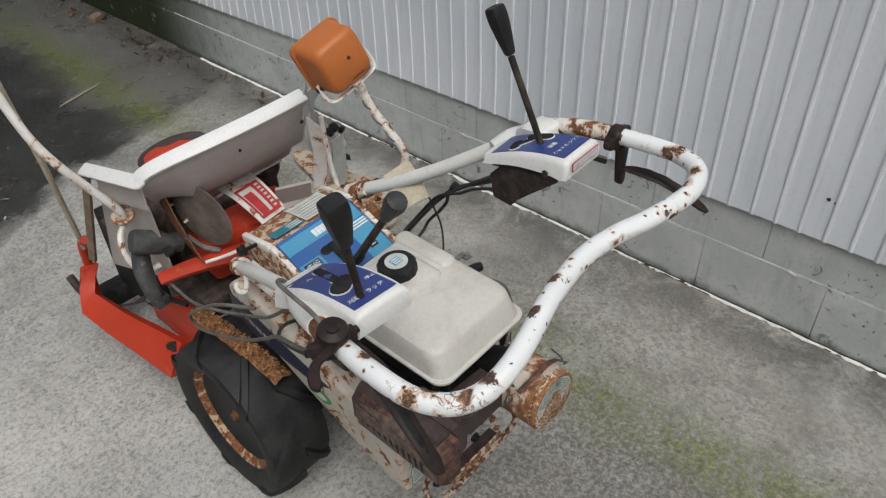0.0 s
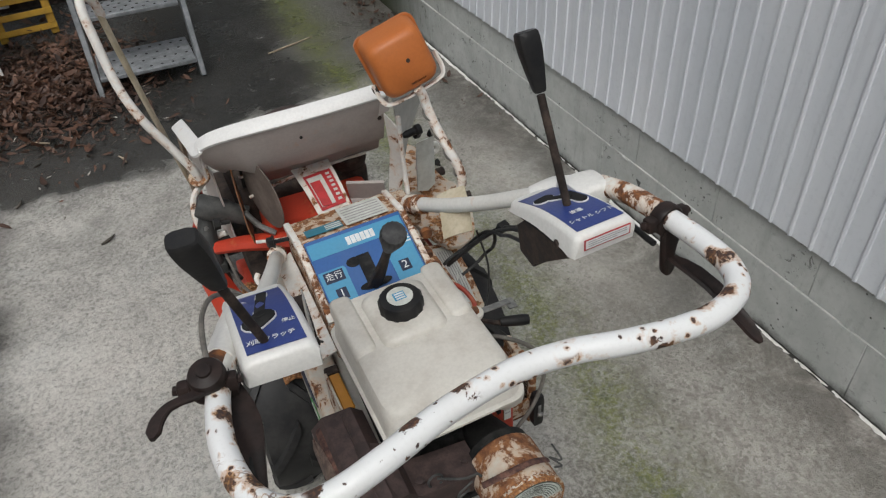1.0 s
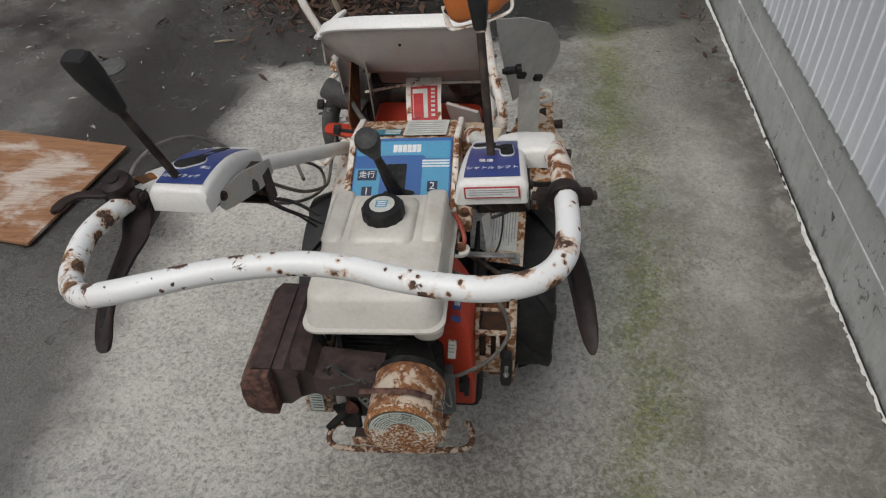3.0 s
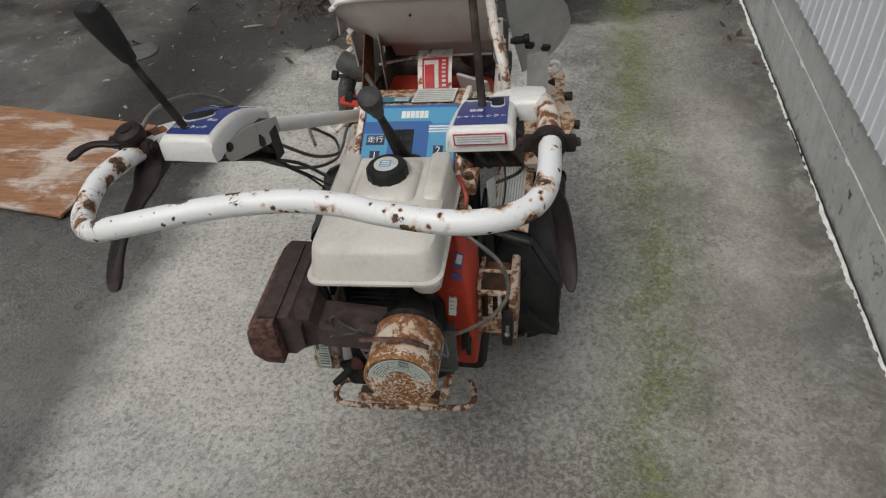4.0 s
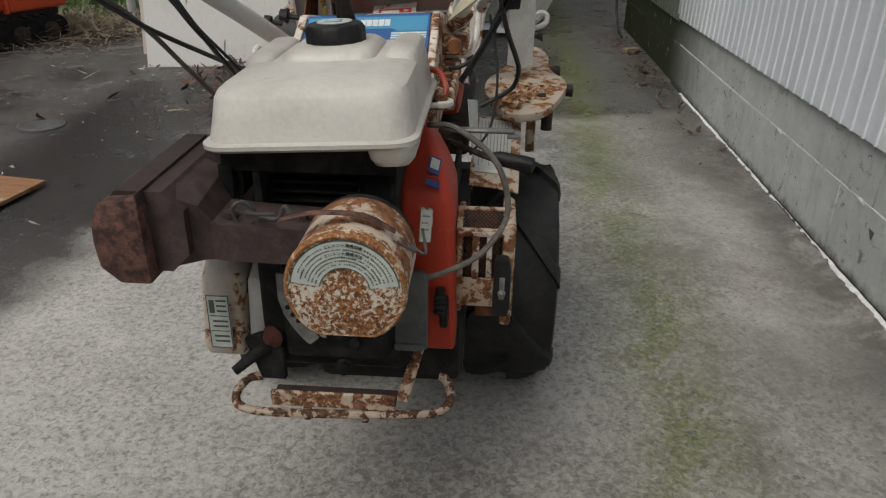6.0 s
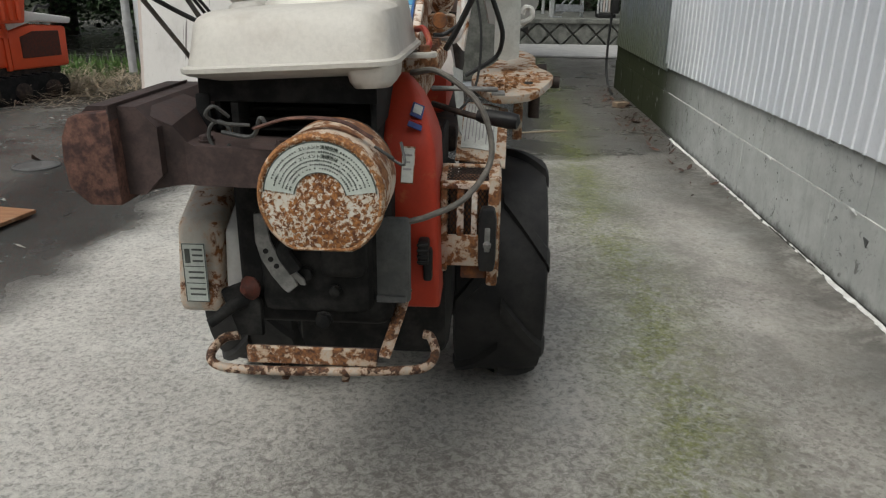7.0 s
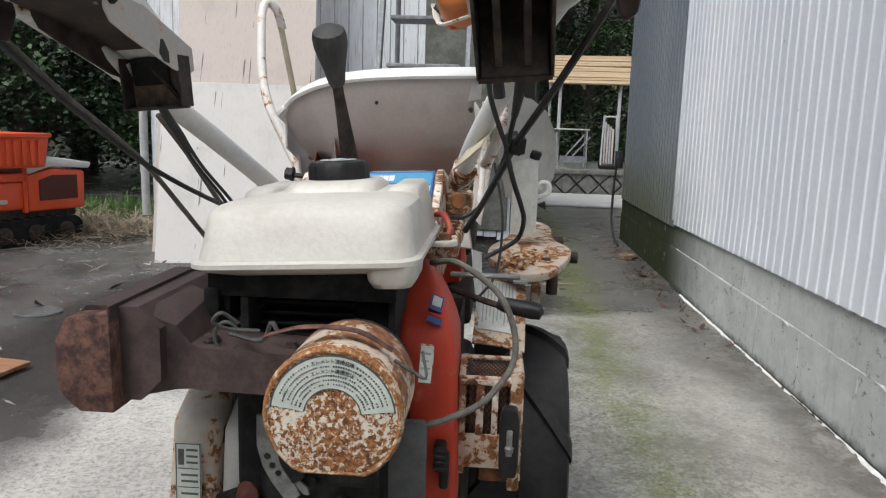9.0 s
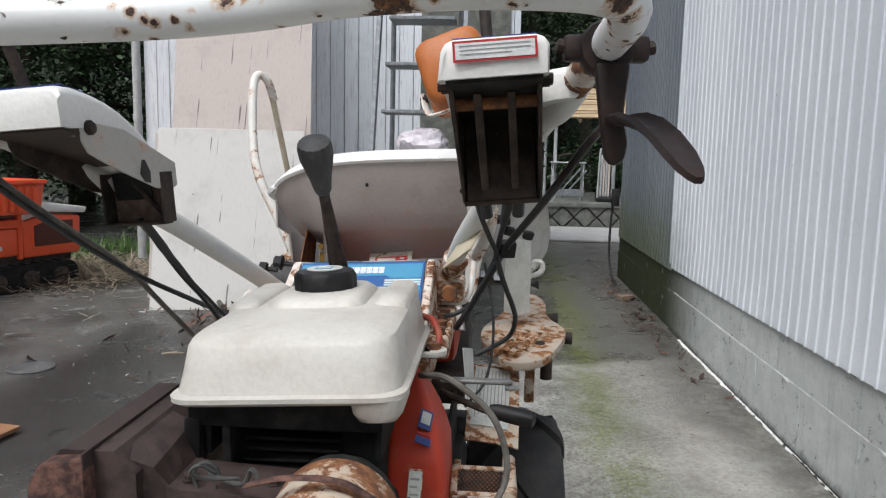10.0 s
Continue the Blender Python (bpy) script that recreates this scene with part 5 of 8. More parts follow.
    # muffler: a dark welded body, its outer half under a rusted red-brown guard
    mx, mz = 0.376, 0.614
    mf = part("muffler", loft([oct_ring(mx + 0.004, mz, 0.048, 0.049, y) for y in (0.772, 0.790, 0.955, 0.982)]), M_MUFFLER, eng, "brown scaled octagonal muffler", 20)
    outline = [(0.388, 0.557), (0.352, 0.557), (0.331, 0.576), (0.328, 0.606), (0.330, 0.632), (0.340, 0.653), (0.350, 0.657), (0.386, 0.660)]
    part("muffler_guard", prism(outline, "y", 0.752, 0.972, 0.003, 2), M_MUFF_CAP, mf, "red-brown rusty slotted heat guard")
    lip = [box(0.384, 0.3862, 0.753, 0.970, 0.650, 0.6575, 0.0004, 1), box(0.384, 0.3862, 0.753, 0.970, 0.6635, 0.6670, 0.0004, 1), box(0.384, 0.3862, 0.753, 0.860, 0.6570, 0.6640, 0.0004, 1)]
    lip += [box(0.384, 0.3862, 0.866 + 0.013 * k, 0.872 + 0.013 * k, 0.6570, 0.6640, 0.0004, 1) for k in range(8)]
    part("guard_lip", join(*lip), M_MUFFLER, mf, "thin upright flange pierced by slots")
    part("guard_side", prism([(0.3292, 0.578), (0.3262, 0.606), (0.3284, 0.6325), (0.3300, 0.6325), (0.3280, 0.606), (0.3310, 0.578)], "y", 0.758, 0.968), M_DUSTY, mf, "dusty brown slotted flank")
    for k in range(11):
        part("guard_slot", prism([(0.3286, 0.581 + 0.0008 * k), (0.3256, 0.606), (0.3259, 0.616 - 0.0012 * k), (0.3290, 0.606), (0.331, 0.581 + 0.0008 * k)], "y", 0.790 + 0.0158 * k, 0.7965 + 0.0158 * k), M_ENGINE, mf)
    # pressed panel along the shoulder of the guard
    m = axes((0.3345, 0.860, 0.640), (0.43, 0, 0.90), (0, 1, 0))
    lens = [(0.0150 * math.sin(math.pi * k / 12), -0.098 + 0.196 * k / 12) for k in range(13)] + [(-0.0105 * math.sin(math.pi * k / 12), 0.098 - 0.196 * k / 12) for k in range(1, 12)]
    part("guard_panel", loft([[m @ Vector((u * g, v * (0.94 + 0.06 * g), h)) for u, v in lens] for h, g in ((-0.003, 1.0), (0.0016, 1.0), (0.0040, 0.72))]), M_DUSTY, mf, "pressed dusty brown panel", 50)
    part("muffler_shoulder", loft([[(0.40, y, z) for y, z in ((0.774, 0.568), (0.774, 0.662), (0.90, 0.662), (0.90, 0.568))], [(0.437, y, z) for y, z in ((0.79, 0.572), (0.79, 0.640), (0.89, 0.652), (0.89, 0.572))], [(0.455, y, z) for y, z in ((0.795, 0.572), (0.795, 0.616), (0.88, 0.616), (0.88, 0.572))]]), M_MUFFLER, mf, "", 20)
    part("exhaust_duct", loft([[(0.42, y, z) for y, z in ((0.80, 0.575), (0.80, 0.632), (0.87, 0.632), (0.87, 0.575))], [(0.46, y, z) for y, z in ((0.79, 0.572), (0.79, 0.618), (0.865, 0.618), (0.865, 0.572))], [(0.57, y, z) for y, z in ((0.79, 0.570), (0.79, 0.614), (0.86, 0.614), (0.86, 0.570))]]), M_MUFFLER, mf, "", 20)
    part("duct_bolt", bolt((0.465, 0.815, 0.619), UP, 0.008, 0.006), M_MUFFLER, mf)
    part("duct_bolt", bolt((0.55, 0.82, 0.615), UP, 0.006, 0.006), M_MUFFLER, mf)
    part("split_ring", tube([(0.487 + 0.013 * math.cos(a), 0.80, 0.628 + 0.016 * math.sin(a)) for a in (2 * math.pi * k / 10 for k in range(10))], 0.0022, 6, 3), M_CAST, eng)
    part("wire_hook", tube([(0.49, 0.80, 0.632), (0.53, 0.78, 0.632), (0.545, 0.765, 0.655), (0.552, 0.762, 0.648)], 0.0025, 6, 4), M_CAST, eng)
    # bumper with hooked ends
    bp = part("bumper", tube([(0.449, 0.905, 0.325), (0.428, 0.90, 0.322), (0.417, 0.878, 0.311), (0.428, 0.862, 0.302), (0.47, 0.858, 0.298), (0.58, 0.862, 0.298), (0.68, 0.868, 0.300), (0.714, 0.874, 0.305), (0.724, 0.892, 0.316), (0.716, 0.912, 0.330), (0.706, 0.915, 0.332)], 0.0064, 10, 5), M_BUMPER, REAPER, "bent rusty white bumper bar")
    part("bumper_plate", box(0.472, 0.648, 0.868, 0.900, 0.310, 0.316, 0.001, 1), M_MUFFLER, bp)
    part("bumper_lip", box(0.472, 0.648, 0.862, 0.868, 0.306, 0.332, 0.002, 1), M_LIP, bp)
    part("bumper_stay", tube([(0.655, 0.88, 0.312), (0.672, 0.93, 0.36), (0.68, 0.95, 0.39)], 0.009, 8, 2, 0.35), M_LIP, bp)
    for x in (0.515, 0.598):
        part("bumper_stub", box(x, x + 0.010, 0.868, 0.88, 0.278, 0.30, 0.002), M_BUMPER, bp)


build_engine()


# belt cover with its label
def build_belt_cover():
    poly = [(0.893, 0.378), (0.90, 0.360), (0.96, 0.362), (1.20, 0.455), (1.44, 0.56), (1.46, 0.63), (1.42, 0.665), (1.22, 0.60), (0.99, 0.525), (0.915, 0.485)]
    cov = part("belt_cover", prism(poly, "x", 0.372, 0.433, 0.010, 3), M_COVER, REAPER, "rusty white belt cover with decals")
    m = axes((0.402, 0.8938, 0.428), (1, 0, 0), (0, 0.02, 1))
    part("cover_label", box(-0.017, 0.015, -0.048, 0.036, 0, 0.0014, 0.0003, 1, m), M_LABEL_G, cov, "pale printed plate")
    rows = []
    for k in range(9):
        if k in (3, 6):
            rows.append(box(-0.014, 0.012, 0.027 - 0.008 * k, 0.028 - 0.008 * k, 0.0012, 0.002, 0, 1, m))
        else:
            rows.append(box(-0.003 if k < 3 else -0.010, 0.011, 0.026 - 0.008 * k, 0.0285 - 0.008 * k, 0.0012, 0.002, 0, 1, m))
    rows += [box(-0.0165, 0.0145, 0.0345, 0.0355, 0.0012, 0.002, 0, 1, m), box(-0.0165, 0.0145, -0.0475, -0.0465, 0.0012, 0.002, 0, 1, m), box(-0.0165, -0.0155, -0.047, 0.035, 0.0012, 0.002, 0, 1, m), box(0.0135, 0.0145, -0.047, 0.035, 0.0012, 0.002, 0, 1, m), box(-0.013, -0.006, 0.008, 0.028, 0.0012, 0.002, 0, 1, m)]
    part("cover_print", join(*rows), M_INK_K, cov)
    part("side_decal", prism([(1.115, 0.533), (1.27, 0.566), (1.36, 0.590), (1.455, 0.612), (1.455, 0.556), (1.40, 0.520), (1.28, 0.510), (1.16, 0.508)], "x", 0.3706, 0.3722), M_NAVY, cov, "navy side decal with pale bars")
    for k in range(4):
        y0, z0 = 1.325 + 0.026 * k, 0.534 + 0.007 * k
        part("decal_bar", prism([(y0, z0), (y0 + 0.018, z0 + 0.005), (y0 + 0.018, z0 + 0.017), (y0, z0 + 0.012)], "x", 0.3698, 0.3708), M_INK_G, cov)
    part("oval_sticker", prism(ring_poly(1.155, 0.480, 0.036, 0.017, 24), "x", 0.3706, 0.3722), M_GREEN, cov, "worn green oval sticker")
    part("sticker_field", prism(ring_poly(1.157, 0.480, 0.024, 0.009, 20), "x", 0.3698, 0.3708), M_LABEL_G, cov)
    ledge = part("cover_ledge", box(0.394, 0.398, 0.998, 1.098, 0.515, 0.640, 0.001, 1), M_COVER, cov)
    part("amber_strip", box(0.399, 0.421, 1.002, 1.094, 0.627, 0.635, 0.002, 1), M_AMBER, ledge, "worn amber strip")
    part("strip_cap", box(0.396, 0.423, 1.094, 1.112, 0.622, 0.641, 0.003, 1), M_BRACKET, ledge)
    part("inner_cover", prism([(0.905, 0.385), (1.0, 0.375), (1.25, 0.47), (1.25, 0.58), (0.99, 0.515), (0.918, 0.475)], "x", 0.436, 0.462, 0.006, 2), M_ARM, cov)
    part("cover_pulley", lathe([(0.06, 0), (0.06, 0.006), (0.045, 0.01), (0.045, 0.016), (0.06, 0.02), (0.06, 0.026)], aim((0.463, 0.985, 0.45), (1, 0, 0)), 24), M_ENGINE, cov)


build_belt_cover()


# wheels
def build_wheel(x, flip):
    cy, cz, hw = 1.455, 0.237, 0.086
    m = aim((x, cy, cz), (1, 0, 0))
    half = [(0.128, 0.50), (0.146, 0.66), (0.160, 0.84), (0.182, 0.97), (0.202, 1.0), (0.216, 0.95), (0.223, 0.6), (0.225, 0.0)]
    bm = lathe([(r, -hw * k) for r, k in half] + [(r, hw * k) for r, k in reversed(half[:-1])], m, 56)
    tyre = part("tyre", bm, M_TYRE, REAPER, "black lugged tractor tyre")
    for k in range(14):
        side = 1 if k % 2 else -1
        mm = m @ Matrix.Rotation(2 * math.pi * k / 14, 4, "Z")
        rings = []
        for t in (0, 0.25, 0.5, 0.75, 0.95, 1.03):
            z = side * (0.002 + (hw - 0.002) * t)
            turn = Matrix.Rotation(0.50 * t, 4, "Z")
            base, top = 0.212 - 0.012 * t ** 3, 0.238 - 0.010 * t * t - (0.012 if t > 1 else 0)
            rings.append([mm @ turn @ Vector(p) for p in ((base, -0.022, z), (top, -0.013, z), (top, 0.013, z), (base, 0.022, z))])
        part("lug", loft(rings), M_TYRE, tyre)
    s = -1 if flip else 1
    rim = lathe([(0.130, -0.010), (0.146, 0.026), (0.152, 0.034), (0.156, 0.034), (0.152, 0.037), (0.144, 0.030), (0.126, 0.004), (0.112, -0.012), (0.06, -0.020), (0.03, -0.020), (0.028, 0.012), (0.0, 0.013)], aim((x + s * 0.030, cy, cz), (s, 0, 0)), 40)
    part("rim", rim, M_RIM, REAPER, "rusty white wheel rim")
    part("axle_bolt", bolt((x + s * 0.043, cy, cz), (s, 0, 0), 0.012, 0.012), M_RUST, REAPER)


build_wheel(0.342, True)
build_wheel(0.818, False)
part("engine_base", box(0.50, 0.735, 1.02, 1.30, 0.24, 0.50, 0.02, 2), M_ENGINE, REAPER, "dark oily transmission case")
part("wheel_guard", box(0.708, 0.716, 1.05, 1.32, 0.22, 0.56, 0.003, 1), M_ENGINE, REAPER)
part("axle", tube([(0.34, 1.455, 0.237), (0.84, 1.455, 0.237)], 0.022, 12, 1), M_ENGINE, REAPER)
part("gear_case", box(0.50, 0.68, 1.25, 1.50, 0.20, 0.50, 0.02, 2), M_ENGINE, REAPER, "dark oily gear case")
part("main_beam", box(0.54, 0.64, 1.02, 1.60, 0.40, 0.46, 0.012, 2), M_ENGINE, REAPER)


# console with the gear gate
def build_console():
    lean = Matrix.Translation((0.551, 0, 0.77)) @ pose(0, 0, 0, 0, -2.9, 0) @ Matrix.Translation((-0.551, 0, -0.77))
    side = [(1.162, 0.688), (1.338, 0.7665), (1.448, 0.7475), (1.455, 0.60), (1.162, 0.60)]
    con = part("console", prism(side, "x", 0.432, 0.672, 0.004, 2, lean), M_WHITE_EATEN, REAPER, "rusted white console box with a sloping blue gear plate")
    m = axes((0.551, 1.338, 0.7695), (1, 0.0, 0.05), (0, 1, 0.43))
    ledge = axes((0.551, 1.342, 0.7690), (1, 0.0, 0.05), (0, 1, -0.17))
    part("console_plate", box(-0.105, 0.106, -0.185, -0.001, -0.002, 0.002, 0.001, 1, m), M_MIDBLUE, con, "blue gear plate with white print")

    def decal(name, x0, x1, y0, y1, mat, lift=0.0, f=m):
        return part(name, box(x0, x1, y0, y1, 0.0015, 0.0027 + lift, 0, 1, f), mat, con)

    part("cyan_band", prism([(-0.102, -0.010), (0.102, -0.010), (0.102, -0.054), (0.052, -0.054), (0.044, -0.046), (-0.102, -0.046)], "z", 0.0015, 0.0027, 0, 1, m), M_CYAN, con)
    part("cyan_block", prism([(-0.102, -0.078), (-0.050, -0.078), (-0.046, -0.083), (-0.046, -0.183), (-0.102, -0.183)], "z", 0.0015, 0.0027, 0, 1, m), M_CYAN, con)
    decal("cyan_block", 0.044, 0.102, -0.183, -0.056, M_CYAN)
    decal("top_strip", -0.092, -0.012, 0.010, 0.040, M_TEAL, 0, ledge)
    decal("top_strip", -0.006, 0.090, 0.006, 0.090, M_LABEL, 0, ledge)
    part("strip_print", join(*[box(0.0, 0.084, 0.014 + 0.012 * k, 0.0165 + 0.012 * k, 0.0026, 0.0032, 0, 1, ledge) for k in range(6)]), M_INK_G, con)
    part("strip_print", join(*[box(-0.048, -0.014, 0.014 + 0.008 * k, 0.018 + 0.008 * k, 0.0026, 0.0032, 0, 1, ledge) for k in range(3)]), M_LABEL, con)
    # maker's mark as plain white bars
    part("maker_bars", join(*[box(-0.022 + 0.0103 * k, -0.0130 + 0.0103 * k, -0.0385, -0.0195, 0.0026, 0.0033, 0, 1, m) for k in range(6)]), M_INK_W, con)
    part("stripe", join(*[box(0.043, 0.102, -0.0625 - 0.0068 * k, -0.0590 - 0.0068 * k, 0.0026, 0.0034, 0, 1, m) for k in range(3)]), M_INK_W, con)
    part("gate_slot", join(box(-0.018, 0.010, -0.140, -0.068, 0.0026, 0.0042, 0.0008, 1, m), prism(ring_poly(-0.002, -0.140, 0.034, 0.0095, 20), "z", 0.0026, 0.0040, 0, 1, m), prism(ring_poly(-0.026, -0.079, 0.016, 0.011, 16), "z", 0.0026, 0.0038, 0, 1, m)), M_ENGINE, con, "black gear gate")
    for words, size, x, y in (("1", 0.025, -0.072, -0.136), ("2", 0.025, 0.068, -0.124), ("走行", 0.018, -0.074, -0.095)):
        w = 0.011 if len(words) == 1 else 0.0205
        decal("number_field", x - w, x + w, y - 0.0125, y + 0.0125, M_NAVY, 0.001)
        writing(words, size, m @ Matrix.Translation((x, y, 0.0046)), M_INK_W, con)
    for x0, x1 in ((-0.121, -0.107), (0.108, 0.121)):
        part("rusty_edge", box(x0, x1, -0.185, 0.0, -0.014, 0.0035, 0.003, 2, m), M_BAND, con, "flange flaking with orange rust")
        part("rusty_edge", box(x0, x1, 0.0, 0.106, -0.014, 0.0035, 0.003, 2, ledge), M_WHITE_RUST, con)
    a, b = Vector((0.549, 1.212, 0.708)), Vector((0.539, 1.031, 0.971))
    d = (b - a).normalized()
    lev = part("gear_lever", tube([a, a.lerp(b, 0.4), a.lerp(b, 0.8)], [0.0095, 0.0085, 0.0075], 10, 2), M_BRACKET, REAPER, "dark gear lever with a dusty black knob")
    blade([a + d * 0.012, a.lerp(b, 0.3), a.lerp(b, 0.52), a.lerp(b, 0.72)], [0.0165, 0.0135, 0.0095, 0.0065], 0.0045, (0, -1, 0.6), "lever_blade", lev, M_BRACKET)
    grip, rings = aim(b - d * 0.084, d), []
    for r, h, w in ((0.009, 0, 0), (0.0115, 0.005, 0), (0.0150, 0.026, 0.3), (0.0195, 0.046, 0.6), (0.0222, 0.058, 1), (0.0226, 0.071, 1), (0.0205, 0.0785, 0.8), (0.014, 0.0825, 0.3), (0.002, 0.0838, 0)):
        rings.append([grip @ Vector(((r - 0.0011 * w * (k % 3 == 0)) * math.cos(math.pi * k / 24), (r - 0.0011 * w * (k % 3 == 0)) * math.sin(math.pi * k / 24), h)) for k in range(48)])
    part("knob", loft(rings), M_KNOB, lev, "dusty black grip with fine grooves", 30)
    # rusty flanges, side plate and bolts to the right of the console
    part("flange", join(box(0.672, 0.708, 1.16, 1.40, 0.655, 0.690, 0.006), box(0.665, 0.72, 1.36, 1.47, 0.70, 0.735, 0.008)), M_WHITE_EATEN, con)
    for y in (1.18, 1.225, 1.27, 1.31):
        part("flange_bolt", bolt((0.692, y, 0.69), UP, 0.009, 0.010), M_RUST, con)
    part("orange_clip", join(tube([(0.676, 1.135, 0.725), (0.690, 1.10, 0.728), (0.700, 1.075, 0.712), (0.697, 1.065, 0.702)], 0.0046, 8)), M_ORANGE_D, con, "rusty orange hose end")
    part("rusty_collar", lathe([(0.012, 0), (0.014, 0.006), (0.012, 0.012)], aim((0.700, 1.30, 0.73), (0, -1, 0)), 12), M_RUST, con)
    part("side_flange", sheet([[(0.395, 1.12, 0.655), (0.430, 1.12, 0.665)], [(0.392, 1.25, 0.665), (0.430, 1.25, 0.68)], [(0.395, 1.42, 0.672), (0.43, 1.42, 0.69)]], 0.004), M_WHITE_RUST, con)
    rows = []
    for i in range(22):
        t = i / 21
        row = []
        for j in range(7):
            u = j / 6
            p = Vector((0.318 + 0.045 * u + 0.020 * (1 - t), 1.285 + 0.32 * t, 0.474 + 0.012 * math.sin(math.pi * u) - 0.03 * (1 - t) ** 4))
            row.append(p + Vector((noise.noise(p * 60) * 0.004, 0, noise.noise(p * 85) * 0.006)))
        rows.append(row)
    part("rusty_fender", sheet(rows, 0.005), M_FLAKE, REAPER, "wheel fender thick with flaking orange rust", 60)
    flakes = bmesh.new()
    rnd = random.Random(8)
    for _ in range(800):
        t, u = rnd.random(), rnd.random()
        p = Vector((0.318 + 0.045 * u + 0.020 * (1 - t), 1.285 + 0.32 * t, 0.480 + 0.012 * math.sin(math.pi * u) - 0.03 * (1 - t) ** 4 + abs(rnd.gauss(0, 0.003))))
        e = Euler((rnd.gauss(0, 0.6), rnd.gauss(0, 0.6), rnd.uniform(0, 6.28))).to_matrix()
        k = rnd.uniform(0.004, 0.010)
        flakes.faces.new([flakes.verts.new(p + e @ Vector(q) * k) for q in ((-0.5, -0.2, 0), (0.1, -0.35, 0.12), (0.55, 0.05, 0), (0.0, 0.32, 0.1))])
    tagged(part("flaking_rust", flakes, M_FLAKES, REAPER, "curled flakes of orange rust"), kind="stuff")


build_console()


# headlamp
def build_headlamp():
    m = axes((0.694, 1.338, 1.100), (0.101, -0.010, 0.038), (-0.033, 0.020, 0.106))
    rings = []
    for z, s, r in ((0.012, 0.80, 0.02), (0.006, 0.93, 0.02), (-0.006, 1.0, 0.02), (-0.05, 1.02, 0.018), (-0.072, 1.04, 0.016)):
        rings.append([m @ p for p in rounded(-0.056 * s, 0.056 * s, -0.056 * s, 0.056 * s, r * 1.15, z, 4)])
    lamp = part("headlamp", loft(rings), M_LAMP, REAPER, "faded orange plastic headlamp housing", 50)
    rings = [[m @ p for p in rounded(-0.064, 0.064, -0.058, 0.058, 0.018, z, 4)] for z in (-0.072, -0.084)]
    part("lamp_rim", loft(rings), M_LAMP, lamp)
    part("lamp_glass", loft([[m @ p for p in rounded(-0.056, 0.056, -0.05, 0.05, 0.014, z, 4)] for z in (-0.084, -0.088)]), M_STEEL, lamp)
    part("lamp_slot", box(-0.006, 0.030, -0.044, -0.036, 0.004, 0.012, 0.002, 1, m), M_ENGINE, lamp)
    part("lamp_screw", bolt(m @ Vector((0.010, 0.004, 0.010)), m.to_3x3() @ Vector((0, 0, 1)), 0.004, 0.004), M_BRACKET, lamp)
    part("lamp_screw", bolt(m @ Vector((-0.062, -0.03, -0.03)), m.to_3x3() @ Vector((-1, 0, 0)), 0.007, 0.01), M_BRACKET, lamp)
    part("lamp_bracket", tube([m @ Vector(p) for p in ((-0.066, -0.02, -0.03), (-0.066, -0.055, -0.02), (-0.045, -0.066, -0.01), (0.045, -0.066, -0.01), (0.066, -0.055, -0.02), (0.066, -0.02, -0.03))], 0.006, 8, 3, 0.5), M_WHITE_RUST, lamp)
    part("lamp_stalk", tube([(0.715, 1.325, 1.050), (0.724, 1.325, 1.035), (0.730, 1.323, 1.012), (0.738, 1.305, 0.975), (0.752, 1.275, 0.93), (0.765, 1.25, 0.885), (0.762, 1.255, 0.84), (0.742, 1.30, 0.79)], 0.0095, 10, 4), M_WHITE_RUST, lamp, "thin rusty white lamp stalk")
    stalk = smooth_line([(0.730, 1.323, 1.012), (0.738, 1.305, 0.975), (0.752, 1.275, 0.93), (0.765, 1.25, 0.885)], 12)
    turns = [p + Vector((math.cos(i * 0.62), 0.6 * math.sin(i * 0.62), 0.5 * math.sin(i * 0.62))) * 0.0125 for i, p in enumerate(stalk)]
    part("lamp_wire", tube(turns, 0.0024, 6, 3), M_CABLE, lamp)
    part("hanging_wire", tube([(0.757, 1.17, 0.80), (0.772, 1.15, 0.72), (0.765, 1.14, 0.64), (0.735, 1.12, 0.60)], 0.0022, 6, 5), M_CABLE_K, lamp)


build_headlamp()
part("tag_plate", sheet([[(0.723, 1.278, 0.828), (0.746, 1.257, 0.849), (0.765, 1.234, 0.865)], [(0.712, 1.237, 0.811), (0.735, 1.213, 0.832), (0.753, 1.19, 0.848)], [(0.696, 1.191, 0.785), (0.718, 1.17, 0.804), (0.738, 1.147, 0.822)]], 0.0025), M_TAG, REAPER, "yellowed bent plate tied to the arm")


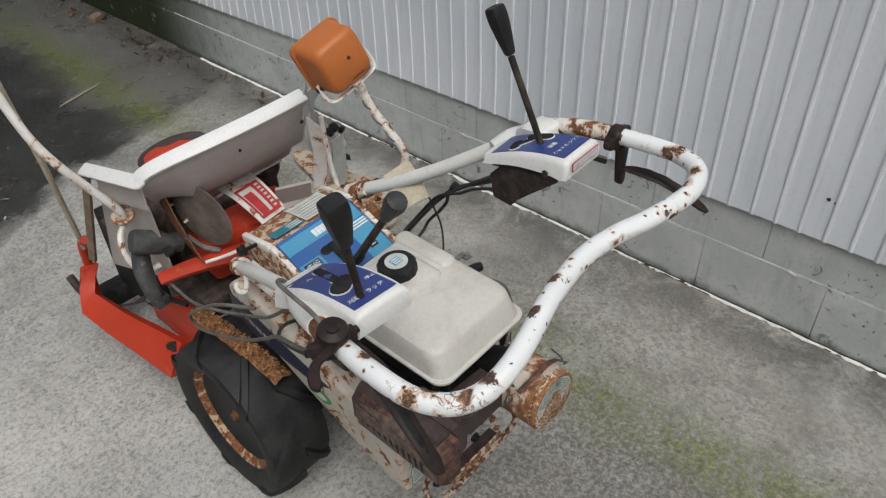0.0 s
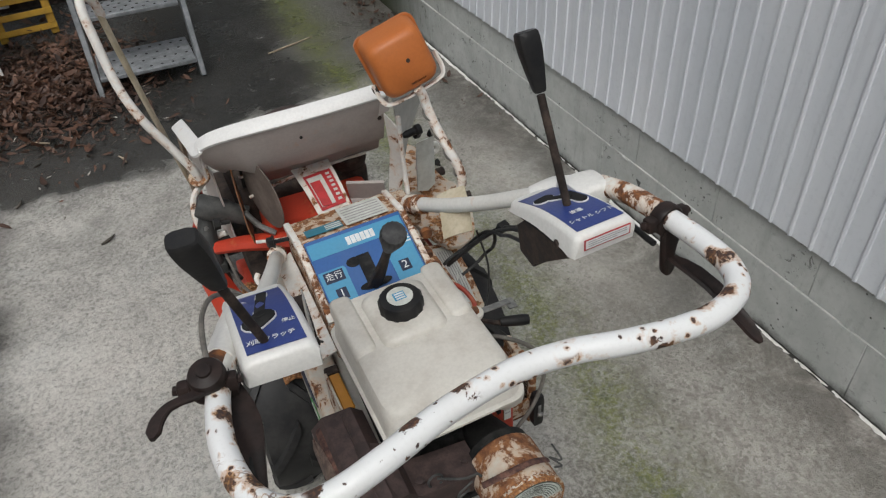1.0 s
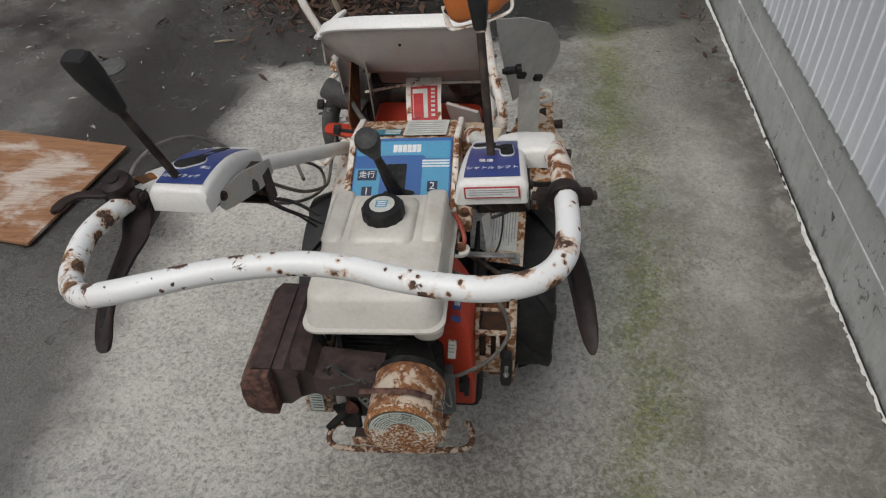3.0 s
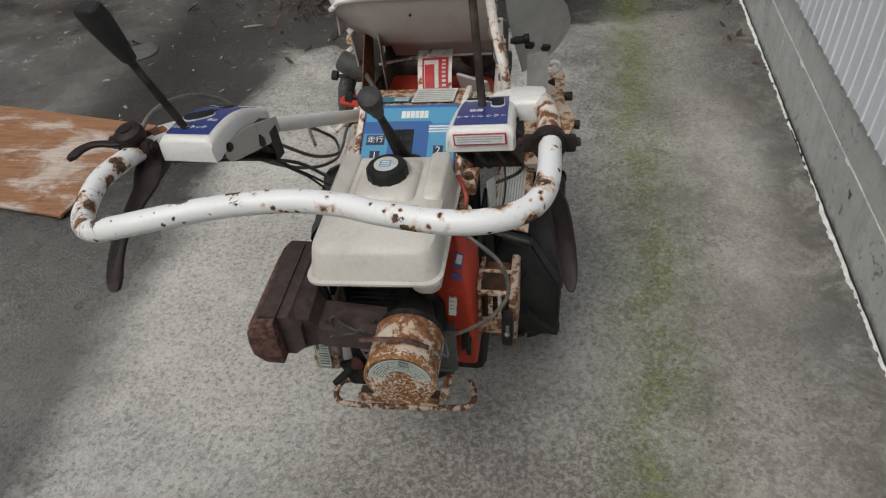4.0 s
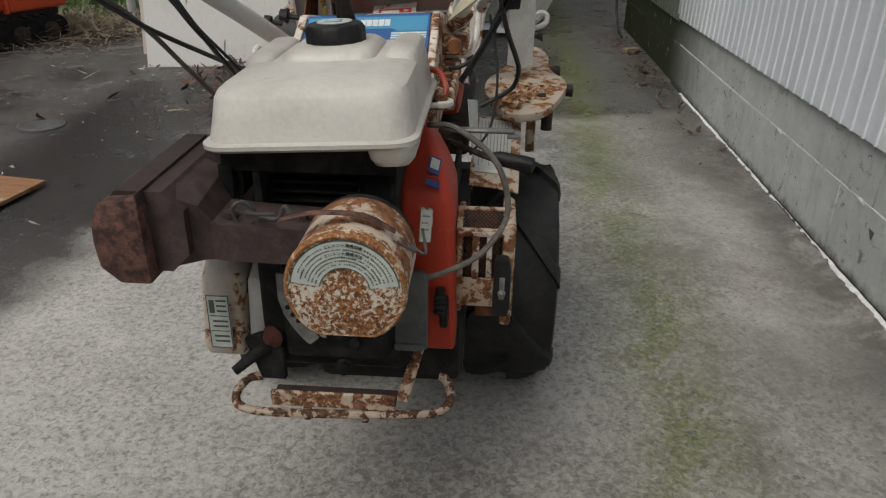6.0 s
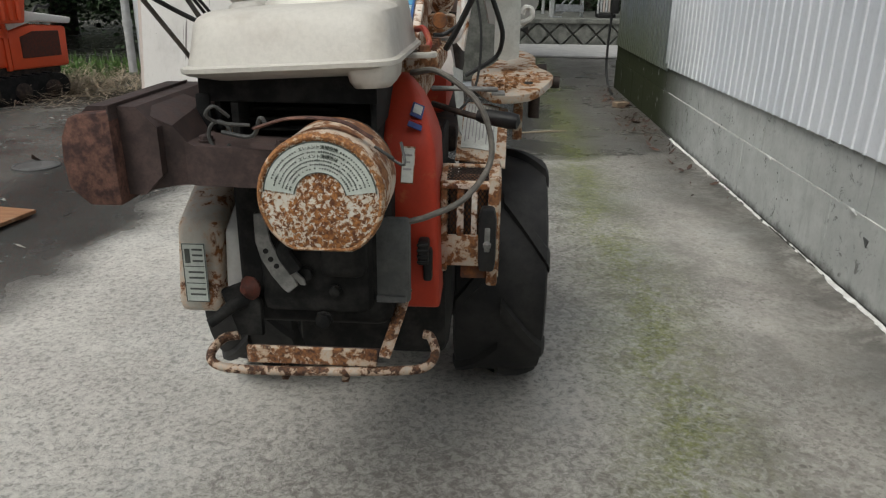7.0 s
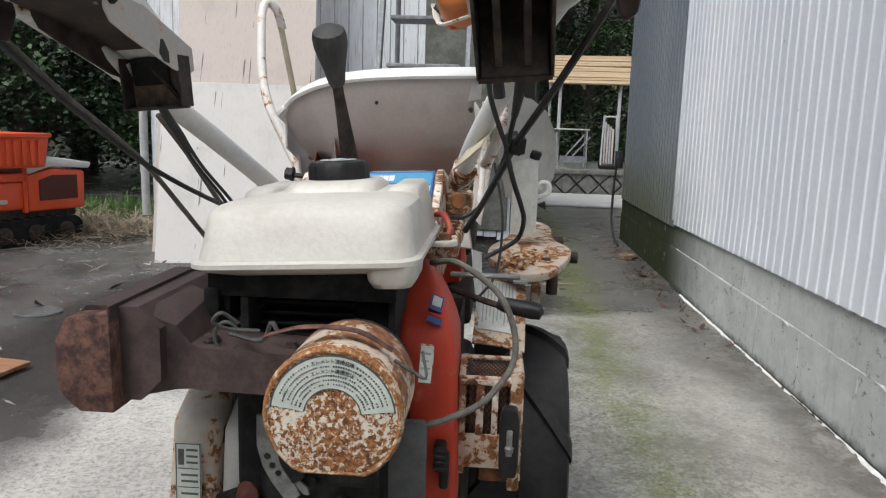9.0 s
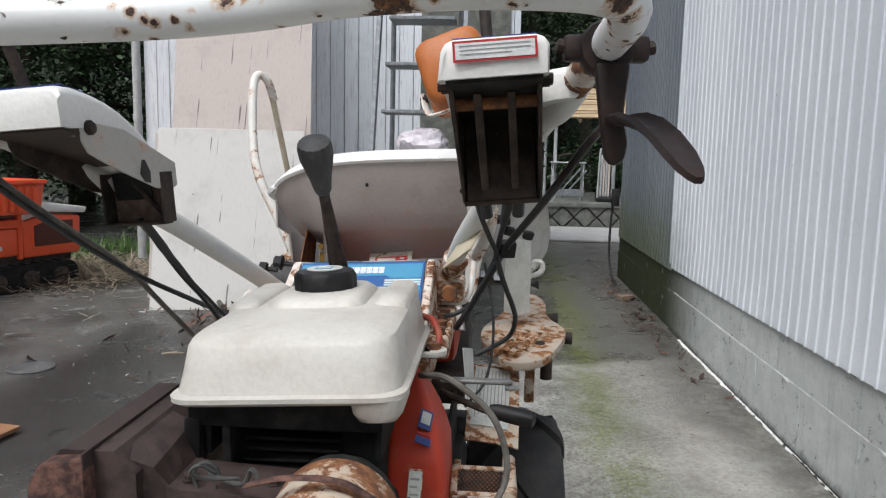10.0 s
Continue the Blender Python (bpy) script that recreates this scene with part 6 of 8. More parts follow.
# cutting head at the front
def build_head():
    # hood: a tall cream plate, curved in plan, with a rolled white top edge and a wing to the side
    rim = smooth_line([(0.716, 1.525, 0.954), (0.60, 1.522, 0.950), (0.50, 1.528, 0.944), (0.42, 1.548, 0.932), (0.36, 1.58, 0.912), (0.330, 1.605, 0.893), (0.314, 1.622, 0.872)], 4)
    rows = []
    for dz, dy in ((0.0, -0.004), (-0.012, 0.0), (-0.05, 0.012), (-0.10, 0.034), (-0.140, 0.053), (-0.146, 0.060), (-0.176, 0.115), (-0.222, 0.145)):
        rows.append([p + Vector((0.15 * dy + 0.055 * (dz / 0.17) ** 2 * max(0.0, (0.42 - p.x) / 0.106), dy, dz * (1 - 0.30 * max(0.0, (0.42 - p.x) / 0.106)))) for p in rim])
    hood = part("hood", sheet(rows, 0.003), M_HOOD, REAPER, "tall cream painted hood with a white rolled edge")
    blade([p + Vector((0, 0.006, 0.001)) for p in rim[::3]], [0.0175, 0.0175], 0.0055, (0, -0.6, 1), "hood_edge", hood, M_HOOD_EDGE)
    part("hood_lip", tube([p + Vector((0.02, 0.122, -0.180)) for p in rim[:17:3]], 0.0048, 8, 3), M_WHITE_RUST, hood)
    tip, bend = Vector((0.300, 1.90, 0.803)), Vector(rim[-1])
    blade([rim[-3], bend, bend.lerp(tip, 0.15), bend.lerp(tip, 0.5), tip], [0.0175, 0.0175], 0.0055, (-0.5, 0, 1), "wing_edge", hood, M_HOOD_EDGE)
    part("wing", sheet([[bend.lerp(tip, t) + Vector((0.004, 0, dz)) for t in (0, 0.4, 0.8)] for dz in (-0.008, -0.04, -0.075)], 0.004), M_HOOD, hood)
    part("hood_horn", sheet([[(0.70, 1.527, 0.90), (0.725, 1.53, 0.905)], [(0.712, 1.527, 0.955), (0.727, 1.53, 0.955)], [(0.722, 1.527, 0.982), (0.727, 1.53, 0.98)]], 0.003), M_HOOD, hood)
    part("hood_bolt", bolt((0.706, 1.545, 0.885), (0, -1, 0), 0.005), M_BRACKET, hood)
    part("hood_hole", bolt((0.522, 1.530, 0.893), (-0.1, -1, 0), 0.003, 0.002), M_ENGINE, hood)
    part("side_board", sheet([[(0.298, 1.905, 0.785), (0.303, 1.875, 0.79)], [(0.300, 2.14, 0.40), (0.306, 2.11, 0.40)]], 0.008), M_BOARD, REAPER, "brown worn wooden side board")
    part("side_panel", sheet([[(0.335, 1.66, 0.78), (0.335, 1.80, 0.76), (0.33, 1.92, 0.74)], [(0.35, 1.68, 0.55), (0.35, 1.84, 0.47), (0.335, 2.06, 0.40)]], 0.004), M_HOOD, REAPER, "grubby cream inner panel")
    # right-hand cheek plates and the pale divider
    part("cheek_plate", sheet([[(0.715, 1.53, 0.90), (0.742, 1.50, 0.86)], [(0.725, 1.54, 0.80), (0.752, 1.52, 0.78)], [(0.715, 1.55, 0.68), (0.735, 1.53, 0.66)]], 0.004), M_WHITE_RUST, REAPER, "rusty white cheek plate")
    part("divider", sheet([[(0.795, 1.556, 0.785), (0.82, 1.553, 0.792), (0.842, 1.565, 0.79)], [(0.795, 1.562, 0.72), (0.82, 1.557, 0.72), (0.844, 1.57, 0.72)], [(0.795, 1.566, 0.645), (0.82, 1.562, 0.64), (0.844, 1.575, 0.645)]], 0.004), M_LABEL, REAPER, "pale scuffed printed holder", 60)
    part("front_plate", sheet([[(0.738, 1.545, 0.950), (0.80, 1.60, 0.930), (0.860, 1.66, 0.890), (0.884, 1.70, 0.845)], [(0.750, 1.56, 0.86), (0.81, 1.63, 0.85), (0.87, 1.71, 0.82), (0.894, 1.755, 0.785)], [(0.765, 1.585, 0.78), (0.82, 1.665, 0.765), (0.87, 1.74, 0.75), (0.890, 1.775, 0.745)], [(0.780, 1.61, 0.71), (0.82, 1.69, 0.70), (0.855, 1.755, 0.695), (0.868, 1.77, 0.705)]], 0.003), M_FRONT, REAPER, "smooth pale divider sheet with a rounded edge", 60)
    part("divider_stay", tube([(0.80, 1.57, 0.705), (0.83, 1.60, 0.708), (0.858, 1.60, 0.716), (0.870, 1.60, 0.726), (0.868, 1.60, 0.740), (0.855, 1.60, 0.742), (0.850, 1.60, 0.730)], 0.0058, 8, 4), M_ARM, REAPER, "curled white stay rod")
    for x, y, z in ((0.800, 1.555, 0.808), (0.838, 1.56, 0.800)):
        part("wing_nut", box(-0.011, 0.011, -0.006, 0.006, -0.009, 0.009, 0.003, 1, Matrix.Translation((x, y, z)) @ pose(0, 0, 0, 20, 15, 30)), M_BLACK, REAPER)
    part("dark_clip", prism([(0.845, 0.70), (0.862, 0.708), (0.864, 0.69)], "y", 1.57, 1.585, 0.001, 1), M_BLACK, REAPER)
    part("cheek_knob", lathe([(0.006, 0), (0.009, 0.01), (0.009, 0.03), (0.013, 0.034), (0.013, 0.045)], aim((0.755, 1.53, 0.83), (1, 0.1, 0.1)), 12), M_BLACK, REAPER)
    # curved label plate, leaning back over the knotter
    pl = (Vector((0.508, 1.668, 0.742)), Vector((0.600, 1.660, 0.754)), Vector((0.610, 1.530, 0.688)), Vector((0.528, 1.515, 0.690)))

    def on(u, t, up):
        p = pl[0].lerp(pl[1], u).lerp(pl[3].lerp(pl[2], u), t)
        return p + Vector((-0.07, -0.43, 0.9)) * (up + 0.012 * math.sin(math.pi * t) * 1.0)

    lab = part("label_plate", sheet([[on(u, t, 0) for u in (0, 0.5, 1)] for t in np.linspace(0, 1, 8).tolist()], 0.003), M_WHITE_RUST, REAPER, "curved white plate with a red warning label")
    def strip(u0, u1, t0, t1, up, mat, name):
        return part(name, sheet([[on(u, t, up) for u in (u0, (u0 + u1) / 2, u1)] for t in np.linspace(t0, t1, 5).tolist()], 0.0008), mat, lab)
    strip(0.14, 0.90, 0.30, 0.95, 0.0028, M_INK_R, "red_label")
    strip(0.20, 0.62, 0.36, 0.90, 0.0040, M_LABEL, "label_field")
    strip(0.22, 0.50, 0.46, 0.90, 0.0052, M_INK_R, "label_picture")
    for k in range(7):
        strip(0.72, 0.83, 0.36 + 0.08 * k, 0.40 + 0.08 * k, 0.0040, M_LABEL, "label_mark")
    part("cross_rod", tube([(0.40, 1.655, 0.700), (0.52, 1.66, 0.722), (0.70, 1.655, 0.735)], 0.0038, 8, 3), M_WHITE_RUST, REAPER)
    # dark sheet added to stand for the shade inside the hood
    part("knotter_shade", box(0.40, 0.70, 1.735, 1.75, 0.60, 0.735, 0.004), M_DIRT_SHADE, REAPER, "added dark sheet for the shade behind the knotter")
    part("frame_loop", tube([(0.735, 1.50, 0.90), (0.735, 1.49, 0.78), (0.728, 1.46, 0.70), (0.70, 1.44, 0.685), (0.62, 1.47, 0.69)], 0.006, 8, 4), M_WHITE_RUST, REAPER)
    # knife disc and packer arms
    part("knife_disc", lathe([(0.087, -0.0015), (0.088, 0), (0.087, 0.0015), (0.014, 0.0025), (0.012, 0.008), (0.0, 0.009)], aim((0.425, 1.60, 0.735), (0.96, 0.26, 0.05)), 36), M_BROWN, REAPER, "thin brown steel disc")
    part("packer_arm", tube([(0.375, 1.60, 0.70), (0.40, 1.59, 0.66), (0.43, 1.57, 0.64)], 0.007, 8, 4), M_STEEL, REAPER)
    # red gear arms and deck
    part("red_arm", join(tube([(0.295, 1.635, 0.60), (0.36, 1.60, 0.615), (0.46, 1.56, 0.615), (0.56, 1.53, 0.61)], [0.018, 0.022, 0.026, 0.026], 8, 3, 0.8), box(0.42, 0.70, 1.60, 1.82, 0.52, 0.645, 0.02, 2), box(0.50, 0.62, 1.50, 1.62, 0.54, 0.63, 0.015, 2)), M_ORANGE, REAPER, "orange-red gear arm and case")
    part("deck", join(box(0.36, 0.72, 1.58, 2.15, 0.44, 0.50, 0.01), box(0.40, 0.50, 1.65, 2.2, 0.50, 0.56, 0.012)), M_BRACKET, REAPER, "dark grimy cutting deck")
    part("side_frame", sheet([[(0.292, 1.74, 0.185), (0.32, 1.74, 0.235), (0.350, 1.74, 0.275)], [(0.278, 1.90, 0.183), (0.302, 1.88, 0.232), (0.330, 1.86, 0.272)], [(0.261, 2.05, 0.183), (0.285, 2.02, 0.230), (0.307, 1.99, 0.264)], [(0.247, 2.19, 0.185), (0.270, 2.185, 0.210), (0.298, 2.18, 0.228)], [(0.262, 2.24, 0.245), (0.288, 2.24, 0.255), (0.318, 2.235, 0.262)], [(0.288, 2.25, 0.309), (0.312, 2.25, 0.310), (0.338, 2.25, 0.300)]], 0.030), M_ORANGE, REAPER, "orange-red side frame with rounded edges", 60)
    part("frame_cheek", prism([(1.56, 0.30), (1.60, 0.40), (1.76, 0.42), (1.92, 0.33), (1.92, 0.26), (1.60, 0.26)], "x", 0.345, 0.378, 0.008, 2), M_ORANGE, REAPER)
    part("frame_post", tube([(0.315, 2.25, 0.30), (0.312, 2.22, 0.40), (0.31, 2.16, 0.45)], 0.014, 8, 3), M_ORANGE, REAPER)
    for p in ((0.30, 1.95, 0.262), (0.315, 1.82, 0.262)):
        part("frame_hole", bolt(p, (-0.3, -0.3, 1), 0.005, 0.003), M_ENGINE, REAPER)
    part("strap", tube([(0.290, 2.02, 0.285), (0.290, 1.90, 0.365), (0.292, 1.78, 0.455), (0.300, 1.71, 0.500), (0.33, 1.62, 0.50)], [0.003, 0.004, 0.008, 0.009, 0.006], 8, 4), M_BLACK, REAPER, "black strap with a steel buckle")
    part("buckle", tube([(0.282, 1.745, 0.475), (0.292, 1.735, 0.502), (0.308, 1.715, 0.495), (0.298, 1.725, 0.468), (0.282, 1.745, 0.475)], 0.003, 6, 3), M_STEEL, REAPER)
    for line in ([(0.31, 1.75, 0.28), (0.32, 2.1, 0.08), (0.33, 2.5, 0.02), (0.33, 2.6, 0.05)], [(0.80, 1.75, 0.35), (0.80, 2.1, 0.10), (0.80, 2.5, 0.02), (0.80, 2.6, 0.05)]):
        part("front_skid", tube(line, 0.015, 8, 4), M_BRACKET, REAPER, "steel skid on the ground")
    part("cutter_beam", join(box(0.30, 0.86, 2.25, 2.32, 0.10, 0.17, 0.008), box(0.30, 0.86, 2.32, 2.36, 0.09, 0.11, 0.003), box(0.40, 0.44, 2.0, 2.3, 0.15, 0.45, 0.01)), M_ENGINE, REAPER)
    part("belt_case", join(box(0.38, 0.72, 1.70, 2.0, 0.56, 0.68, 0.03, 3), lathe([(0.05, 0), (0.052, 0.01), (0.05, 0.03), (0.02, 0.04)], aim((0.66, 1.70, 0.71), (0, -0.3, 1)), 18)), M_BRACKET, REAPER, "dark knotter case")
    part("grey_cover", sheet([[(0.62, 1.58, 0.72), (0.70, 1.54, 0.72)], [(0.63, 1.60, 0.66), (0.71, 1.56, 0.66)], [(0.64, 1.56, 0.61), (0.72, 1.53, 0.61)]], 0.008), M_HOOD, REAPER)
    part("front_disc", join(lathe([(0.10, -0.004), (0.104, 0), (0.10, 0.006), (0.03, 0.03), (0.0, 0.031)], aim((0.585, 2.02, 0.68), (-0.1, 0.2, 1)), 30)), M_MUFFLER, REAPER, "brown star-wheel disc")
    part("disc_hub", lathe([(0.07, 0), (0.07, 0.012), (0.04, 0.022), (0, 0.023)], aim((0.56, 1.99, 0.690), (-0.1, 0.2, 1)), 24), M_ORANGE, REAPER)
    # gearbox on the left
    gb = part("gearbox", join(lathe([(0.026, -0.05), (0.030, -0.042), (0.030, 0.02), (0.024, 0.03), (0.024, 0.07)], aim((0.325, 1.69, 0.668), (0.85, -0.22, -0.40)), 18), tube([(0.30, 1.72, 0.64), (0.285, 1.70, 0.60), (0.282, 1.68, 0.55), (0.29, 1.67, 0.50)], [0.022, 0.024, 0.022, 0.018], 10, 4), box(0.27, 0.31, 1.655, 1.69, 0.50, 0.53, 0.006)), M_CAST, REAPER, "grey cast gearbox")
    for k in range(0, 6, 2):
        part("gearbox_bolt", bolt((0.30 + 0.02 * math.cos(k), 1.69, 0.64 + 0.02 * math.sin(k)), (-0.3, -1, 0.1), 0.005), M_STEEL, gb)
    part("white_link", tube([(0.315, 1.78, 0.70), (0.28, 1.76, 0.67), (0.272, 1.73, 0.62), (0.30, 1.71, 0.585), (0.33, 1.70, 0.59)], 0.008, 8, 5), M_WHITE_RUST, REAPER)
    part("clamp_ring", lathe([(0.021, 0), (0.027, 0), (0.027, 0.007), (0.021, 0.007)], aim((0.31, 1.775, 0.715), (-0.3, -0.4, 1)), 16), M_WHITE_EATEN, REAPER)
    # guide bar that sticks out to the side, and its dark twin
    part("guide_bar", tube([(0.312, 1.772, 0.70), (0.30, 1.768, 0.745), (0.265, 1.785, 0.81), (0.225, 1.80, 0.885), (0.198, 1.835, 0.96), (0.182, 1.88, 1.07), (0.178, 1.91, 1.125), (0.19, 1.925, 1.138), (0.205, 1.935, 1.12), (0.212, 1.955, 1.08)], 0.0105, 10, 5), M_WHITE_RUST, REAPER, "long bent white guide bar with rust")
    part("guide_rod", tube([(0.208, 1.945, 1.10), (0.225, 1.98, 0.97), (0.25, 2.02, 0.80), (0.28, 2.11, 0.60), (0.31, 2.20, 0.40)], 0.0078, 8, 4), M_TAG, REAPER, "dull beige guide rod")
    part("pillar_plate", sheet([[(0.376, 1.665, 0.812), (0.384, 1.715, 0.812)], [(0.372, 1.62, 0.745), (0.380, 1.70, 0.745)], [(0.372, 1.565, 0.675), (0.384, 1.66, 0.675)], [(0.378, 1.555, 0.640), (0.388, 1.62, 0.640)]], 0.003), M_RUST, REAPER, "rusted pillar plate")
    part("pillar_rod", tube([(0.380, 1.555, 0.642), (0.43, 1.53, 0.648), (0.48, 1.505, 0.662), (0.50, 1.49, 0.675)], 0.0042, 8, 3), M_ARM, REAPER)
    part("wing_screw", join(lathe([(0.005, 0), (0.005, 0.02), (0.013, 0.022), (0.013, 0.036)], aim((0.335, 1.56, 0.715), (-1, 0, 0.1)), 8)), M_BLACK, REAPER)
    # cables on the left
    part("control_cable", tube([(0.306, 1.650, 0.600), (0.314, 1.60, 0.570), (0.318, 1.53, 0.565), (0.335, 1.44, 0.585), (0.345, 1.36, 0.615), (0.335, 1.24, 0.69), (0.315, 1.12, 0.80), (0.300, 1.06, 0.855)], 0.0040, 8, 6), M_CABLE, REAPER, "grey sheathed cable")
    part("control_cable", tube([(0.330, 1.27, 0.70), (0.290, 1.36, 0.685), (0.281, 1.47, 0.602), (0.290, 1.52, 0.548), (0.300, 1.50, 0.515), (0.302, 1.40, 0.556), (0.296, 1.28, 0.628), (0.285, 1.17, 0.712), (0.262, 1.08, 0.794), (0.226, 0.955, 0.880), (0.208, 0.86, 0.945)], 0.0040, 8, 6), M_CABLE, REAPER, "grey sheathed cable in a loose loop")
    part("control_cable", tube([(0.212, 0.835, 1.000), (0.214, 0.875, 1.014), (0.222, 0.935, 1.008), (0.240, 0.995, 0.985), (0.265, 1.03, 0.955), (0.290, 1.05, 0.92)], 0.0038, 8, 6), M_CABLE, REAPER, "grey sheathed cable")
    part("control_cable", tube([(0.334, 1.0, 0.868), (0.346, 1.026, 0.832), (0.360, 1.055, 0.79), (0.381, 1.085, 0.75), (0.406, 1.115, 0.705)], 0.0024, 8, 5), M_CABLE_K, REAPER)
    part("control_cable", tube([(0.329, 1.0, 0.866), (0.341, 1.026, 0.828), (0.355, 1.055, 0.788), (0.374, 1.085, 0.748), (0.396, 1.11, 0.70)], 0.0024, 8, 5), M_CABLE_K, REAPER)
    part("control_cable", tube([(0.205, 0.84, 0.95), (0.225, 0.95, 0.875), (0.265, 1.08, 0.79), (0.33, 1.15, 0.735), (0.40, 1.13, 0.715)], 0.0038, 8, 5), M_CABLE_K, REAPER)
    part("cable_hook", tube([(0.385, 1.385, 0.705), (0.372, 1.36, 0.698), (0.358, 1.345, 0.690), (0.345, 1.345, 0.692), (0.341, 1.352, 0.702), (0.347, 1.36, 0.708)], 0.0055, 8, 4), M_WHITE_RUST, REAPER, "white wire hook with rust")
    part("clamp_knob", join(lathe([(0.0045, -0.03), (0.0045, 0.0)], aim((0.398, 1.383, 0.757), (-1, 0, 0.1)), 8), bolt((0.397, 1.383, 0.758), (-1, 0, 0.1), 0.011, 0.014)), M_BLACK, REAPER, "black hexagon clamping knob")
    # cables on the right
    part("control_cable", tube([(0.745, 0.965, 0.915), (0.750, 1.03, 0.885), (0.764, 1.08, 0.846), (0.773, 1.12, 0.822), (0.767, 1.16, 0.797), (0.743, 1.20, 0.738), (0.715, 1.21, 0.715), (0.697, 1.20, 0.713)], 0.0036, 8, 6), M_CABLE_K, REAPER)
    part("control_cable", tube([(0.788, 0.97, 0.925), (0.782, 1.05, 0.875), (0.775, 1.12, 0.825), (0.782, 1.14, 0.786), (0.800, 1.18, 0.735), (0.805, 1.20, 0.712), (0.800, 1.22, 0.685), (0.784, 1.22, 0.67), (0.747, 1.22, 0.649)], 0.0038, 8, 6), M_CABLE_K, REAPER)
    part("cable_boot", tube([(0.790, 0.955, 0.935), (0.787, 0.99, 0.912), (0.781, 1.06, 0.868)], [0.0095, 0.0090, 0.0050], 10, 4), M_CABLE_K, REAPER, "black rubber boot")
    part("cable_clip", box(-0.011, 0.011, -0.008, 0.008, -0.012, 0.012, 0.003, 2, pose(0.788, 1.122, 0.828, 20, 0, 15)), M_BLACK, REAPER, "black cable clip")
    part("control_cable", tube([(0.868, 0.80, 0.985), (0.866, 0.90, 0.972), (0.829, 1.0, 0.904), (0.798, 1.08, 0.852), (0.785, 1.12, 0.828), (0.765, 1.16, 0.785), (0.735, 1.20, 0.725), (0.715, 1.22, 0.69)], 0.0050, 8, 6), M_CABLE_K, REAPER)
    part("grey_hose", tube([(0.68, 1.02, 0.675), (0.72, 0.99, 0.68), (0.775, 0.97, 0.64), (0.792, 0.955, 0.575), (0.76, 0.935, 0.525), (0.715, 0.915, 0.505), (0.685, 0.905, 0.498)], 0.0042, 8, 8), M_CABLE, REAPER, "grey cable looping over the starter")
    part("shift_rod", tube([(0.70, 1.14, 0.615), (0.76, 1.10, 0.605), (0.80, 1.085, 0.60)], 0.005, 8, 2), M_BRACKET, REAPER, "dark rod with a black grip")
    part("rod_grip", lathe([(0.008, 0), (0.011, 0.01), (0.0125, 0.05), (0.011, 0.062), (0.0, 0.066)], aim((0.770, 1.095, 0.606), (1, -0.25, -0.10)), 14), M_BLACK, REAPER)
    part("flat_lever", join(box(0.70, 0.80, 1.10, 1.115, 0.640, 0.646, 0.002, 1, Matrix.Identity(4)), box(0.79, 0.81, 1.09, 1.12, 0.636, 0.640, 0.001)), M_STEEL, REAPER)
    # rusty lobed plate and the labelled fender on the right
    lobes = [(0.769, 1.43), (0.79, 1.385), (0.816, 1.373), (0.85, 1.385), (0.878, 1.418), (0.905, 1.49), (0.917, 1.545), (0.908, 1.59), (0.893, 1.62), (0.886, 1.67), (0.889, 1.73), (0.876, 1.78), (0.85, 1.805), (0.82, 1.78), (0.805, 1.70), (0.785, 1.63), (0.755, 1.56), (0.752, 1.49)]
    lobes = [(p.x, p.y) for p in smooth_line([(*q, 0) for q in (*lobes, lobes[0])], 3)[:-1]]
    tilt = Matrix.Translation((0, 1.38, 0.586)) @ pose(0, 0, 0, 6.0, 0, 0) @ Matrix.Translation((0, -1.38, 0))
    pl = part("lobed_plate", prism(lobes, "z", -0.006, 0.010, 0.003, 2, tilt), M_PLATE, REAPER, "round-edged plate thick with orange rust")
    part("plate_hole", lathe([(0.010, 0), (0.010, 0.0012), (0, 0.0013)], tilt @ Matrix.Translation((0.862, 1.475, 0.010)), 12), M_ENGINE, pl)
    for p, w in (((0.905, 1.545, 0.600), (1, -0.1, 0)), ((0.885, 1.66, 0.612), (1, 0.1, 0))):
        part("plate_pin", lathe([(0.010, 0), (0.012, 0.01), (0.012, 0.025), (0.0, 0.026)], aim(p, w), 10), M_BRACKET, pl)
    part("plate_post", lathe([(0.011, -0.05), (0.011, 0.0), (0.0, 0.001)], aim((0.875, 1.46, 0.592), UP), 10), M_BRACKET, pl)
    part("plate_leg", box(0.835, 0.853, 1.44, 1.452, 0.50, 0.59, 0.003), M_WHITE_EATEN, pl)
    flakes = bmesh.new()
    rnd = random.Random(12)
    for _ in range(200):
        y = rnd.triangular(1.385, 1.56, 1.40)
        x = rnd.uniform(0.775, 0.80 + 0.10 * (y - 1.37) / 0.16)
        p = tilt @ Vector((x, y, 0.011 + abs(rnd.gauss(0, 0.004))))
        e = Euler((rnd.gauss(0, 0.5), rnd.gauss(0, 0.5), rnd.uniform(0, 6.28))).to_matrix()
        k = rnd.uniform(0.005, 0.013)
        flakes.faces.new([flakes.verts.new(p + e @ Vector(q) * k) for q in ((-0.5, -0.2, 0), (0.1, -0.35, 0.12), (0.55, 0.05, 0), (0.0, 0.32, 0.1))])
    tagged(part("flaking_rust", flakes, M_FLAKES, pl, "curled flakes of orange rust"), kind="stuff")
    def fen_at(u, t, up=0.0):
        bow = 0.018 * math.sin(math.pi * t)
        return Vector((0.738 + 0.086 * u - 0.006 * t, 1.430 - 0.19 * t - bow * 0.4 - up * 0.4, 0.574 - 0.070 * t + bow * 0.6 + up * 0.92 - 0.012 * u * u))
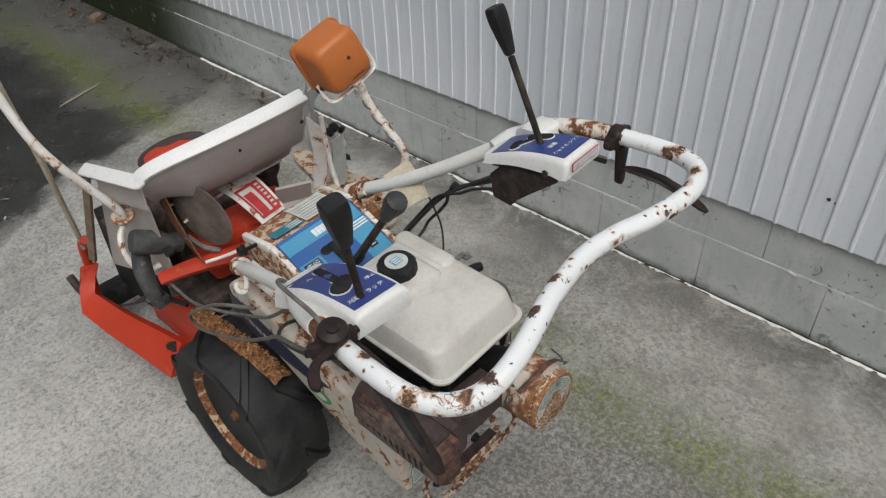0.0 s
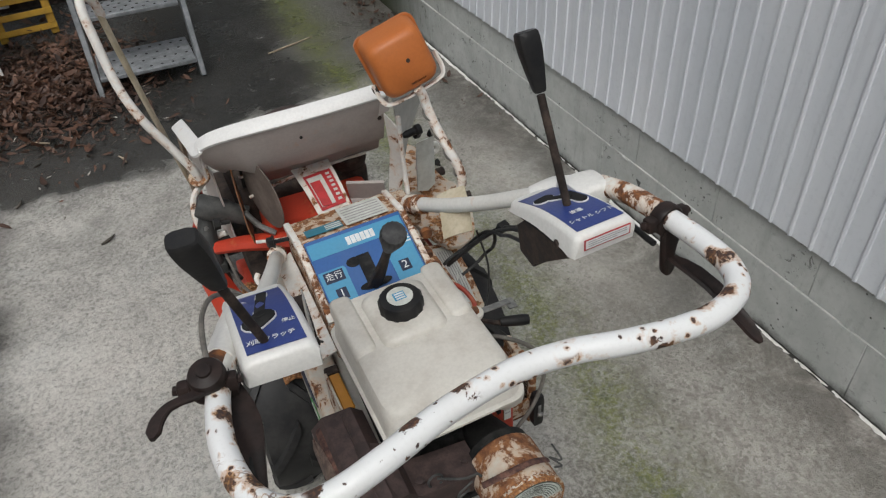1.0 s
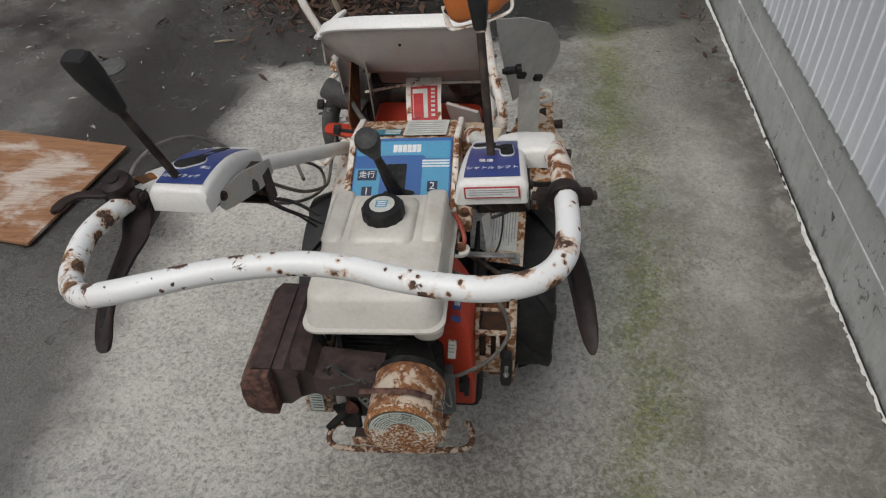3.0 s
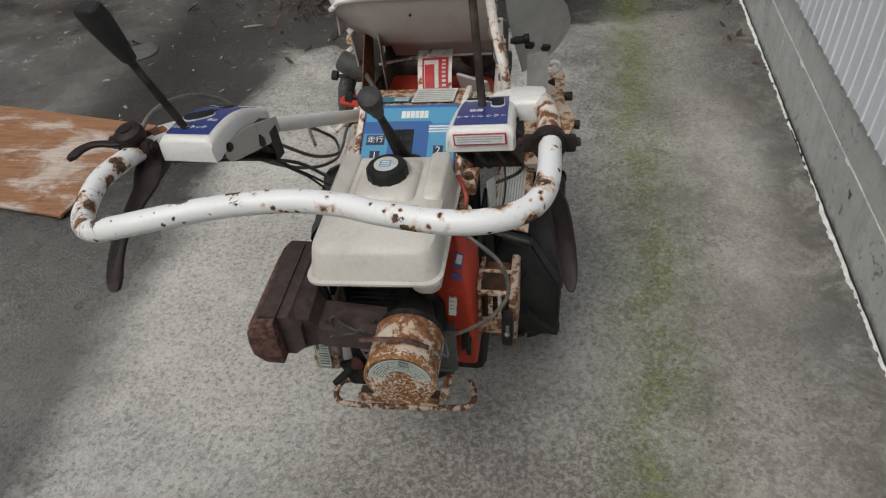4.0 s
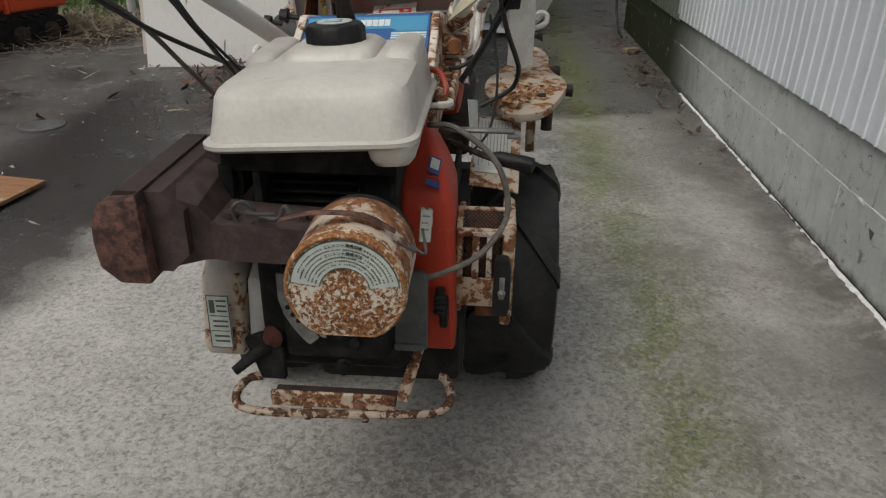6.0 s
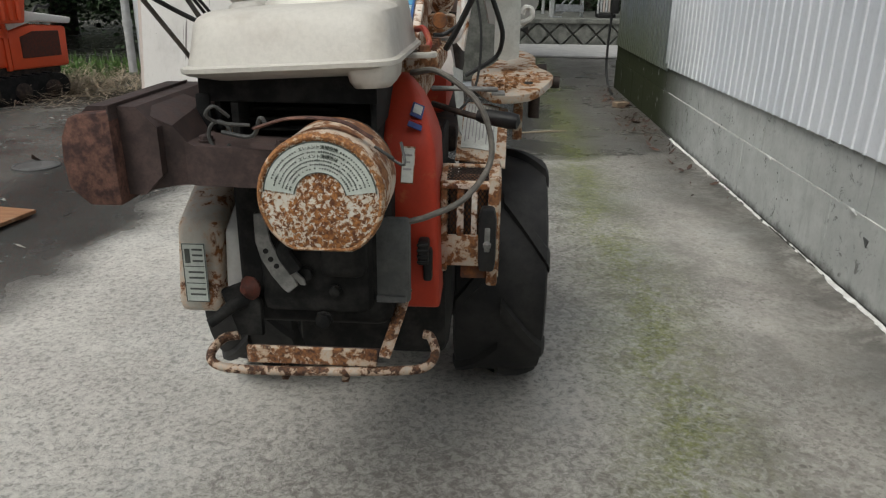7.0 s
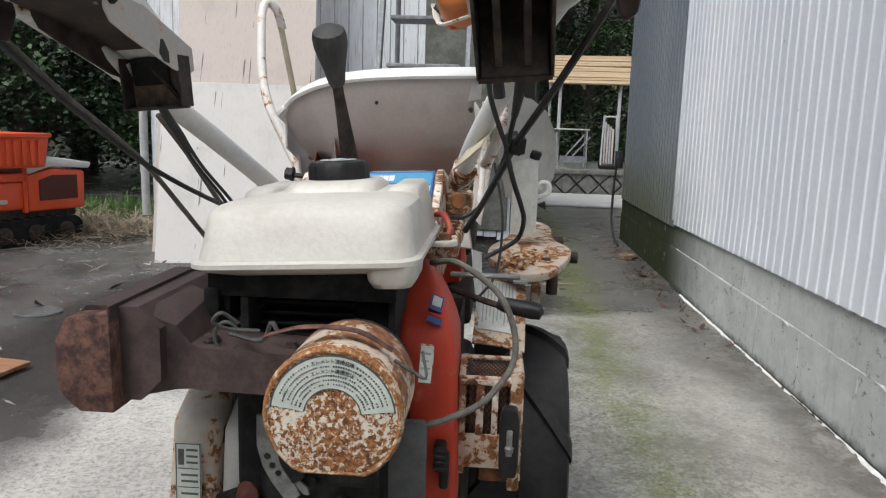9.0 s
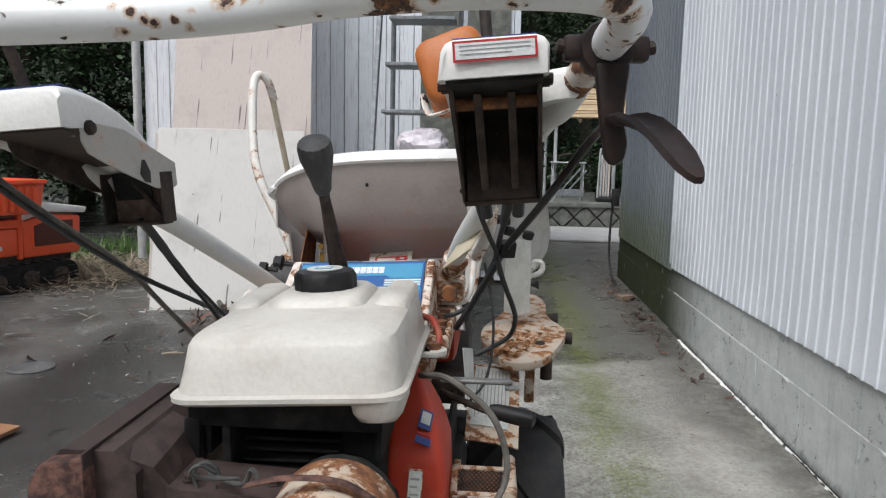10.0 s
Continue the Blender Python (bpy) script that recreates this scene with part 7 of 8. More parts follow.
    fen = part("fender", sheet([[fen_at(u, t) for u in (0, 0.3, 0.6, 0.85, 1.0)] for t in (0, 0.15, 0.35, 0.55, 0.75, 0.9, 1.0)], 0.003), M_WHITE_EATEN, REAPER, "curved white fender with a faded label")
    part("fender_label", sheet([[fen_at(u, t, 0.0022) for u in (0.08, 0.3, 0.6, 0.80)] for t in (0.06, 0.25, 0.45, 0.65, 0.85)], 0.001), M_LABEL, fen)
    for k in range(9):
        u = 0.14 + 0.072 * k
        part("label_line", sheet([[fen_at(u, t, 0.0036), fen_at(u + 0.022, t, 0.0036)] for t in (0.12, 0.3, 0.5, 0.78 - 0.04 * (k % 3))], 0.0006), M_INK_G, fen)
    part("hanging_sheet", sheet([[(0.728, 1.20, 0.665), (0.742, 1.235, 0.655)], [(0.733, 1.195, 0.62), (0.745, 1.225, 0.61)], [(0.741, 1.185, 0.565), (0.744, 1.20, 0.555)]], 0.0016), M_LABEL, REAPER, "loose pale plastic sheet hanging edge-on")
    part("red_block", box(0.735, 0.785, 1.42, 1.50, 0.50, 0.55, 0.008), M_ORANGE_D, REAPER, "dull red stay behind the fender")


build_head()


# ---- the shed and what leans on it ----
M_PLANK = plank_material("weathered_white_planks", (0.66, 0.70, 0.74), (0.76, 0.79, 0.82), (0.28, 0.29, 0.305), 0.7)
M_PLY = plank_material("weathered_plywood", (0.53, 0.46, 0.42), (0.57, 0.50, 0.455), (0.40, 0.335, 0.295), 0.5, nails=True)
M_PLY_W = plank_material("white_painted_board", (0.60, 0.58, 0.55), (0.64, 0.62, 0.59), (0.48, 0.45, 0.41), 0.35, nails=True)
M_PLY_G = plank_material("stained_plywood", (0.34, 0.21, 0.13), (0.40, 0.25, 0.16), (0.16, 0.09, 0.06), 0.6, "y")
M_ALU = plain("dull_aluminium", (0.17, 0.18, 0.19), (0.30, 0.31, 0.325), 26, 0.6, 0.3)
M_PIPE = plain("grey_white_pipe", (0.50, 0.51, 0.51), (0.38, 0.385, 0.38), 12, 0.5)
M_YELLOW = plain("yellow_plastic", (0.55, 0.32, 0.03), (0.42, 0.24, 0.03), 14, 0.55)
M_LEAF_DRY = leaf_material("dead_leaves", (0.026, 0.014, 0.010), (0.13, 0.064, 0.039), (0.034, 0.018, 0.013))
M_LEAF = leaf_material("evergreen_leaves", (0.016, 0.033, 0.014), (0.062, 0.112, 0.042), (0.014, 0.025, 0.013))
M_BARK = plain("dark_bark", (0.05, 0.042, 0.035), (0.10, 0.085, 0.07), 14, 0.9, 0, 0.6)
M_GRASS = leaf_material("grass", (0.05, 0.12, 0.02), (0.10, 0.18, 0.04), (0.04, 0.08, 0.02))
M_CHIP = leaf_material("pale_chips", (0.20, 0.16, 0.12), (0.62, 0.60, 0.55), (0.10, 0.07, 0.05))
M_STRAW = leaf_material("dead_straw", (0.24, 0.19, 0.13), (0.46, 0.38, 0.28), (0.20, 0.15, 0.11))
M_HILL = plain("added_dark_slope", (0.014, 0.018, 0.011), (0.045, 0.052, 0.032), 3, 0.95)
M_STONE = plain("mossy_wall_stone", (0.10, 0.105, 0.09), (0.20, 0.20, 0.18), 12, 0.9, 0, 0.6)
M_PALE = plain("pale_concrete", (0.36, 0.355, 0.34), (0.46, 0.45, 0.43), 6, 0.9)
M_ROOF = plank_material("tan_roof_slats", (0.38, 0.275, 0.165), (0.46, 0.345, 0.215), (0.16, 0.105, 0.06), 0.6, "x")
M_GLASSY = plain("clear_plastic_film", (0.55, 0.50, 0.54), (0.70, 0.67, 0.69), 9, 0.25)

M_PALE_LID = plain("worn_grey_lid", (0.065, 0.064, 0.062), (0.12, 0.118, 0.115), 22, 0.6)
SHED_Y = 5.55


def build_shed():
    shed = thing("wall_shed", (-0.6, SHED_Y, 0), "shed front of weathered white vertical planks", "wall", kind="structure")
    part("shed_core", box(-1.84, 0.92, SHED_Y + 0.02, SHED_Y + 2.2, 0, 3.3, 0), M_BRACKET, shed)
    x, rnd = -1.85, random.Random(7)
    while x < 0.90:
        w = 0.098 + rnd.uniform(-0.006, 0.006)
        part("plank", box(x, min(x + w, 0.93), SHED_Y - rnd.uniform(0.0, 0.006), SHED_Y + 0.016, rnd.uniform(0.02, 0.06), 3.3, 0.003, 1), M_PLANK, shed)
        x += w + 0.004
    part("door_panel", box(0.22, 0.86, SHED_Y - 0.018, SHED_Y - 0.008, 0.10, 2.05, 0.003, 1), M_STONE, shed, "grey panelled shed door")
    part("vent_frame", join(box(0.30, 0.86, SHED_Y - 0.03, SHED_Y - 0.01, 2.10, 2.14, 0.003), box(0.30, 0.34, SHED_Y - 0.03, SHED_Y - 0.01, 2.10, 2.9, 0.003)), M_PLANK, shed)
    for k in range(9):
        part("vent_slat", box(0.345 + 0.058 * k, 0.395 + 0.058 * k, SHED_Y - 0.024, SHED_Y - 0.010, 2.14, 2.9, 0.003, 1), M_BROWN, shed)
    part("downpipe", join(tube([(-1.895, SHED_Y - 0.03, 0.12), (-1.895, SHED_Y - 0.03, 3.3)], 0.031, 14, 1), *[tube([(-1.895, SHED_Y - 0.03, z), (-1.895, SHED_Y - 0.03, z + 0.05)], 0.036, 14, 1) for z in (0.45, 1.15, 2.2)]), M_PIPE, shed, "weathered white downpipe")
    part("cable_run", tube([(-0.25, SHED_Y - 0.02, 2.12), (0.1, SHED_Y - 0.03, 2.16), (0.35, SHED_Y - 0.03, 2.10), (0.9, SHED_Y - 0.02, 2.13)], 0.010, 6, 5), M_CABLE_K, shed)


build_shed()


def lean_board(name, x0, y0, x1, y1, z_low, z_high, slope, thick, mat, label):
    """A board that leans back: its foot from (x0, y0) to (x1, y1), slope metres back for each metre up."""
    foot = Vector((x1 - x0, y1 - y0, 0))
    way = Vector((-foot.y, foot.x, 0)).normalized() * slope + UP
    m = axes((x0, y0, 0), foot, way)
    k = way.length
    return whole(name, box(0, foot.length, z_low * k, z_high * k, -thick, 0, 0.002, 1, m), mat, label, "board")


lean_board("painted_board", -1.245, 4.26, -0.375, 4.42, 0.0, 1.08, 0.30, 0.014, M_PLY_W, "white painted board with a rust-stained foot, leaning on the shed")
lean_board("plywood_sheet", -1.165, 4.285, -0.335, 4.445, 0.98, 2.9, 0.30, 0.012, M_PLY, "weathered pinkish plywood sheet leaning on the shed")
lean_board("narrow_board", -1.43, 4.62, -1.20, 4.64, 0.0, 1.05, 0.22, 0.014, M_PLY, "narrow plywood offcut leaning on the shed")


def build_steps():
    """A metal stepladder with perforated treads."""
    lad = thing("stepladder", (0.32, 4.05, 0), "dull metal stepladder with perforated treads", "ladder")
    def at(side, z):
        half = 0.255 - 0.05 * z / 1.9
        return Vector((0.325 + side * half, 3.98 + 0.33 * z, z))
    for s in (-1, 1):
        a, b = at(s, 0), at(s, 2.35)
        m = axes(a, (1, 0.0, 0), b - a)
        part("rail", join(box(-0.014, 0.014, 0, (b - a).length, -0.03, 0.03, 0.003, 1, m)), M_ALU, lad)
        part("rear_leg", tube([at(s, 2.2) + Vector((0, 0.06, 0)), (0.325 + s * 0.27, 5.2, 0)], 0.016, 8, 1), M_ALU, lad)
    for k in range(8):
        z = 0.10 + 0.275 * k
        l, r = at(-1, z), at(1, z)
        tread = [box(l.x + 0.014, r.x - 0.014, l.y - 0.045, l.y + (0.29 if k == 0 else 0.165), z - 0.022, z, 0.004, 1)]
        t = part("tread", join(*tread), M_ALU, lad)
        if k < 3:
            bm = bmesh.new()
            for i in range(8):
                for j in range(4):
                    px = l.x + 0.045 + (r.x - l.x - 0.09) * (i + 0.5 * (j % 2)) / 7.5
                    bm = join(bm, lathe([(0.0075, 0), (0.0075, 0.0012), (0, 0.0013)], Matrix.Translation((px, l.y - 0.015 + (0.085 if k == 0 else 0.05) * j, z)), 8))
            tagged(part("tread_holes", bm, M_ENGINE, t), kind="stuff")


build_steps()


def build_bag():
    bm = bmesh.new()
    bmesh.ops.create_icosphere(bm, subdivisions=4, radius=1)
    for v in bm.verts:
        n1 = noise.noise(v.co * 1.6) * 0.22 + noise.noise(v.co * 4.5) * 0.12 + noise.noise(v.co * 10) * 0.05
        v.co = v.co * (1 + n1)
        v.co = Vector((v.co.x * 0.155, v.co.y * 0.10, max(v.co.z, -0.75) * 0.10))
    bm.transform(Matrix.Translation((0.36, 4.40, 1.0)))
    whole("plastic_bag", bm, M_GLASSY, "crumpled clear plastic bag of pinkish waste on a ladder tread", "bag", angle=25)


build_bag()


def build_sheet_on_ground():
    m = pose(-0.785, 2.375, 0, 0, 0, 171)
    whole("plywood_offcut", box(0, 1.75, 0, 0.62, 0.012, 0.026, 0.002, 1, m), M_STAIN, "stained brown plywood panel lying on the yard", "board")
    whole("wooden_batten", box(0.1, 0.16, 0.06, 0.5, 0.0, 0.012, 0.002, 1, m), M_PLY_G, "wooden batten under the plywood panel", "batten")


build_sheet_on_ground()


def build_pallet():
    p = thing("plastic_pallet", (-0.35, 5.0, 0), "yellow slatted plastic pallet standing on its edge", "pallet")
    m = axes((-0.72, 4.98, 0), (1, 0.10, 0), (0, 0.25, 1))
    for x in (0.0, 0.32, 0.60):
        part("post", box(x, x + 0.045, 0, 0.62, 0, 0.05, 0.004, 1, m), M_YELLOW, p)
    for k in range(7):
        part("slat", box(0.0, 0.645, 0.03 + 0.085 * k, 0.065 + 0.085 * k, 0.05, 0.065, 0.003, 1, m), M_YELLOW, p)


build_pallet()


# ---- the tracked carrier ----
def build_carrier():
    car = thing("tracked_carrier", (-3.1, 5.2, 0), "orange-red tracked carrier with black rubber crawlers parked by the hedge", "carrier")
    m = Matrix.Translation((-2.44, 4.72, 0)) @ pose(0, 0, 0, 0, 0, 70) @ Matrix.Diagonal((1, 1, 0.91, 1))
    base, m = m, m @ Matrix.Translation((0.03, 0, -0.04))
    mat_o = painted("bright_orange_paint", (0.82, 0.105, 0.033), dirt=(0.2, 0.05, 0.03), soil=0.3, rough=0.4)
    track_poly = [p for p in ring_poly(-0.95, 0.095, 0.095, 0.095, 10, 90, 270)] + [p for p in ring_poly(0.34, 0.095, 0.095, 0.095, 10, -90, 90)]
    tr = part("crawler", prism(track_poly, "y", -0.16, 0.02, 0.006, 1, base), M_RUBBER, car, "black rubber crawler")
    for k in range(16):
        part("track_lug", box(-0.93 + 0.08 * k, -0.90 + 0.08 * k, -0.162, 0.022, 0.186, 0.20, 0.003, 1, base), M_RUBBER, tr)
    for k in range(6):
        part("road_wheel", lathe([(0.06, 0), (0.062, 0.01), (0.04, 0.02), (0.02, 0.025), (0, 0.026)], base @ aim((-0.86 + 0.23 * k, -0.16, 0.085), (0, -1, 0)), 18), M_BRACKET, tr)
    part("chassis", box(-0.95, 0.40, -0.10, 0.55, 0.22, 0.30, 0.01, 1, m), M_BRACKET, car)
    hoodp = [(0.02, 0.27), (0.46, 0.27), (0.47, 0.56), (0.20, 0.585), (0.02, 0.54)]
    h = part("engine_cover", prism(hoodp, "y", -0.12, 0.45, 0.02, 2, m), mat_o, car, "orange engine cover with a dark grille")
    part("grille", prism([(0.10, 0.35), (0.40, 0.35), (0.40, 0.53), (0.20, 0.535), (0.10, 0.50)], "y", -0.126, -0.11, 0.004, 1, m), M_GRILLE, h)
    part("white_shelf", prism([(0.02, 0.545), (0.20, 0.60), (0.50, 0.575), (0.52, 0.62), (0.15, 0.68), (0.0, 0.62)], "y", -0.13, 0.45, 0.012, 2, m), M_HOOD_EDGE, car, "white cover panel")
    part("seat_shell", sheet([[m @ Vector((0.05, y, 0.66)) for y in (0.0, 0.35)], [m @ Vector((0.07, y, 0.80)) for y in (0.0, 0.35)], [m @ Vector((0.14, y, 0.82)) for y in (0.0, 0.35)], [m @ Vector((0.26, y, 0.68)) for y in (0.0, 0.35)]], 0.02), M_HOOD_EDGE, car)
    part("steering_lever", tube([m @ Vector(p) for p in ((0.30, 0.0, 0.62), (0.36, 0.0, 0.70), (0.42, 0.0, 0.69), (0.46, 0.0, 0.71))], 0.012, 8, 3), M_BLACK, car)
    part("steering_lever", tube([m @ Vector(p) for p in ((0.20, 0.2, 0.62), (0.22, 0.2, 0.74))], 0.010, 8, 1), M_BLACK, car)
    part("fuel_case", box(-0.60, 0.0, -0.12, 0.45, 0.29, 0.50, 0.03, 2, m), mat_o, car)
    part("case_rail", join(box(-0.95, 0.02, -0.13, -0.09, 0.50, 0.56, 0.005, 1, m), box(-0.02, 0.01, -0.13, -0.10, 0.27, 0.60, 0.003, 1, m)), mat_o, car)
    part("case_badge", box(-0.30, -0.13, -0.124, -0.118, 0.345, 0.375, 0.002, 1, m), M_LABEL, car)
    bk = part("bucket", prism([(-1.05, 0.60), (0.10, 0.60), (0.14, 0.83), (-1.10, 0.83)], "y", -0.20, 0.50, 0.012, 2, m), mat_o, car, "ribbed orange load bucket")
    for k in range(20):
        part("bucket_rib", box(-1.02 + 0.056 * k, -0.99 + 0.056 * k, -0.212, -0.198, 0.62, 0.80, 0.004, 1, m), mat_o, bk)
    part("bucket_rim", box(-1.12, 0.14, -0.225, 0.52, 0.815, 0.845, 0.006, 1, m), mat_o, bk)


build_carrier()


# ---- the terrace at the back ----
def build_terrace():
    y = 10.0
    ter = thing("terrace_wall", (2.2, y, 0), "low mossy retaining wall of diamond-set stone under a terrace", "wall", kind="structure")
    part("terrace_fill", box(0.9, 5.2, y + 0.03, 14.0, 0, 0.30, 0), M_STONE, ter)
    part("terrace_cap", box(0.9, 5.2, y - 0.05, y + 0.35, 0.285, 0.345, 0.008), M_STONE, ter)
    rnd = random.Random(5)
    s = 0.30
    for r in range(3):
        for k in range(15):
            cx = 0.95 + s * (k + 0.5 * (r % 2))
            cz = 0.0 + 0.15 * r
            d = s / 2 - 0.011
            poly = [(cx - d, cz), (cx, cz - d), (cx + d, cz), (cx, cz + d)]
            bm = prism(poly, "y", y - 0.03 + rnd.uniform(0, 0.012), y + 0.04, 0.010, 1)
            for co, no in (((0, 0, 0.285), (0, 0, 1)), ((0, 0, 0.0), (0, 0, -1))):
                bmesh.ops.bisect_plane(bm, geom=bm.verts[:] + bm.edges[:] + bm.faces[:], plane_co=co, plane_no=no, clear_outer=True)
            if bm.faces:
                part("stone", bm, M_STONE, ter)
            else:
                bm.free()
    whole("concrete_apron", box(0.6, 5.2, 8.4, 9.94, 0.004, 0.03, 0.006, 1), M_PALE, "pale concrete apron before the terrace", "paving", kind="structure")
    # pergola
    per = thing("pergola", (2.0, 11.0, 0.30), "lean-to pergola with white posts and tan roof slats", "pergola")
    for x, yy in ((1.62, 10.6), (2.44, 10.6), (1.62, 12.6), (3.3, 10.6), (3.3, 12.6)):
        part("post", tube([(x, yy, 0.30), (x, yy, 1.54 if yy < 11 else 2.05)], 0.025, 10, 1), M_PIPE, per)
    m = axes((1.45, 10.5, 1.49), (1, 0, 0), (0, 1, 0.26))
    for k in range(6):
        part("rafter", box(0.05 + 0.42 * k, 0.085 + 0.42 * k, 0, 2.2, -0.075, -0.022, 0.004, 1, m), M_BOARD, per, "brown rafter")
    rnd = random.Random(12)
    for k in range(10):
        y0, tip = 0.225 * k, rnd.uniform(-1.5, 1.5)
        part("roof_slat", box(0, 2.2, 0, rnd.uniform(0.10, 0.135), -0.012, 0.012, 0.004, 1, m @ pose(0, y0, 0, rnd.uniform(2, 9), tip * 0.4, tip * 0.5)), M_ROOF, per)
    # folding table frame, trolley, chairs
    tb = thing("folding_table", (1.75, 10.45, 0.345), "white metal folding table", "table")
    part("tabletop", box(1.55, 2.02, 10.3, 10.6, 0.86, 0.88, 0.004), M_PIPE, tb)
    for x in (1.58, 1.99):
        for yy in (10.33, 10.57):
            part("leg", tube([(x, yy, 0.345), (x, yy, 0.86)], 0.011, 8, 1), M_PIPE, tb)
    whole("folded_chair", join(tube([(1.62, 10.28, 0.40), (1.95, 10.28, 0.80)], 0.012, 8, 1), tube([(1.70, 10.28, 0.39), (2.03, 10.28, 0.77)], 0.012, 8, 1), box(1.63, 2.0, 10.26, 10.29, 0.0, 0.09, 0.003, 1, Matrix.Translation((0.35, 0, -0.78)) @ pose(0, 0, 0, 0, 0, 0) @ Matrix.Translation((-0.35, 0, 1.2))), tube([(1.60, 10.28, 0.352), (1.72, 10.28, 0.352)], 0.012, 8, 1)), M_ALU, "folded metal chair leaning under the table", "chair")
    tro = thing("hand_trolley", (2.32, 10.4, 0.345), "white tube hand trolley loaded with boards", "trolley")
    part("trolley_frame", tube([(2.20, 10.4, 0.36), (2.22, 10.42, 1.0), (2.25, 10.43, 1.05), (2.36, 10.43, 1.05), (2.39, 10.42, 1.0), (2.40, 10.4, 0.36)], 0.014, 8, 4), M_PIPE, tro)
    for k in range(4):
        part("board", box(2.225 + 0.035 * k, 2.25 + 0.035 * k, 10.35, 10.39, 0.42, 0.98 - 0.03 * k, 0.003, 1), M_PLY if k % 2 else M_PIPE, tro)
    part("trolley_foot", box(2.18, 2.42, 10.25, 10.42, 0.35, 0.40, 0.006), M_BLACK, tro)
    for x in (2.2, 2.4):
        part("wheel", lathe([(0.05, -0.015), (0.055, 0), (0.05, 0.015)], aim((x, 10.46, 0.40), (1, 0, 0)), 16), M_RUBBER, tro)
    # cable that hangs at the end of the wall
    whole("hanging_cable", join(tube([(1.75, 6.2, 0.62), (1.735, 6.2, 0.40), (1.73, 6.18, 0.15), (1.74, 6.1, 0.03), (1.72, 5.9, 0.012), (1.70, 5.6, 0.012)], 0.010, 8, 5), box(1.735, 1.79, 6.16, 6.24, 0.56, 0.70, 0.006)), M_CABLE_K, "black cable hanging from a small box at the wall's end", "cable")


build_terrace()


# ---- trees, hedge and litter ----
def leaf_quads(bm, centre, spread, count, size, rnd):
    for _ in range(count):
        p = centre + Vector((rnd.gauss(0, 1) * spread.x, rnd.gauss(0, 1) * spread.y, rnd.gauss(0, 1) * spread.z))
        e = Euler((rnd.uniform(-0.9, 0.9), rnd.uniform(-0.9, 0.9), rnd.uniform(0, 6.28))).to_matrix()
        s = size * rnd.uniform(0.6, 1.4)
        pts = [p + e @ Vector(q) * s for q in ((-0.22, -0.5, 0), (0.22, -0.5, 0), (0.34, 0.1, 0.06), (0, 0.62, -0.05), (-0.34, 0.1, 0.06))]
        bm.faces.new([bm.verts.new(q) for q in pts])


def build_tree(at, height, seed):
    rnd = random.Random(seed)
    t = thing("evergreen_tree", at, "dark evergreen tree with dense hanging foliage", "tree", "trees behind the yard")
    base = Vector(at)
    trunk = [tube([base, base + Vector((0.05, 0.02, height * 0.5)), base + Vector((0.0, 0.1, height))], [0.16, 0.11, 0.03], 10, 5)]
    crown = bmesh.new()
    for k in range(26):
        z = height * rnd.uniform(0.10, 0.98)
        a = rnd.uniform(0, 6.28)
        ln = (1.7 - 1.0 * z / height) * rnd.uniform(0.6, 1.15)
        tip = base + Vector((math.cos(a) * ln, math.sin(a) * ln, z + rnd.uniform(-0.1, 0.35)))
        root = base + Vector((0.02, 0.02, z))
        if k < 14:
            trunk.append(tube([root, root.lerp(tip, 0.5) + Vector((0, 0, 0.08)), tip], [0.045, 0.03, 0.012], 6, 3))
        for s in (0.45, 0.75, 1.0):
            leaf_quads(crown, root.lerp(tip, s), Vector((0.28, 0.28, 0.2)), 230, 0.052, rnd)
    part("trunk", join(*trunk), M_BARK, t)
    part("crown", crown, M_LEAF, t)
    return t


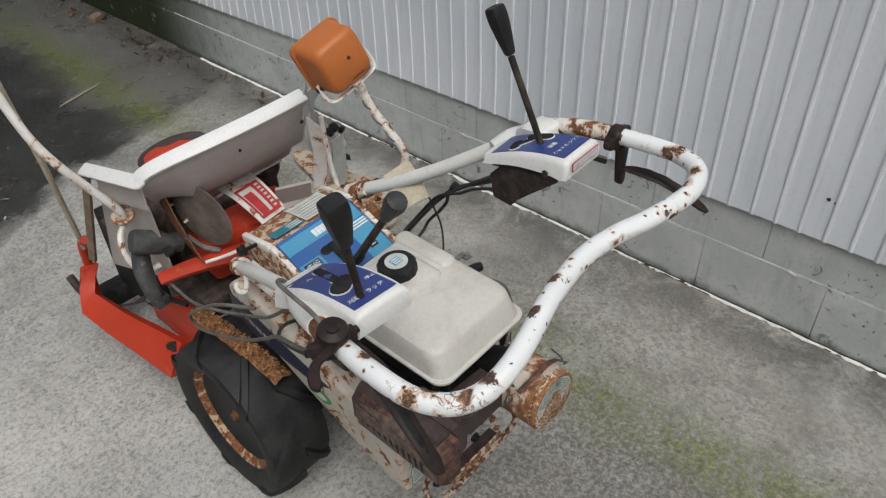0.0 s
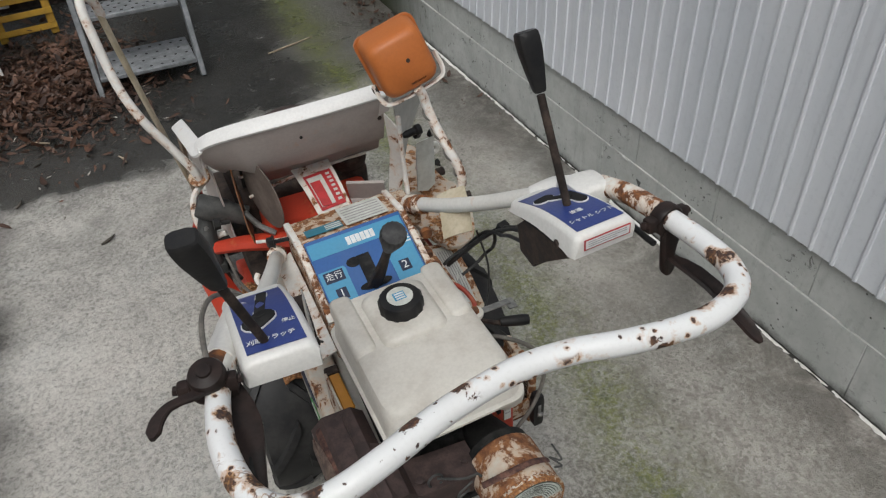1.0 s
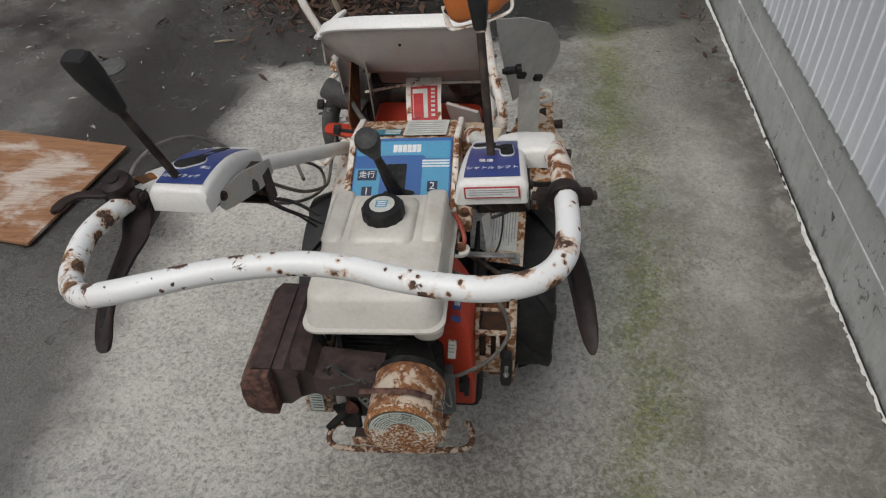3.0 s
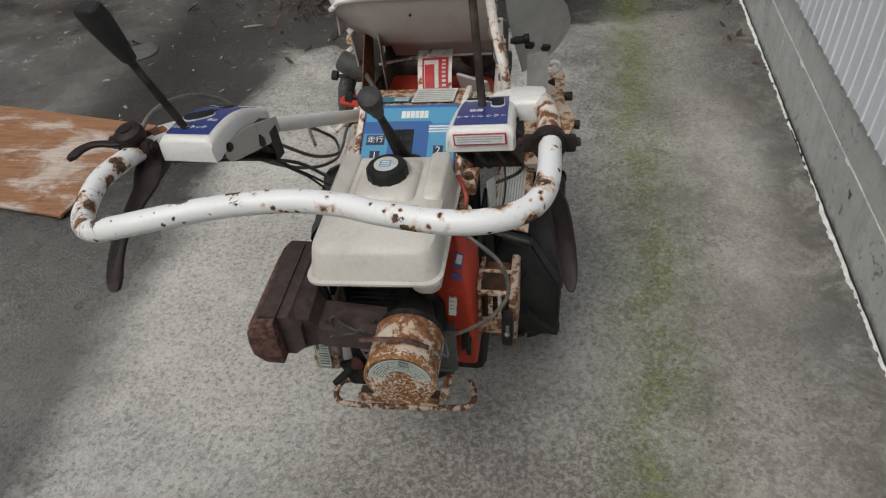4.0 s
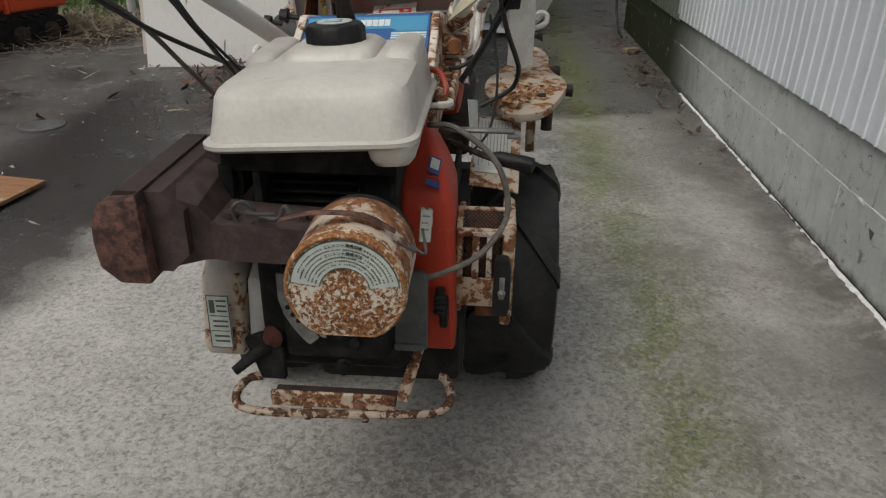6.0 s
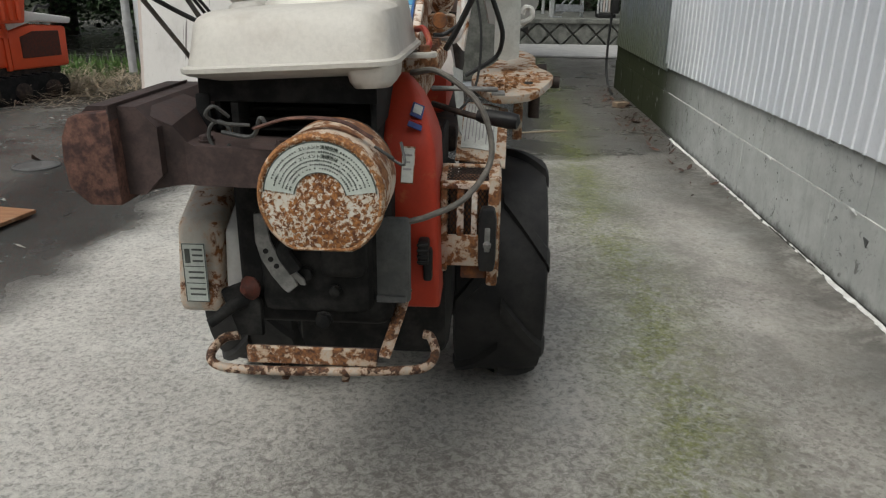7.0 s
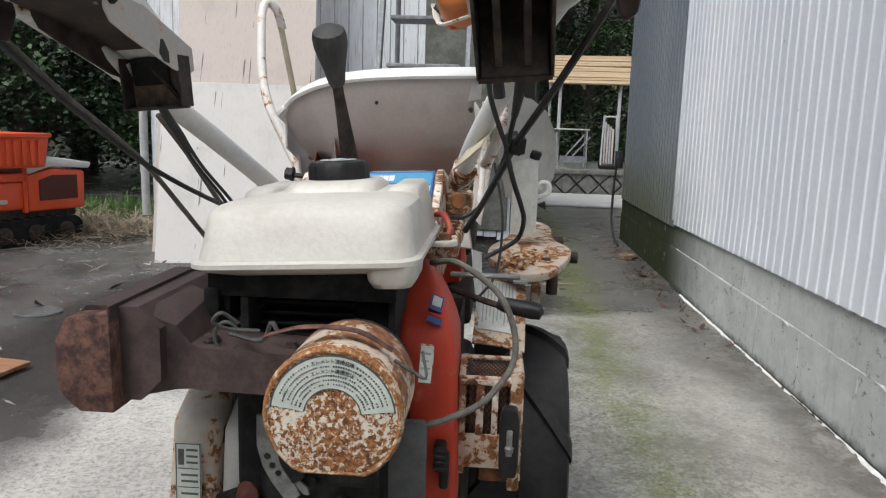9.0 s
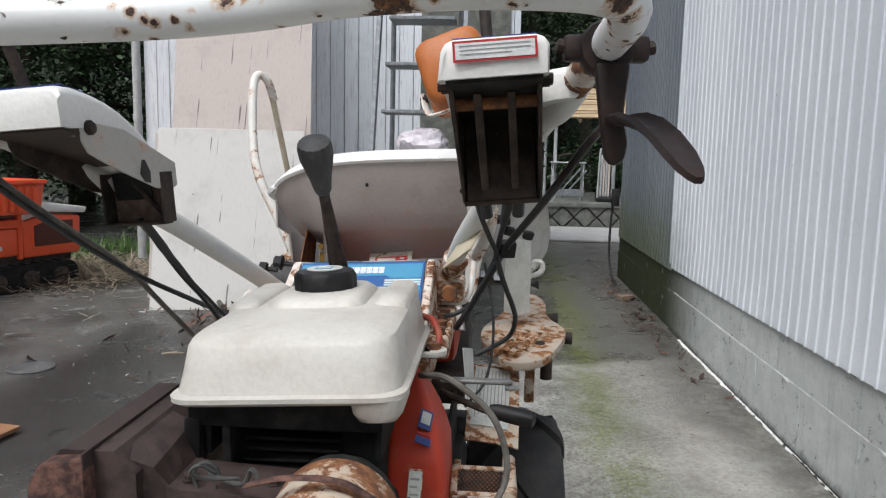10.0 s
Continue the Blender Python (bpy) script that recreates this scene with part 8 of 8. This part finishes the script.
def build_greenery():
    first = build_tree((-4.6, 8.2, 0), 5.5, 1)
    second = build_tree((0.0, 12.5, 0.0), 6.0, 2)
    for at, turn, s in (((-3.1, 9.0, 0), 70, 1.0), ((-2.2, 8.6, 0), 200, 0.9), ((-6.0, 7.2, 0), 130, 1.1), ((-7.2, 9.2, 0), 10, 1.1), ((-3.9, 10.5, 0), 250, 1.2), ((-5.4, 10.8, 0), 300, 1.2), ((-8.5, 7.0, 0), 40, 1.0)):
        c = copy_thing(first, pose(*at, 0, 0, turn))
        c.scale = (s, s, s)
    for at, turn, s in (((1.4, 14.6, 0), 30, 1.0), ((2.6, 15.2, 0), 120, 1.0), ((3.8, 14.8, 0), 210, 1.1), ((0.8, 16.5, 0), 80, 1.2), ((2.2, 17.5, 0), 10, 1.3), ((4.8, 16.5, 0), 10, 1.2)):
        c = copy_thing(second, pose(*at, 0, 0, turn))
        c.scale = (s, s, s)
    # wooded slope all round the yard, added to shut out low sky light
    bm = bmesh.new()
    ring = []
    for k in range(73):
        a = 2 * math.pi * (k % 72) / 72
        far = 13.0 if math.sin(a) > -0.2 else 11.0
        wob = 1 + 0.12 * noise.noise(Vector((math.cos(a) * 2, math.sin(a) * 2, 3)))
        ring.append([bm.verts.new((math.cos(a) * (far + 5 * f) * wob, 4 + math.sin(a) * (far + 5 * f) * wob, 7.0 * f + 0.8 * noise.noise(Vector((math.cos(a) * 4, math.sin(a) * 4, f * 3))) * min(1, f * 8) - 0.05)) for f in (0, 0.1, 0.25, 0.45, 0.7, 1.0)])
    for r in range(72):
        for c in range(5):
            bm.faces.new((ring[r][c], ring[r + 1][c], ring[r + 1][c + 1], ring[r][c + 1]))
    bmesh.ops.remove_doubles(bm, verts=bm.verts, dist=0.001)
    tagged(part("backdrop", bm, M_HILL), "added dark wooded slope round the yard to block low sky light", "slope", kind="structure")
    rnd = random.Random(9)
    bm = bmesh.new()
    for _ in range(1500):
        p = Vector((rnd.uniform(-4.4, -2.25), rnd.uniform(5.75, 7.0), 0))
        a = rnd.uniform(0, 6.28)
        h = rnd.uniform(0.05, 0.17)
        w = Vector((math.cos(a), math.sin(a), 0)) * 0.006
        tip = p + Vector((rnd.gauss(0, 0.05), rnd.gauss(0, 0.05), h))
        bm.faces.new([bm.verts.new(q) for q in (p - w, p + w, p.lerp(tip, 0.6) + w * 0.7, tip, p.lerp(tip, 0.6) - w * 0.7)])
    whole("grass_tuft", bm, M_GRASS, "green grass growing at the yard's edge", "grass", kind="stuff")
    bm = bmesh.new()
    for k in range(3600):
        p = Vector((rnd.gauss(-2.25, 0.30), rnd.gauss(5.35, 0.20), abs(rnd.gauss(0, 0.07)))) if k < 1800 else Vector((rnd.gauss(-2.35, 0.45), rnd.gauss(5.25, 0.45), abs(rnd.gauss(0, 0.035))))
        a = rnd.uniform(0, 6.28)
        d = Vector((math.cos(a), math.sin(a), rnd.uniform(-0.2, 0.5))) * rnd.uniform(0.05, 0.14)
        w = Vector((-d.y, d.x, 0)).normalized() * 0.003
        bm.faces.new([bm.verts.new(q) for q in (p - w, p + w, p + d + w * 0.6, p + d - w * 0.6)])
    whole("straw_heap", bm, M_STRAW, "heap of dead straw and twigs by the downpipe", "straw", kind="stuff")
    bm = bmesh.new()
    for k in range(6200):
        if k < 5700:
            p = Vector((rnd.gauss(-0.20, 0.27), rnd.gauss(4.22, 0.36), 0.006 + abs(rnd.gauss(0, 0.016))))
        elif k < 5900:
            p = Vector((rnd.uniform(-1.4, 0.45), rnd.triangular(2.9, 5.4, 4.2), 0.006))
        else:
            p = Vector((1.74 - abs(rnd.gauss(0, 0.10)), rnd.triangular(2.6, 6.2, 4.6), 0.006))
        e = Euler((rnd.gauss(0, 0.45), rnd.gauss(0, 0.45), rnd.uniform(0, 6.28))).to_matrix()
        ln = (0.014 + 0.065 * rnd.random() ** 2.4) * (1.0 if k < 5900 else 0.7)
        w, curl = ln * rnd.uniform(0.07, 0.24), rnd.uniform(-0.1, 0.35) * ln
        rows = [(-0.5, 0.08, 0.3), (-0.2, 0.8, 0.05), (0.12, 1.0, 0.0), (0.36, 0.6, 0.25), (0.5, 0.08, 0.8)]
        pts = [[bm.verts.new(p + Vector((0, 0, 0.006)) + e @ Vector((ln * a, side * w * b + 0.1 * ln * a * a, curl * c + (0.12 * w if side else 0)))) for side in (-1, 0, 1)] for a, b, c in rows]
        for r in range(4):
            for c in range(2):
                bm.faces.new((pts[r][c], pts[r][c + 1], pts[r + 1][c + 1], pts[r + 1][c]))
    whole("leaf_litter", bm, M_LEAF_DRY, "brown dead leaves drifted round the stepladder", "leaves", kind="stuff")
    bm = bmesh.new()
    for _ in range(150):
        p = Vector((rnd.uniform(-1.9, 0.4), rnd.triangular(1.9, 4.6, 3.9), 0.005))
        e = Euler((rnd.gauss(0, 0.2), rnd.gauss(0, 0.2), rnd.uniform(0, 6.28))).to_matrix()
        s = rnd.uniform(0.012, 0.05)
        bm.faces.new([bm.verts.new(p + Vector((0, 0, 0.003)) + e @ Vector(q) * s) for q in ((-0.5, -0.06, 0), (0.2, -0.11, 0.05), (0.5, 0.0, 0.0), (0.1, 0.12, 0.05))])
    whole("straw_litter", bm, M_CHIP, "pale straw and wood chips scattered on the damp concrete", "litter", kind="stuff")
    whole("wood_block", box(-0.05, 0.05, -0.03, 0.03, 0, 0.035, 0.004, 1, pose(1.68, 5.08, 0, 0, 0, 25)), M_BOARD, "weathered wood block lying by the wall's foot", "wood block")
    whole("drain_cover", lathe([(0.098, 0), (0.098, 0.006), (0.090, 0.009), (0.088, 0.006), (0.078, 0.006), (0.076, 0.0085), (0.0, 0.009)], Matrix.Translation((-1.205, 3.07, 0)), 28), M_PALE_LID, "round pale drain cover in the damp concrete", "drain cover")
    # twigs and a fallen leaf
    for k, (x, y, a, ln) in enumerate(((-0.06, 2.68, 40, 0.07), (0.95, 4.05, 20, 0.3), (-0.35, 3.1, 70, 0.06), (0.1, 3.25, 110, 0.08), (-0.75, 3.35, 15, 0.1), (-0.2, 3.6, 150, 0.12), (0.35, 3.4, 60, 0.05), (-2.9, 4.75, 8, 0.8), (-2.4, 4.95, 12, 0.5))):
        d = Vector((math.cos(radians(a)), math.sin(radians(a)), 0)) * ln
        p = Vector((x, y, 0.006))
        whole("twig", tube([p, p + d * 0.5 + Vector((0.006, -0.008, 0.004)), p + d], [0.004, 0.006, 0.002], 6, 3), M_BARK if k in (0, 2) else M_STRAW, "short dry twig lying on the concrete", "twig", "twigs on the yard")


build_greenery()
